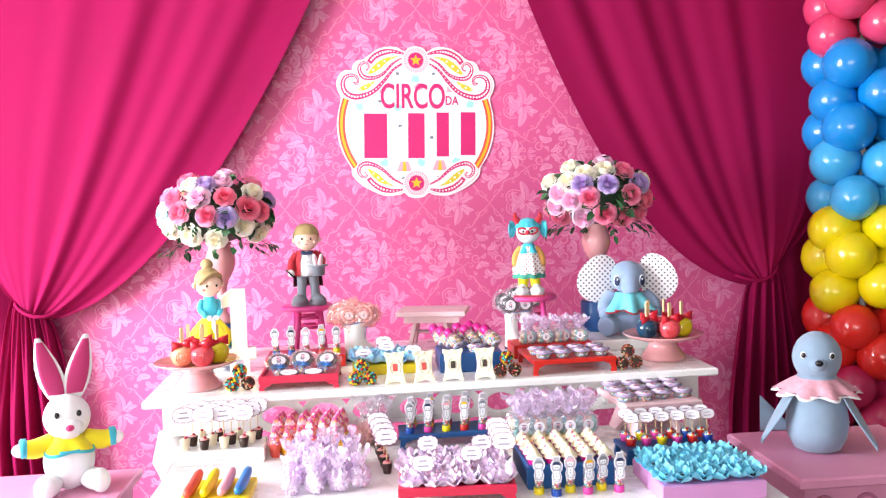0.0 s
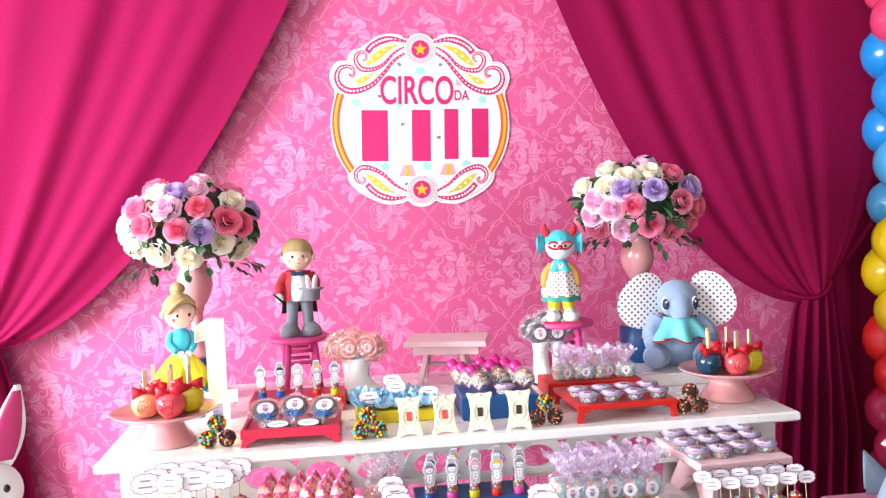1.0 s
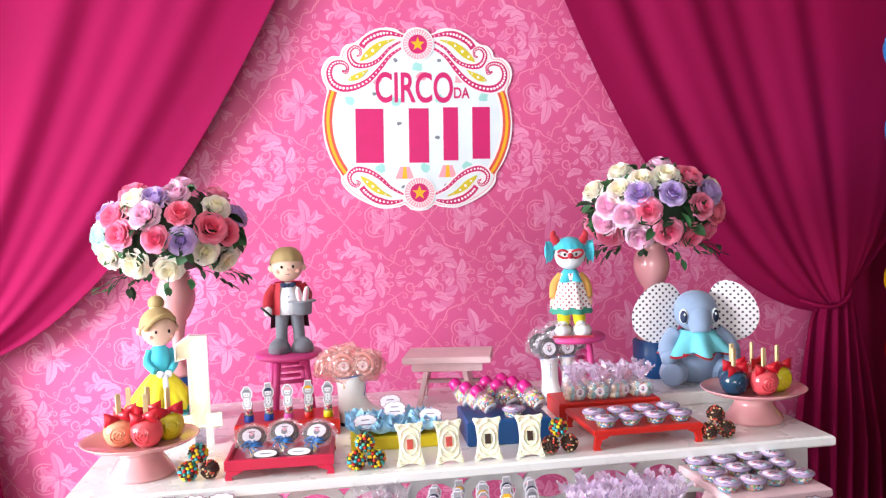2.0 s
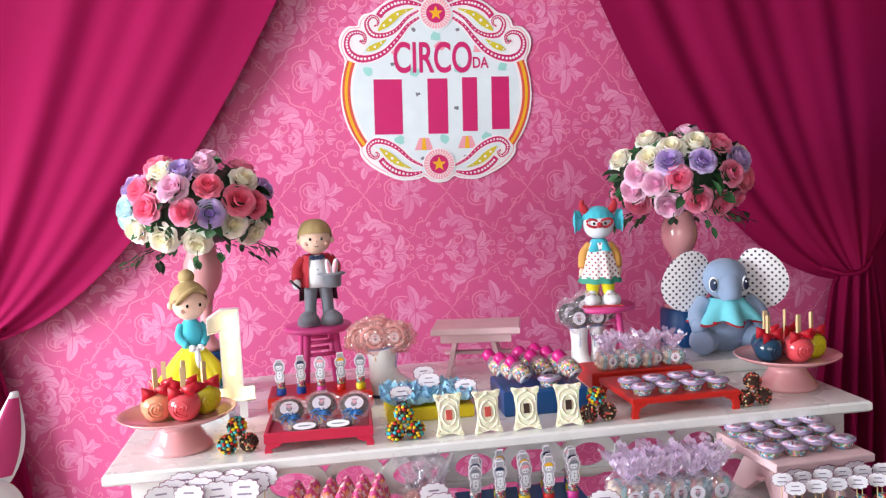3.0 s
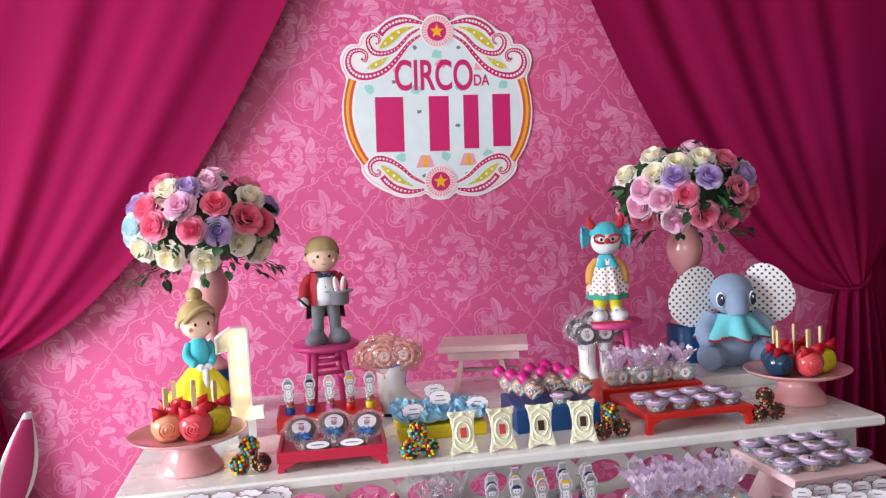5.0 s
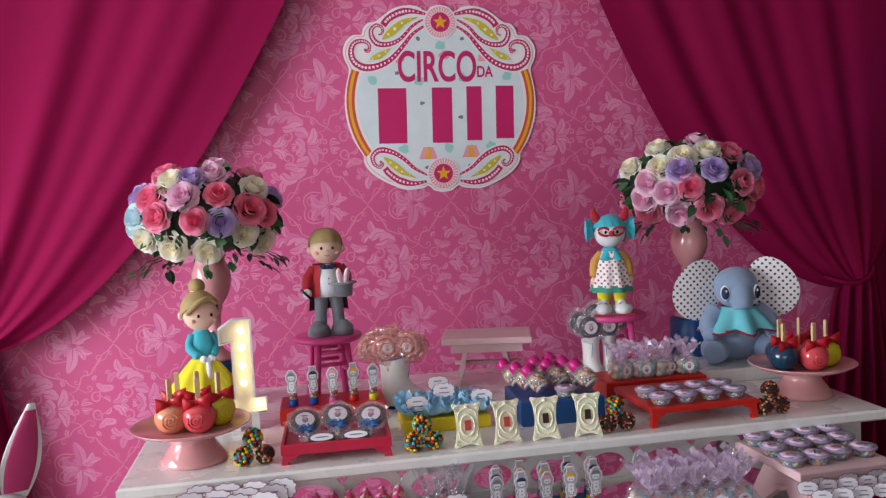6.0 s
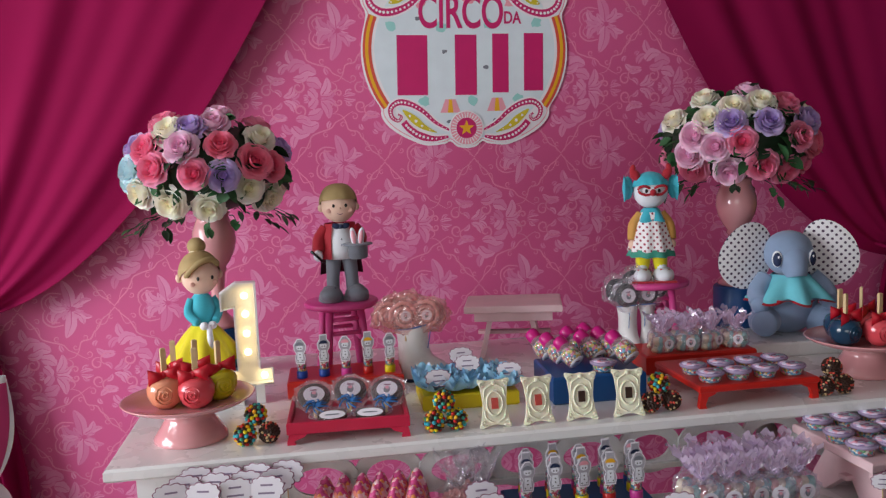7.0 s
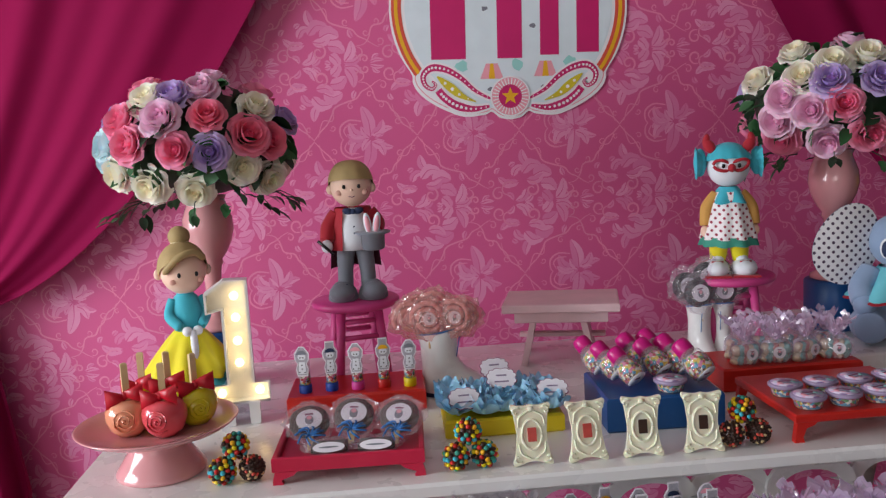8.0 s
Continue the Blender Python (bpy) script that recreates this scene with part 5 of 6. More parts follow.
def apple_mat(name, c):
    return mat(name, c, 0.18, 0.06, 30, 200, 0.04, coat=0.5, sub=0.05)


APPLE_MATS = {k: apple_mat("dipped_" + k, c) for k, c in (("peach", "F0A07C"), ("coral", "E0525C"), ("yellow", "D9CC1E"), ("navy", "16405C"))}


def dipped_apple(k, m, label):
    a = thing("dipped_apple", label, "candy apple", m, "dipped apples on the cake stands")
    prof = [(0.0005, 0.006), (0.010, 0.002), (0.018, 0.002), (0.028, 0.012), (0.034, 0.028), (0.034, 0.040), (0.029, 0.052), (0.018, 0.059), (0.008, 0.057), (0.0005, 0.053)]
    fruit = part("apple", [(lathe(prof, 24), APPLE_MATS[k])], a)
    sw = [(0.0032 * i * 0.22 * math.cos(0.62 * i), 0.0032 * i * 0.22 * math.sin(0.62 * i)) for i in range(30)]
    part("iced_swirl", [(pipe([(x * 0.95, -math.sqrt(max(1e-6, 0.0352 ** 2 - x * x - z * z)), 0.032 + z) for x, z in sw], 0.0014, 5), APPLE_MATS[k])], fruit)
    stick = part("stick", [(at(block(0.010, 0.006, 0.064, 0.002), z=0.050, rz=20), M_STICK)], a)
    bow = []
    for s in (-1, 1):
        def wing(u, v, s=s):
            x = s * 0.034 * v
            h = 0.005 + 0.011 * v
            return (x * 0.82, -0.014 + 0.007 * math.sin(math.pi * v) * math.cos(2 * math.pi * u) - 0.004 * v, 0.066 + h * math.sin(2 * math.pi * u) + 0.003 * s)
        bow.append((grid(wing, 16, 6, True), M_BOW))
    bow.append((at(ball(0.006, 0.006, 0.007, 10, 8), 0, -0.011, 0.066), M_BOW))
    for s in (-1, 1):
        bow.append((at(block(0.008, 0.002, 0.022, 0.0008), s * 0.008, -0.012, 0.044, 0, s * 25, 0), M_BOW))
    part("bow", bow, stick, "red satin bow")
    return a


def cake_stand(x, y, apples, k=1.0):
    t = thing("cake_stand", "glossy pink ceramic cake stand holding dipped apples", "cake stand", pose(x, y, TOP) @ Matrix.Diagonal((k, k, 0.82, 1)), "pink cake stands")
    part("plate", [(lathe(STAND[6:], 48), M_CERAMIC)], t)
    part("foot", [(lathe(STAND[:7], 40), M_CERAMIC)], t)
    for c, dx, dy, r in apples:
        dipped_apple(c, pose(x + dx * k, y + dy * k, TOP + 0.0905 * 0.82, 0, 0, r) @ Matrix.Scale(1.08, 4), {"peach": "peach", "coral": "coral pink", "yellow": "yellow", "navy": "dark blue"}[c] + " sugar-dipped apple on a stick with a red bow")


cake_stand(-0.291, 2.660, [("peach", -0.042, -0.020, 8), ("coral", 0.024, -0.036, -5), ("yellow", 0.064, 0.018, 25), ("yellow", -0.035, 0.050, -15), ("coral", 0.012, 0.045, 10)], 0.965)
cake_stand(1.256, 2.735, [("navy", -0.062, -0.016, 10), ("navy", -0.036, 0.048, -10), ("coral", 0.012, -0.038, -5), ("yellow", 0.066, -0.008, 15), ("coral", 0.025, 0.055, 30)], 0.97)


# ---- sweets and their trays ----
def footed_tray(w, d, h, m, m_, label, rim):
    """A painted tray on four bracket feet, with or without a raised rim."""
    t = thing("footed_tray", label, "tray", m, "footed trays of sweets")
    if rim:
        part("board", [(at(block(w - 0.016, d - 0.016, 0.011, 0.002), z=h - 0.012), m_)], t)
        for s in (-1, 1):
            part("rim", [(at(block(w, 0.009, 0.024, 0.002), 0, s * (d / 2 - 0.0045), h - 0.013), m_)], t)
            part("rim", [(at(block(0.009, d - 0.018, 0.024, 0.002), s * (w / 2 - 0.0045), 0, h - 0.013), m_)], t)
    else:
        part("board", [(at(block(w, d, 0.015, 0.003), z=h - 0.015), m_)], t)
    for sx in (-1, 1):
        for sy in (-1, 1):
            foot = [(0, h - 0.013), (-0.036, h - 0.013), (-0.030, h - 0.019), (-0.016, h - 0.024), (-0.010, 0.008), (-0.013, 0), (0.004, 0), (0.004, 0.006)]
            part("foot", [(at(plate([(sx * x, z) for x, z in foot], 0.012), sx * (w / 2 - 0.004), sy * (d / 2 - 0.008) - 0.006), m_)], t)
    return t


def riser(x0, x1, y0, y1, h, z, m_, label):
    return solid("riser_box", [(span(x0, x1, y0, y1, z, z + h, 0.004), m_)], label, "riser", None, "painted riser boxes")


footed_tray(0.245, 0.20, 0.034, pose(0.034, 2.655, TOP, 0, 0, -1), M_CRIMSON, "crimson footed tray of wrapped lollipops", True)
footed_tray(0.275, 0.235, 0.048, pose(0.905, 2.690, TOP, 0, 0, 2), M_RED, "scarlet footed tray of candy pots", False)
riser(-0.105, 0.170, 2.880, 3.025, 0.043, TOP, M_RED, "red painted riser box carrying candy tubes")
riser(0.760, 1.045, 2.850, 2.990, 0.048, TOP, M_RED, "scarlet painted riser box carrying candy bags")
riser(0.482, 0.694, 2.675, 2.858, 0.062, TOP, M_BLUE, "blue painted box carrying candy bottles")
riser(0.196, 0.412, 2.705, 2.86, 0.034, TOP, M_YELLOW, "yellow painted tray of tissue-wrapped sweets")


def scallop(w, h, n=12, depth=0.09):
    pts = []
    for i in range(n * 6):
        a = 2 * math.pi * i / (n * 6)
        k = 1 - depth + depth * abs(math.sin(n * a / 2)) * 1.4
        pts.append((w / 2 * k * math.copysign(abs(math.cos(a)) ** 0.8, math.cos(a)), h / 2 * k * math.copysign(abs(math.sin(a)) ** 0.8, math.sin(a))))
    return pts


def cloud_label_pieces(w, h):
    """A scalloped card with a plum edge and two lines of unreadable script."""
    o = scallop(w, h)
    inner = [(x * 0.945, z * 0.93) for x, z in o]
    bar = lambda bw, bz: [(-bw / 2, bz - h * 0.035), (bw / 2, bz - h * 0.035), (bw / 2, bz + h * 0.035), (-bw / 2, bz + h * 0.035)]
    return [(plate(o, 0.0008), M_INK), (at(plate(inner, 0.0007), y=-0.0007), M_PAPER), (at(plate(bar(w * 0.34, h * 0.14), 0.0004), y=-0.0011), M_SCRIPT), (at(plate(bar(w * 0.46, -h * 0.16), 0.0004), y=-0.0011), M_SCRIPT)]


CLOUD = mesh("label_card", cloud_label_pieces(0.058, 0.042))
CLOUD_SMALL = mesh("label_card", cloud_label_pieces(0.042, 0.028))


def round_tag_pieces(r):
    o = [(r * math.cos(a), r * math.sin(a)) for a in [i * math.pi / 14 for i in range(28)]]
    return [(plate(o, 0.0008), M_PAPER), (at(plate([(x * 0.32, z * 0.45 - r * 0.1) for x, z in o], 0.0005), y=-0.0006), M_GREY), (at(plate([(-r * 0.32, r * 0.42), (r * 0.32, r * 0.42), (r * 0.32, r * 0.56), (-r * 0.32, r * 0.56)], 0.0005), y=-0.0006), M_INK), (at(plate([(x * 0.2, z * 0.2 + r * 0.12) for x, z in o], 0.0005), y=-0.0009), M_SIGNROSE)]


# candy tubes with printed figure tags
def figure_tag(k):
    """A white die-cut tag in the outline of a small circus figure."""
    hat = [(-0.007, 0.030), (-0.007, 0.040), (0.007, 0.040), (0.007, 0.030)]
    out = [(-0.008, -0.024), (-0.010, -0.010), (-0.007, 0.0), (-0.011, 0.008), (-0.012, 0.020), (-0.007, 0.029)] + (hat if k % 2 else [(-0.004, 0.034), (0.004, 0.034)]) + [(0.007, 0.029), (0.012, 0.020), (0.011, 0.008), (0.007, 0.0), (0.010, -0.010), (0.008, -0.024)]
    c = [M_GREY, M_NAVY, M_SIGNROSE, M_SIGNGOLD][k % 4]
    rim = [(x * 0.84, z * 0.92 + 0.0006) for x, z in out]
    face = [(0.0062 * math.cos(a), 0.014 + 0.0062 * math.sin(a)) for a in [i * math.pi / 8 for i in range(16)]]
    cap = [(0.0078 * math.cos(a), 0.0185 + 0.008 * math.sin(a)) for a in [i * math.pi / 8 for i in range(9)]]
    body = [(-0.006, -0.019), (0.006, -0.019), (0.0045, 0.004), (-0.0045, 0.004)]
    dot = lambda x, z: [(x + 0.0012 * math.cos(i), z + 0.0014 * math.sin(i)) for i in (0, 1, 2, 3, 4, 5)]
    return [(plate(out, 0.0008), M_PAPER), (at(plate(rim, 0.0004), y=-0.0004), M_TAGGREY), (at(plate(face, 0.0004), y=-0.0008), M_SHIRT), (at(plate(cap, 0.0004), y=-0.0012), c), (at(plate(body, 0.0004), y=-0.0008), M_SHIRT)] + [(at(plate(dot(x, z), 0.0003), y=-0.0012), M_DARKINK) for x, z in ((-0.0022, 0.0125), (0.0022, 0.0125), (0, -0.002), (0, -0.009), (-0.004, -0.016), (0.004, -0.016))]


M_TAGGREY = mat("grey_tag_print", "B6B4BE", 0.6, 0.2, 120, 400, 0)
CAPS = {k: mat("cap_" + k, c, 0.35, 0.05, 30, 200, 0.03) for k, c in (("blue", "1548A8"), ("pink", "D8409C"), ("red", "C8221E"), ("yellow", "E8D410"))}
TUBE = {}


def candy_tube(k, tag, m):
    if (k, tag) not in TUBE:
        t = thing("candy_tube", "clear tube of sweets with a %s cap and figure tag" % k, "candy tube", None, "candy tubes in a row")
        part("cap", [(lathe([(0.0125, 0), (0.013, 0.002), (0.013, 0.016), (0.012, 0.017)], 18), CAPS[k])], t)
        tube = part("tube", [(at(lathe([(0.0115, 0), (0.0115, 0.055), (0.009, 0.064), (0.002, 0.068)], 18), z=0.017), M_PLASTIC)], t)
        part("candy_filling", [(at(lathe([(0.010, 0), (0.0105, 0.004), (0.0105, 0.022), (0.008, 0.025)], 14), z=0.0175), M_CANDY)], tube)
        part("tag", [(moved(s, pose(0, -0.0135, 0.062) @ Matrix.Diagonal((1.30, 1, 1.05, 1))), q) for s, q in figure_tag(tag)], t)
        TUBE[k, tag] = t
        t.matrix_basis = m
        return t
    return copy_thing(TUBE[k, tag], m)


for i, k in enumerate(("blue", "blue", "pink", "red", "yellow")):
    candy_tube(k, i % 4, pose(-0.070 + i * 0.0525, 2.915 + 0.004 * (i % 2), TOP + 0.043, 0, 0, (-8, 5, -3, 6, 2)[i]))


# wrapped lollipops lying on the crimson tray
def crumpled(rx, rz, depth, seed, top=0.0):
    """Thin wrapping crinkled round a sweet."""
    def fn(u, v):
        a = 2 * math.pi * u
        t = math.pi * v
        p = Vector((math.cos(a) * math.sin(t), math.sin(a) * math.sin(t), -math.cos(t)))
        w = 1 + 0.20 * noise.noise(p * 2.3 + Vector((seed, 0, 0))) + 0.26 * noise.noise(p * 5.5 + Vector((0, seed, 0)))
        return (rx * w * p.x, depth * w * p.y, rz * w * p.z + top * v * v)
    return grid(fn, 26, 16, True, False)


def wrapped_lollipop(m):
    t = thing("wrapped_lollipop", "chocolate lollipop in clear cellophane with a blue ribbon", "lollipop", m, "lollipops on the crimson tray")
    part("sweet", [(moved(lathe([(0.030, -0.008), (0.034, -0.004), (0.034, 0.004), (0.030, 0.006)], 26), Matrix.Rotation(radians(90), 4, "X")), M_CHOC)], t)
    part("tag", [(at(s, y=-0.0072), q) for s, q in round_tag_pieces(0.022)], t)
    part("stick", [(at(block(0.010, 0.005, 0.034, 0.002), z=-0.060), M_STICK)], t)
    part("wrapping", [(crumpled(0.043, 0.044, 0.016, 3), M_FILM)], t)
    rib = []
    rnd = random.Random(5)
    for j in range(9):
        a = j * 2.4
        rib.append((pipe(spline([(0, -0.008, -0.036), (0.012 * math.cos(a), -0.014, -0.036 + 0.012 * math.sin(a)), (0.026 * math.cos(a + 0.5), -0.010, -0.04 + 0.02 * math.sin(a + 0.5))], 4), 0.0016, 5), M_RIBBON))
    part("ribbon", rib, t)["kind"] = "stuff"
    return t


M_RIBBON = mat("blue_curling_ribbon", "2A78C2", 0.3, 0.15, 40, 300, 0.05)
lol = wrapped_lollipop(pose(-0.036, 2.652, TOP + 0.070, -60, 0, 5))
copy_thing(lol, pose(0.040, 2.655, TOP + 0.076, -58, 3, -4))
copy_thing(lol, pose(0.117, 2.648, TOP + 0.071, -60, 0, -10))


def wrapped_bar(m):
    t = thing("wrapped_bar", "dark sweet in clear cellophane with an oval white label", "wrapped sweet", m, "flat sweets on the crimson tray")
    part("sweet", [(at(block(0.060, 0.034, 0.012, 0.004), z=0.002), M_CHOC)], t)
    part("wrapping", [(at(crumpled(0.042, 0.014, 0.024, 8), z=0.008), M_FILM)], t)
    lab = [(0.026 * math.cos(a), 0.0085 * math.sin(a)) for a in [i * math.pi / 12 for i in range(24)]]
    part("label_card", [(at(plate(lab, 0.0008), 0, -0.024, 0.016, -35), M_PAPER), (at(plate([(x * 0.6, z * 0.16) for x, z in lab], 0.0006), 0, -0.0247, 0.0164, -35), M_GREY)], t)
    return t


bar = wrapped_bar(pose(0.0, 2.598, TOP + 0.036, 0, 0, 2))
copy_thing(bar, pose(0.078, 2.596, TOP + 0.036, 0, 0, -3))


# ceramic boots holding lollipops
def boot(m, group="white ceramic boots"):
    """A white glazed boot with a pull seam and a dark sole."""
    t = thing("ceramic_boot", "white glazed ceramic boot holding lollipops", "vase", m, group)

    def shell(u, v):
        a = 2 * math.pi * u
        z = 0.006 + 0.120 * v
        r = 0.031 + 0.004 * max(0, v - 0.75) / 0.25 + 0.003 * max(0, 0.3 - v)
        toe = 1 / (1 + math.exp((v - 0.30) * 16))
        return (r * math.cos(a) + toe * 0.046 * max(0, math.cos(a)) ** 0.8, r * (0.92 + 0.10 * toe) * math.sin(a), z + 0.006 * math.cos(a) * v)
    part("shell", [(grid(shell, 30, 16, True), M_WHITE)], t)
    part("sole", [(([(x, y, z) for x, y, z in [(shell(i / 30, 0)[0] * 1.03, shell(i / 30, 0)[1] * 1.03, zz) for zz in (0.0, 0.008) for i in range(30)]], [(i, (i + 1) % 30, 30 + (i + 1) % 30, 30 + i) for i in range(30)] + [tuple(range(29, -1, -1)), tuple(range(30, 60))], False), M_NAVY)], t)
    part("rim_line", [(pipe([(shell(i / 30, 1.0)) for i in range(31)], 0.0016, 6), M_RIBBON)], t)
    part("seam_line", [(pipe([(0.030 + 0.008 * k / 6, -0.012, 0.075 + 0.008 * k) for k in range(6)], 0.001, 5), M_RIBBON)], t)
    return t


first_boot = boot(pose(0.205, 2.990, TOP, 0, 0, -10) @ Matrix.Diagonal((1.25, 1.2, 1.08, 1)))
copy_thing(first_boot, pose(0.790, 3.065, TOP, 0, 0, -82) @ Matrix.Diagonal((0.70, 0.70, 0.98, 1)))
copy_thing(first_boot, pose(0.842, 3.07, TOP, 0, 0, -95) @ Matrix.Diagonal((0.70, 0.70, 0.98, 1)))


def swirl_lollipop(m, coil):
    """A flat lollipop: a coiled pink rope or a dark disc, each with a round tag, stick and wrapping."""
    t = thing("lollipop", "coiled pink lollipop in cellophane with a round tag" if coil else "silvery dark lollipop in cellophane with a round tag", "lollipop", m, "pink lollipops in the boot" if coil else "dark lollipops in the boots")
    if coil:
        pts = [((0.004 + 0.0011 * i) * math.cos(0.55 * i), 0.002 * math.sin(i), (0.004 + 0.0011 * i) * math.sin(0.55 * i)) for i in range(30)]
        part("sweet", [(pipe(pts, 0.0055, 7), M_SWEETPINK)], t)
    else:
        part("sweet", [(moved(lathe([(0.027, -0.008), (0.031, -0.004), (0.031, 0.004), (0.027, 0.008)], 24), Matrix.Rotation(radians(90), 4, "X")), M_DARKINK)], t)
    part("tag", [(at(s, 0.002, -0.0095, 0), q) for s, q in round_tag_pieces(0.013 if coil else 0.019)], t)
    part("stick", [(pipe([(0, 0.004, -0.062), (0, 0, -0.03)], 0.0028, 6), M_STICK)], t)
    part("wrapping", [(crumpled(0.044 if coil else 0.042, 0.042, 0.018, 11), M_PINKFILM if coil else M_FILM)], t)
    return t


a = swirl_lollipop(pose(0.185, 2.966, TOP + 0.166, -8, 0, 0), True)
for x, y, z, ry in ((0.238, 2.968, 0.166, 16), (0.148, 2.990, 0.164, -22), (0.200, 3.01, 0.178, 4), (0.258, 2.999, 0.158, 30), (0.168, 3.02, 0.170, -12)):
    copy_thing(a, pose(x, y, TOP + z, -6, ry, ry * -0.4))
a = swirl_lollipop(pose(0.782, 3.045, TOP + 0.165, -8, -6, 0), False)
for x, y, z, ry in ((0.840, 3.055, 0.166, 8), (0.762, 3.065, 0.178, -24), (0.808, 3.065, 0.198, 2), (0.872, 3.065, 0.182, 26), (0.846, 3.10, 0.200, 14)):
    copy_thing(a, pose(x, y, TOP + z, -6, ry, ry * -0.3))


# round candy pots
def candy_pot(m, group="candy pots"):
    t = thing("candy_pot", "round clear pot of coloured sweets with a printed lilac lid", "candy pot", m, group)
    part("pot", [(lathe([(0.022, 0), (0.0235, 0.002), (0.0262, 0.016), (0.0262, 0.017)], 24), M_PLASTIC)], t)
    part("candy_filling", [(lathe([(0.0205, 0.0015), (0.0215, 0.003), (0.0240, 0.013), (0.019, 0.015)], 20), M_CANDY)], t)
    lid = part("lid", [(at(lathe([(0.0285, 0), (0.0298, 0.001), (0.0298, 0.005), (0.0285, 0.0065)], 28), z=0.0165), M_LID)], t)
    part("lid_print", [(at(lathe([(0.0250, 0), (0.0250, 0.0008)], 26), z=0.0231), M_LIDPRINT), (at(block(0.024, 0.004, 0.0006, 0.0001), 0, 0.004, 0.0239), M_INK), (at(block(0.016, 0.003, 0.0006, 0.0001), 0, -0.006, 0.0239), M_GREY), (at(lathe([(0.005, 0), (0.005, 0.0006)], 10), -0.012, -0.004, 0.0239), M_SIGNROSE), (at(lathe([(0.004, 0), (0.004, 0.0006)], 10), 0.013, -0.001, 0.0239), M_SIGNAQUA)], lid)
    return t


M_LIDPRINT = candy_mix("lilac_lid_print", 130, ("D8CCE4", "CDBBDD", "E6DCEE", "B8A2CC", "E4AFC8", "B2D4DE", "8A6E9E"))
M_LID = mat("lilac_print_lid", "A898B8", 0.25, 0.10, 60, 200, 0.03)
pot = candy_pot(pose(0.812, 2.607, TOP + 0.048, 0, 0, 10), "candy pots on the scarlet tray")
rnd = random.Random(21)
for i in range(1, 4):
    copy_thing(pot, pose(0.812 + i * 0.064, 2.607 + 0.003 * i, TOP + 0.048, 0, 0, rnd.uniform(-40, 40)))
for i in range(4):
    copy_thing(pot, pose(0.804 + i * 0.066, 2.676 + 0.004 * i, TOP + 0.048, 0, 0, rnd.uniform(-40, 40)))
copy_thing(pot, pose(0.606, 2.706, TOP + 0.062, 0, 0, 8))
for i in range(4):
    for j in range(3):
        copy_thing(pot, pose(1.006 + i * 0.0605 + 0.003 * j + rnd.uniform(-0.005, 0.005), 2.365 + j * 0.075 + 0.006 * i + rnd.uniform(-0.006, 0.006), LOW + 0.125, 0, 0, rnd.uniform(-60, 60)))
for i in range(3):
    o = new("label_card", CLOUD)
    o.matrix_basis = pose(1.030 + i * 0.072, 2.3085 + i * 0.005, LOW + 0.094, 0, 0, 4)
    tagged(o, "scalloped white label card with a plum edge, on the pink bench", "label", "label cards")


# candy bottles on the blue box
def bottle(m):
    t = thing("candy_bottle", "small clear bottle of sweets with a magenta cap, lying tilted", "candy bottle", m, "candy bottles on the blue box")
    glass = part("glass", [(lathe([(0.018, 0), (0.022, 0.003), (0.0235, 0.020), (0.020, 0.038), (0.011, 0.050), (0.011, 0.056)], 22), M_PLASTIC)], t)
    part("candy_filling", [(lathe([(0.016, 0.002), (0.020, 0.005), (0.0212, 0.020), (0.017, 0.034), (0.004, 0.040)], 18), M_CANDY)], t)
    part("cap", [(at(lathe([(0.0135, 0), (0.0155, 0.002), (0.0155, 0.019), (0.0140, 0.024), (0.006, 0.026)], 20), z=0.044), M_MAGENTACAP)], t)
    part("base_tag", [(at(lathe([(0.0185, 0), (0.0185, 0.001)], 22), z=-0.0012), M_PAPER), (at(block(0.014, 0.004, 0.0006, 0.0001), 0, 0.002, -0.0018), M_INK)], t)
    return t


bot = None
for bx, by, n in ((0.548, 2.718, 3), (0.610, 2.755, 2), (0.676, 2.718, 3)):
    for i in range(n):
        m = pose(bx - 0.021 * i, by + 0.043 * i, TOP + 0.062 + 0.0220) @ Vector((-0.42, 0.62, 0.58)).to_track_quat("Z", "Y").to_matrix().to_4x4() @ Matrix.Scale(1.02, 4)
        bot = copy_thing(bot, m) if bot else bottle(m)


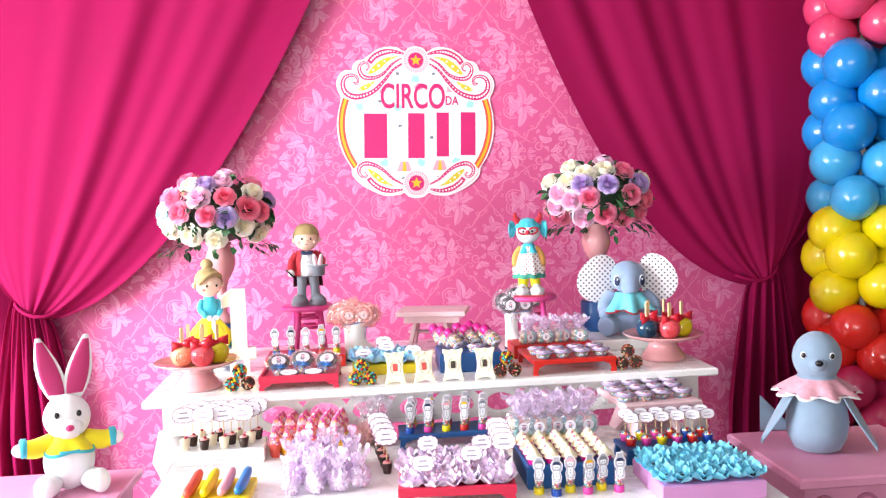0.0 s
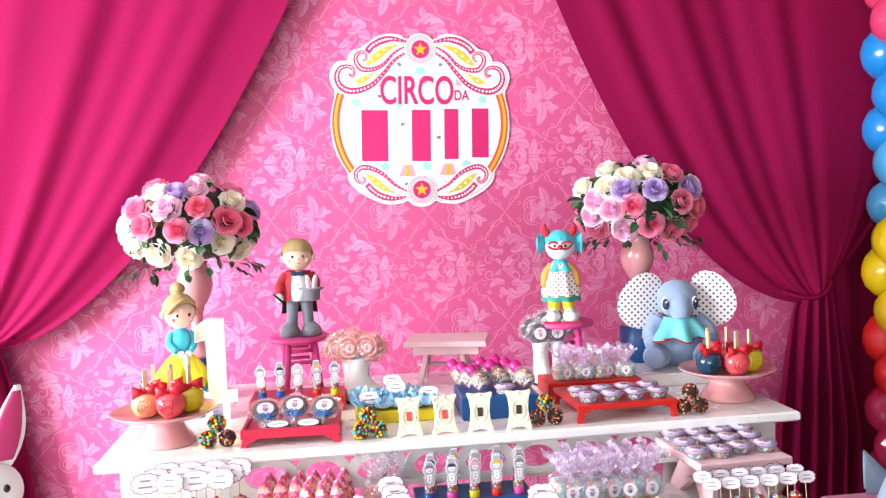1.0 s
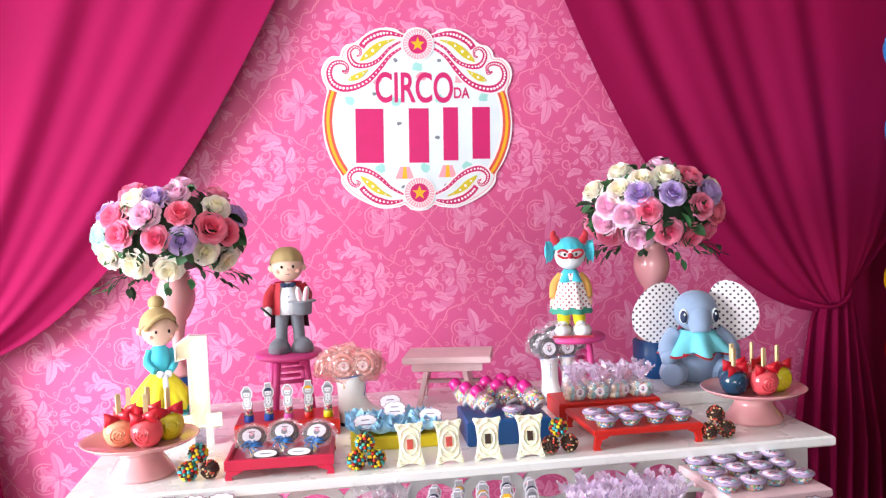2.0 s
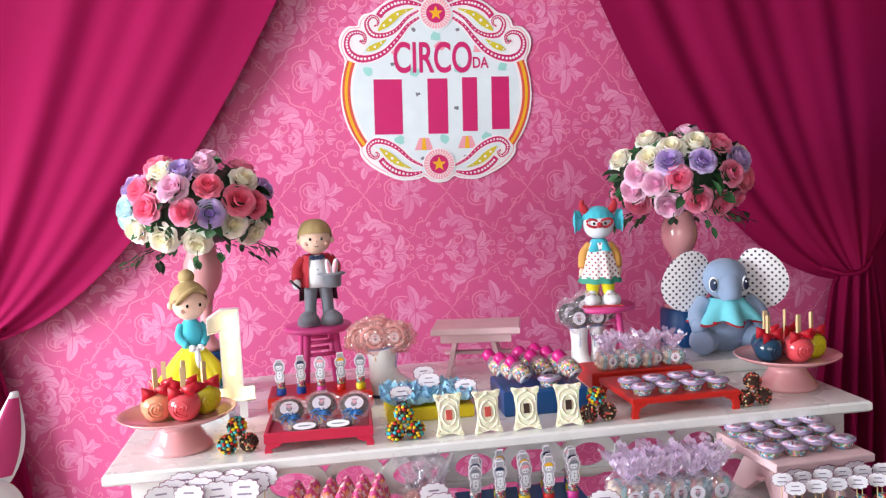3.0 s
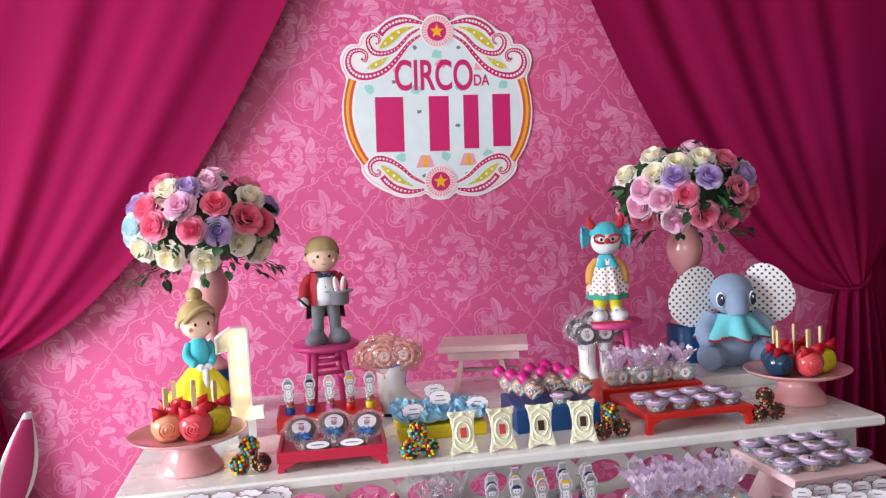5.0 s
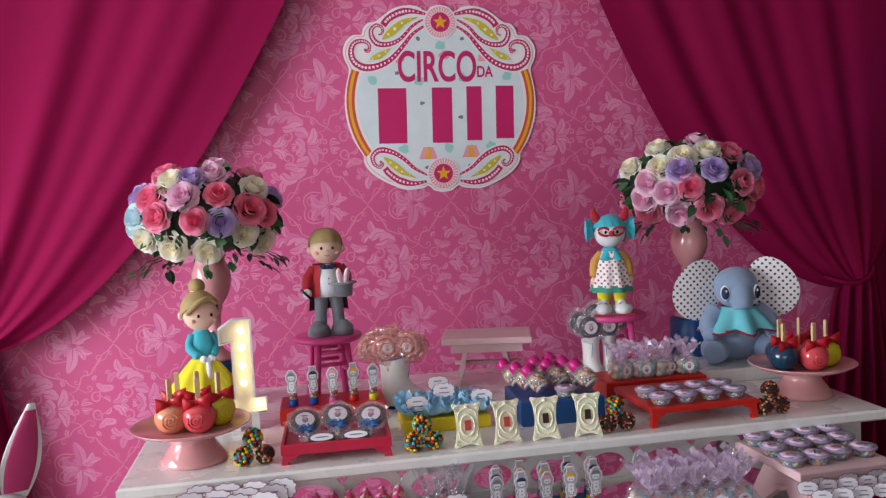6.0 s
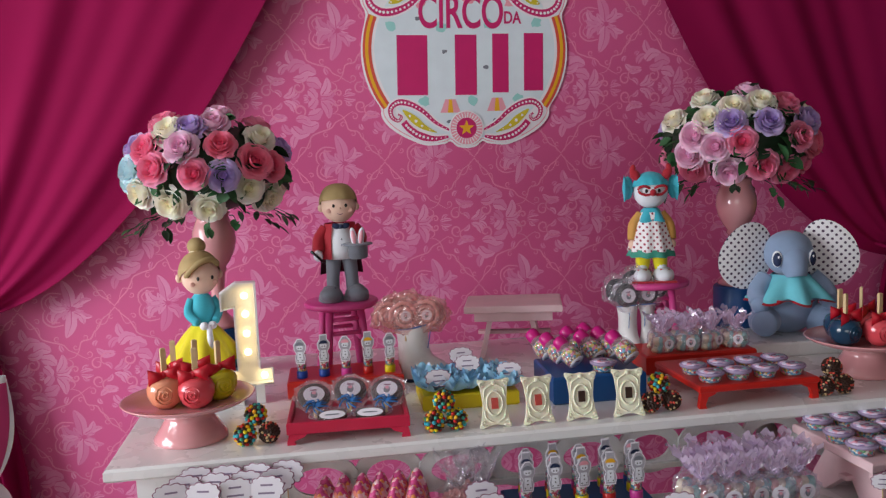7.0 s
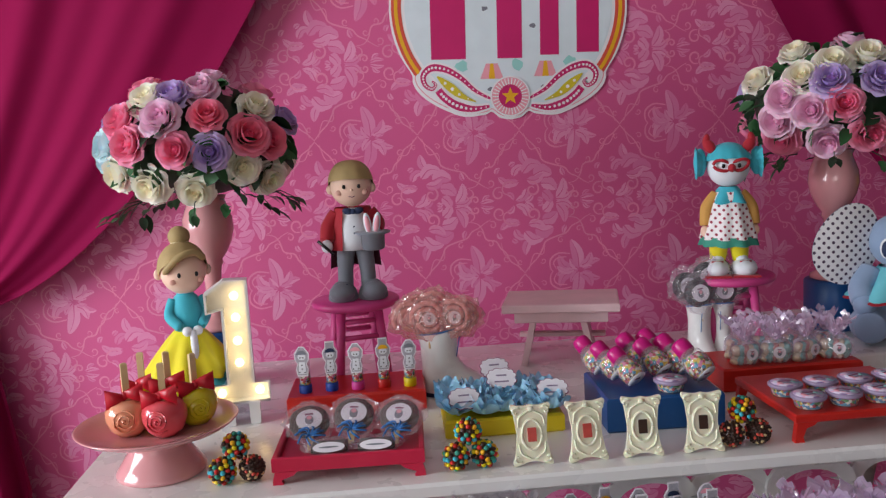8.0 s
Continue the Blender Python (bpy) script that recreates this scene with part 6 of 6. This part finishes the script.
# bags of marshmallows
def marshmallow_bag(m, group, tall=1.0):
    t = thing("sweet_bag", "lilac-tinted cellophane bag of pastel marshmallows with a round label", "candy bag", m, group)
    rnd = random.Random(31)
    pieces = []
    for i, c in enumerate((M_CREAM, M_SIGNAQUA, M_SWEETPINK, M_CREAM, M_SIGNAQUA)):
        x = -0.020 + 0.010 * i
        part("marshmallow", [(pipe(spline([(x - 0.006, -0.004 * (i % 2), 0.006), (x + 0.004, 0.006, 0.018), (x - 0.002, -0.002, 0.036)], 4), 0.0082, 9), c)], t)
    part("bag", [(at(crumpled(0.032, 0.029, 0.021, 17), z=0.026), M_BAGFILM)], t)
    tuft = []
    for j in range(15):
        a = j * 2.399
        w = rnd.uniform(0.022, 0.044) * tall

        def flare(u, v, a=a, w=w):
            e = u - 0.5
            return ((0.003 + w * 1.0 * v) * math.cos(a + e * 0.5) + 0.004 * math.sin(14 * v + j), (0.003 + w * 0.6 * v) * math.sin(a + e * 0.7), 0.050 + w * v * (1.25 - 0.3 * abs(e)) + 0.003 * math.cos(9 * u + 7 * v))
        tuft.append((grid(flare, 4, 5, False, False), M_LILACFILM))
    part("gathered_top", tuft, t, "lilac cellophane tuft")["kind"] = "stuff"
    loops = []
    for s in (-1, 1):
        loops.append((pipe(spline([(0, -0.004, 0.050), (s * 0.012, -0.008, 0.072), (s * 0.006, -0.006, 0.086), (0, -0.004, 0.056)], 5), 0.0011, 5), M_TISSUELILAC))
    part("ribbon", loops, t)
    part("tag", [(moved(q, pose(0.004, -0.021, 0.026)), c) for q, c in round_tag_pieces(0.012)], t)
    return t


bag = marshmallow_bag(pose(0.815, 2.875, TOP + 0.048, 0, 0, 5), "sweet bags on the scarlet box")
rnd = random.Random(8)
for i in range(1, 4):
    copy_thing(bag, pose(0.815 + i * 0.062, 2.875, TOP + 0.048, 0, 0, rnd.uniform(-25, 25)))
for i in range(4):
    copy_thing(bag, pose(0.822 + i * 0.061, 2.928, TOP + 0.048, 0, 0, rnd.uniform(-40, 40)))


# ivory chocolate picture frames, each with a letter shown as a bar
def ivory_frame(m, ink):
    t = thing("chocolate_plaque", "ivory chocolate plaque with a scrolled border and small mark", "chocolate", m, "ivory chocolate frames in a row")
    half = [(0.0, 0.052), (0.010, 0.050), (0.022, 0.051), (0.033, 0.053), (0.035, 0.046), (0.030, 0.036), (0.028, 0.020), (0.026, 0.0), (0.028, -0.020), (0.031, -0.036), (0.035, -0.047), (0.033, -0.053), (0.022, -0.051), (0.010, -0.047), (0.0, -0.046)]
    r = spline(half, 3)
    out = r + [(-x, z) for x, z in reversed(r[1:-1])]
    slab = part("slab", [(plate(out, 0.008), M_IVORY)], t)
    oval = [(0.0175 * math.cos(a), 0.0255 * math.sin(a)) for a in [i * math.pi / 14 for i in range(29)]]
    part("oval_rim", [(pipe([(x, -0.0005, z) for x, z in oval], 0.0026, 7), M_IVORY)], slab)
    orn = []
    for sx in (-1, 1):
        for sz in (-1, 1):
            orn.append((pipe([(sx * (0.026 - 0.0009 * k * math.cos(0.5 * k)), -0.0006, sz * (0.040 - 0.0008 * k * math.sin(0.5 * k))) for k in range(12)], 0.0021, 6), M_IVORY))
            orn.append((pipe(spline([(sx * 0.004, -0.0006, sz * 0.041), (sx * 0.012, -0.0006, sz * 0.037), (sx * 0.021, -0.0006, sz * 0.030), (sx * 0.0235, -0.0006, sz * 0.014)], 4), 0.0017, 6), M_IVORY))
    orn.append((at(ball(0.006, 0.003, 0.005, 10, 6), 0, -0.001, 0.044), M_IVORY))
    for o in orn:
        part("ornament", [o], slab)
    part("bar", [(at(block(0.015, 0.003, 0.024, 0.0006), 0, -0.0018, -0.012), ink)], slab)
    return t


M_REDSUGAR = mat("red_sugar_letter", "D8544A", 0.5, 0.15, 80, 400, 0.2)
for x, ink, tilt, rz in ((0.331, M_REDSUGAR, -10, 2), (0.422, M_REDSUGAR, -11, 4), (0.514, M_CHOC, -9, -2), (0.615, M_CHOC, -10, -3)):
    ivory_frame(pose(x, 2.568, TOP + 0.0500, tilt, 0, rz) @ Matrix.Scale(0.94, 4), ink)


# chocolate truffles in little piles
def truffle(m, beads):
    t = thing("truffle", "round chocolate truffle rolled in coloured sugar beads" if beads else "round chocolate truffle rolled in crunchy sprinkles", "truffle", m, "truffles in piles of three")
    part("chocolate", [(ball(0.0190, seg=16, rings=12), M_CHOC)], t)
    rnd = random.Random(12 if beads else 13)
    coat = []
    n = 64 if beads else 120
    cols = [CAPS["yellow"], CAPS["red"], M_TEAL, M_GREENTRIM, M_SIGNGOLD, M_CHOC, M_CHOC] if beads else [M_CHOC, M_CHOC, M_CHOC, M_STICK, M_SIGNORANGE]
    for i in range(n):
        z = 1 - 2 * (i + 0.5) / n
        a = i * 2.39996
        q = math.sqrt(1 - z * z)
        r = 0.0198
        k = 0.0046 if beads else 0.0025
        coat.append((at(ball(k, k, k * (0.75 if beads else 1.4), 7, 5), r * q * math.cos(a), r * q * math.sin(a), r * z, rnd.uniform(0, 180), rnd.uniform(0, 180), 0), rnd.choice(cols)))
    c = part("bead_coating" if beads else "sprinkle_coating", coat, t)
    c["kind"] = "stuff"
    return t


tr = {}
for cx, cy, kinds in ((-0.150, 2.588, (1, 0, 1)), (0.229, 2.575, (1, 1, 1)), (0.690, 2.583, (0, 0, 1)), (1.092, 2.598, (0, 0, 0))):
    for (dx, dy, dz), k in zip(((-0.0235, -0.004, 0.0215), (0.0235, 0.0, 0.0215), (-0.001, 0.006, 0.0590)), kinds):
        m = pose(cx + dx, cy + dy, TOP + dz, 40 * dx / 0.02, 30, 100 * cx)
        tr[k] = copy_thing(tr[k], m) if k in tr else truffle(m, bool(k))


# tissue-wrapped sweets
def tissue_sweet(name, m_, label, m, group):
    """A sweet inside an open ruffle of tissue."""
    rnd = random.Random(len(name))
    t = thing("tissue_sweet", label, "wrapped sweet", m, group)

    def ruffle(u, v):
        a = 2 * math.pi * u
        r = 0.006 + 0.026 * v
        return (r * math.cos(a) * (1 + 0.14 * v * math.sin(4 * a)), r * math.sin(a) * (1 + 0.14 * v * math.cos(5 * a)), 0.002 + 0.020 * v ** 1.4 + 0.006 * v * math.sin(6 * a + 1) + 0.002 * v * math.sin(11 * a))
    def ruffle2(u, v):
        a = 2 * math.pi * u
        r = 0.004 + 0.019 * v
        return (r * math.cos(a) * (1 + 0.16 * v * math.sin(3 * a + 1)), r * math.sin(a) * (1 + 0.16 * v * math.cos(5 * a)), 0.006 + 0.024 * v ** 1.2 + 0.006 * v * math.sin(6 * a))
    part("tissue", [(grid(ruffle, 40, 6, True), m_), (grid(ruffle2, 34, 5, True), m_)], t)
    part("sweet", [(at(ball(0.010, 0.010, 0.008, 10, 8), z=0.012), M_CHOC if name == "turq" else M_CREAM)], t)
    return t


sw = None
rnd = random.Random(17)
for i in range(5):
    for j in range(4):
        m = pose(0.218 + i * 0.042 + rnd.uniform(-0.005, 0.005), 2.722 + j * 0.036 + rnd.uniform(-0.005, 0.005), TOP + 0.034 + rnd.uniform(0, 0.006), rnd.uniform(-14, 14), rnd.uniform(-14, 14), rnd.uniform(0, 360))
        sw = copy_thing(sw, m) if sw else tissue_sweet("blue", M_TISSUEBLUE, "sweet in pale blue ruffled tissue on the yellow tray", m, "blue tissue sweets")
for x, y, z, r in ((0.234, 2.718, 0.070, 4), (0.312, 2.800, 0.078, -4), (0.304, 2.840, 0.088, 6), (0.398, 2.742, 0.069, -8)):
    o = new("label_card", CLOUD)
    o.matrix_basis = pose(x, y, TOP + z, -38, 0, r)
    tagged(o, "scalloped white label card with a plum edge, among blue tissue", "label", "label cards")


# ---- the low table ----
def cup(m, dark):
    t = thing("chocolate_cup", ("dark" if dark else "ivory") + " chocolate cup filled with cream", "sweet", m, "chocolate cups with label cards")
    part("cup", [(lathe([(0.010, 0), (0.011, 0.001), (0.0155, 0.030), (0.0145, 0.030), (0.012, 0.026)], 18), M_CHOC if dark else M_CREAM)], t)
    part("filling", [(at(ball(0.013, 0.013, 0.007, 12, 8), z=0.028), M_SWEETPINK if dark else M_CREAM)], t)
    part("topping", [(at(ball(0.005, 0.005, 0.004, 8, 6), 0.003, -0.002, 0.035), M_FELTRED)], t)
    stick = part("stick", [(pipe([(0, 0, 0.02), (0, 0.004, 0.100)], 0.0013, 5), M_STICK)], t)
    part("label_card", CLOUD, stick, "scalloped white card on a stick", pose(0, 0.0, 0.101, -24, 0, 0) @ Matrix.Scale(1.12, 4))
    return t


solid("white_riser", [(span(-0.318, -0.062, 2.385, 2.515, LOW, LOW + 0.042, 0.004), M_WHITE)], "low white riser box under the chocolate cups", "riser")
cups = {}
rnd = random.Random(2)
for j in range(3):
    for i in range(4):
        k = (i + j) % 2
        m = pose(-0.290 + i * 0.056 + j * 0.016, 2.412 + j * 0.038 + rnd.uniform(-0.004, 0.004), LOW + 0.042, 0, 0, rnd.uniform(-14, 10))
        cups[k] = copy_thing(cups[k], m) if k in cups else cup(m, bool(k))


def candy_cone(m):
    t = thing("candy_cone", "small cone cup heaped with pink sprinkles", "sweet", m, "sprinkled cone cups")
    part("cup", [(lathe([(0.009, 0), (0.010, 0.001), (0.014, 0.028), (0.013, 0.029)], 14), rnd.choice((M_SIGNGOLD, M_MAGENTACAP, M_SIGNORANGE)))], t)
    part("pink_topping", [(at(lathe([(0.0125, 0), (0.013, 0.006), (0.010, 0.020), (0.005, 0.032), (0.001, 0.036)], 12), z=0.027), M_SPRINKLE)], t)
    return t


M_SPRINKLE = candy_mix("pink_sprinkles", 260, ("E0568C", "F08A78", "F4B8C4", "D8488C", "F2A25A", "F6DCE0", "C23A70"))
con = []
for j in range(3):
    for i in range(6):
        m = pose(-0.035 + i * 0.036 + 0.008 * j, 2.435 + j * 0.045, LOW, 0, 0, rnd.uniform(0, 90)) @ Matrix.Scale(1.35, 4)
        con.append(copy_thing(con[(i + 2 * j) % 3], m) if len(con) > 2 else candy_cone(m))


def tall_bag(m, film_, fill, label, group):
    t = thing("sweet_bag", label, "candy bag", m, group)
    part("candy_filling", [(at(crumpled(0.026, 0.026, 0.018, 5), z=0.028), fill)], t)
    part("bag", [(at(crumpled(0.032, 0.034, 0.024, 6), z=0.035), film_)], t)
    tuft = []
    for j in range(16):
        a = j * 2.399
        w = 0.034 + 0.012 * math.sin(j * 5.1)

        def flare(u, v, a=a, w=w, j=j):
            e = u - 0.5
            return ((0.004 + w * 0.7 * v) * math.cos(a + e * 0.8) + 0.004 * math.sin(11 * v + j), (0.004 + w * 0.6 * v) * math.sin(a + e * 0.8), 0.062 + w * v * 1.3 + 0.004 * math.cos(9 * u + 7 * v))
        tuft.append((grid(flare, 4, 6, False, False), film_))
    part("gathered_top", tuft, t)["kind"] = "stuff"
    return t


coral_bag = tall_bag(pose(0.235, 2.50, LOW) @ Matrix.Scale(1.3, 4), M_FILM, M_SWEETPINK, "clear cellophane bag of coral pink sweets", "coral sweet bags")
copy_thing(coral_bag, pose(0.285, 2.485, LOW, 0, 0, 70))
copy_thing(coral_bag, pose(0.262, 2.535, LOW, 0, 0, 130))
lil = tall_bag(pose(0.03, 2.24, LOW, 0, 0, 20) @ Matrix.Scale(0.9, 4), M_LILACFILM, M_TISSUELILAC, "lilac cellophane bag with a gathered top", "lilac sweet bags")
for i, (x, y) in enumerate(((0.085, 2.23), (0.14, 2.25), (0.195, 2.23), (0.06, 2.295), (0.12, 2.305), (0.18, 2.30), (0.05, 2.165), (0.11, 2.16), (0.17, 2.165), (0.04, 2.10), (0.10, 2.095), (0.16, 2.10), (0.215, 2.12))):
    copy_thing(lil, pose(x, y, LOW, 0, 0, 47 * i))
riser(0.672, 0.905, 2.355, 2.465, 0.030, LOW, M_YELLOW, "yellow painted tray of lilac sweet bags")
for i in range(5):
    for j in range(2):
        copy_thing(bag, pose(0.692 + i * 0.048, 2.382 + j * 0.052, LOW + 0.030, 0, 0, rnd.uniform(-30, 30)) @ Matrix.Scale(1.32, 4))

footed_tray(0.285, 0.125, 0.044, pose(0.475, 2.485, LOW, 0, 0, 0), M_BLUE, "blue footed tray of candy tubes", False)
order = ("blue", "pink", "yellow", "red", "pink", "yellow")
for j in range(3):
    for i in range(5):
        candy_tube(order[(i + j) % 6], (i + j) % 4, pose(0.365 + i * 0.055 + 0.006 * j, 2.448 + j * 0.036, LOW + 0.044, 0, 0, rnd.uniform(-10, 8)))

footed_tray(0.29, 0.27, 0.034, pose(0.462, 2.085, LOW, 0, 0, -4), M_CRIMSON, "crimson footed tray of lilac tissue sweets", True)
sl = None
for j in range(6):
    for i in range(6):
        m = pose(0.345 + i * 0.047 + rnd.uniform(-0.005, 0.005), 1.975 + j * 0.044 + rnd.uniform(-0.005, 0.005), LOW + 0.036, rnd.uniform(-12, 12), rnd.uniform(-12, 12), rnd.uniform(0, 360))
        sl = copy_thing(sl, m) if sl else tissue_sweet("lilac", M_TISSUELILAC, "sweet in lilac ruffled tissue on the crimson tray", m, "lilac tissue sweets")


def card_cup(m):
    """A chocolate cup whose label card hides most of it."""
    return copy_thing(cups[1], m)


for k in range(4):
    card_cup(pose(0.270 + 0.006 * k, 2.40 - 0.060 * k, LOW, 0, 0, 4))
    card_cup(pose(0.602 - 0.002 * k, 2.27 - 0.052 * k, LOW, 0, 0, -6))

riser(0.638, 0.872, 2.015, 2.225, 0.062, LOW, M_BLUE, "blue painted box of iced cupcakes")


def cupcake(m):
    t = thing("cupcake", "mini cupcake with cream icing in a magenta case", "cupcake", m, "cupcakes on the blue box")
    n = 20
    case = [((0.015 + 0.004 * h) * (1 + 0.05 * (i % 2)) * math.cos(2 * math.pi * i / n), (0.015 + 0.004 * h) * (1 + 0.05 * (i % 2)) * math.sin(2 * math.pi * i / n), 0.016 * h) for h in (0, 1) for i in range(n)]
    part("case", [((case, [(i, (i + 1) % n, n + (i + 1) % n, n + i) for i in range(n)] + [tuple(range(n - 1, -1, -1)), tuple(range(n, 2 * n))], False), M_MAGENTACAP)], t)
    def icing(u, v):
        a = 2 * math.pi * u
        r = 0.0215 * (1 - v) ** 0.75 * (1 + 0.09 * math.sin(6 * a + 8 * v)) + 0.0005
        return (r * math.cos(a), r * math.sin(a), 0.014 + 0.024 * v)
    part("icing", [(grid(icing, 30, 9, True), M_CREAM)], t)
    part("bead", [(at(ball(0.003, seg=8, rings=6), 0.006, -0.008, 0.030), CAPS["pink"])], t)
    return t


cc = None
for j in range(5):
    for i in range(5):
        m = pose(0.662 + i * 0.046, 2.038 + j * 0.041, LOW + 0.062, 0, 0, rnd.uniform(0, 360))
        cc = copy_thing(cc, m) if cc else cupcake(m)
for i, k in enumerate(("yellow", "blue", "yellow", "pink", "yellow", "pink")):
    candy_tube(k, i % 4, pose(0.662 + i * 0.040, 1.988 - 0.02 * (i % 2), LOW, 0, 0, rnd.uniform(-12, 8)))

footed_tray(0.27, 0.115, 0.044, pose(1.075, 2.215, LOW, 0, 0, 2), M_BLUE, "blue footed tray of small cups with label cards", False)


def mini_cup(k, m):
    t = thing("sweet_cup", "tiny %s cup of sweets with an oval label card" % k, "sweet", m, "small cups with label cards")
    part("cup", [(lathe([(0.011, 0), (0.012, 0.001), (0.016, 0.020), (0.015, 0.021)], 16), CAPS[k])], t)
    part("candy_filling", [(at(ball(0.0145, 0.0145, 0.010, 12, 8), z=0.019), M_CANDY)], t)
    stick = part("stick", [(pipe([(0, 0, 0.02), (0, 0.004, 0.07)], 0.0012, 5), M_STICK)], t)
    part("label_card", CLOUD_SMALL, stick, "scalloped white card on a stick", pose(0, 0, 0.078, -12, 0, -8))
    return t


mini = {}
for j in range(2):
    for i in range(6):
        k = ("red", "pink", "yellow", "pink", "red", "blue")[(i + j) % 6]
        m = pose(0.965 + i * 0.044, 2.190 + j * 0.050, LOW + 0.044, 0, 0, rnd.uniform(-15, 10))
        mini[k] = copy_thing(mini[k], m) if k in mini else mini_cup(k, m)

solid("sweet_box", [(span(0.935, 1.192, 1.855, 2.085, LOW, LOW + 0.045, 0.004), M_LILACBOX)], "lilac card box under turquoise tissue sweets", "box")
st = None
for j in range(5):
    for i in range(6):
        m = pose(0.955 + i * 0.043 + rnd.uniform(-0.005, 0.005), 1.880 + j * 0.044 + rnd.uniform(-0.005, 0.005), LOW + 0.045, rnd.uniform(-14, 14), rnd.uniform(-14, 14), rnd.uniform(0, 360))
        st = copy_thing(st, m) if st else tissue_sweet("turq", M_TISSUETURQ, "sweet in turquoise ruffled tissue on the lilac box", m, "turquoise tissue sweets")

solid("yellow_card", [(span(-0.235, -0.06, 2.03, 2.20, LOW, LOW + 0.02, 0.002), M_YELLOW)], "yellow card tray of wrapped candy sticks", "tray")


def candy_stick(m, m_):
    t = thing("candy_stick", "wrapped candy stick in bright foil", "wrapped sweet", m, "candy sticks on the yellow tray")
    part("sweet", [(pipe(spline([(0, -0.045, 0.009), (0, 0, 0.012), (0, 0.045, 0.022)], 4), [0.007, 0.009, 0.010, 0.010, 0.010, 0.010, 0.010, 0.009, 0.007], 10), m_)], t)
    part("twist", [(pipe([(0, 0.043, 0.022), (0, 0.062, 0.034)], [0.003, 0.012], 10), M_FILM)], t)
    return t


for i, q in enumerate((M_SIGNORANGE, M_YELLOW, M_SIGNROSE, M_RIBBON)):
    candy_stick(pose(-0.21 + i * 0.042, 2.115, LOW + 0.02, 0, 0, -6) @ Matrix.Scale(1.35, 4), q)

for x, y in ((0.40, 2.19), (0.545, 2.17), (0.505, 2.08), (0.375, 2.02)):
    o = new("label_card", CLOUD)
    o.matrix_basis = pose(x, y, LOW + 0.085, -22, 0, -3)
    tagged(o, "scalloped white label card with a plum edge, among lilac tissue", "label", "label cards")
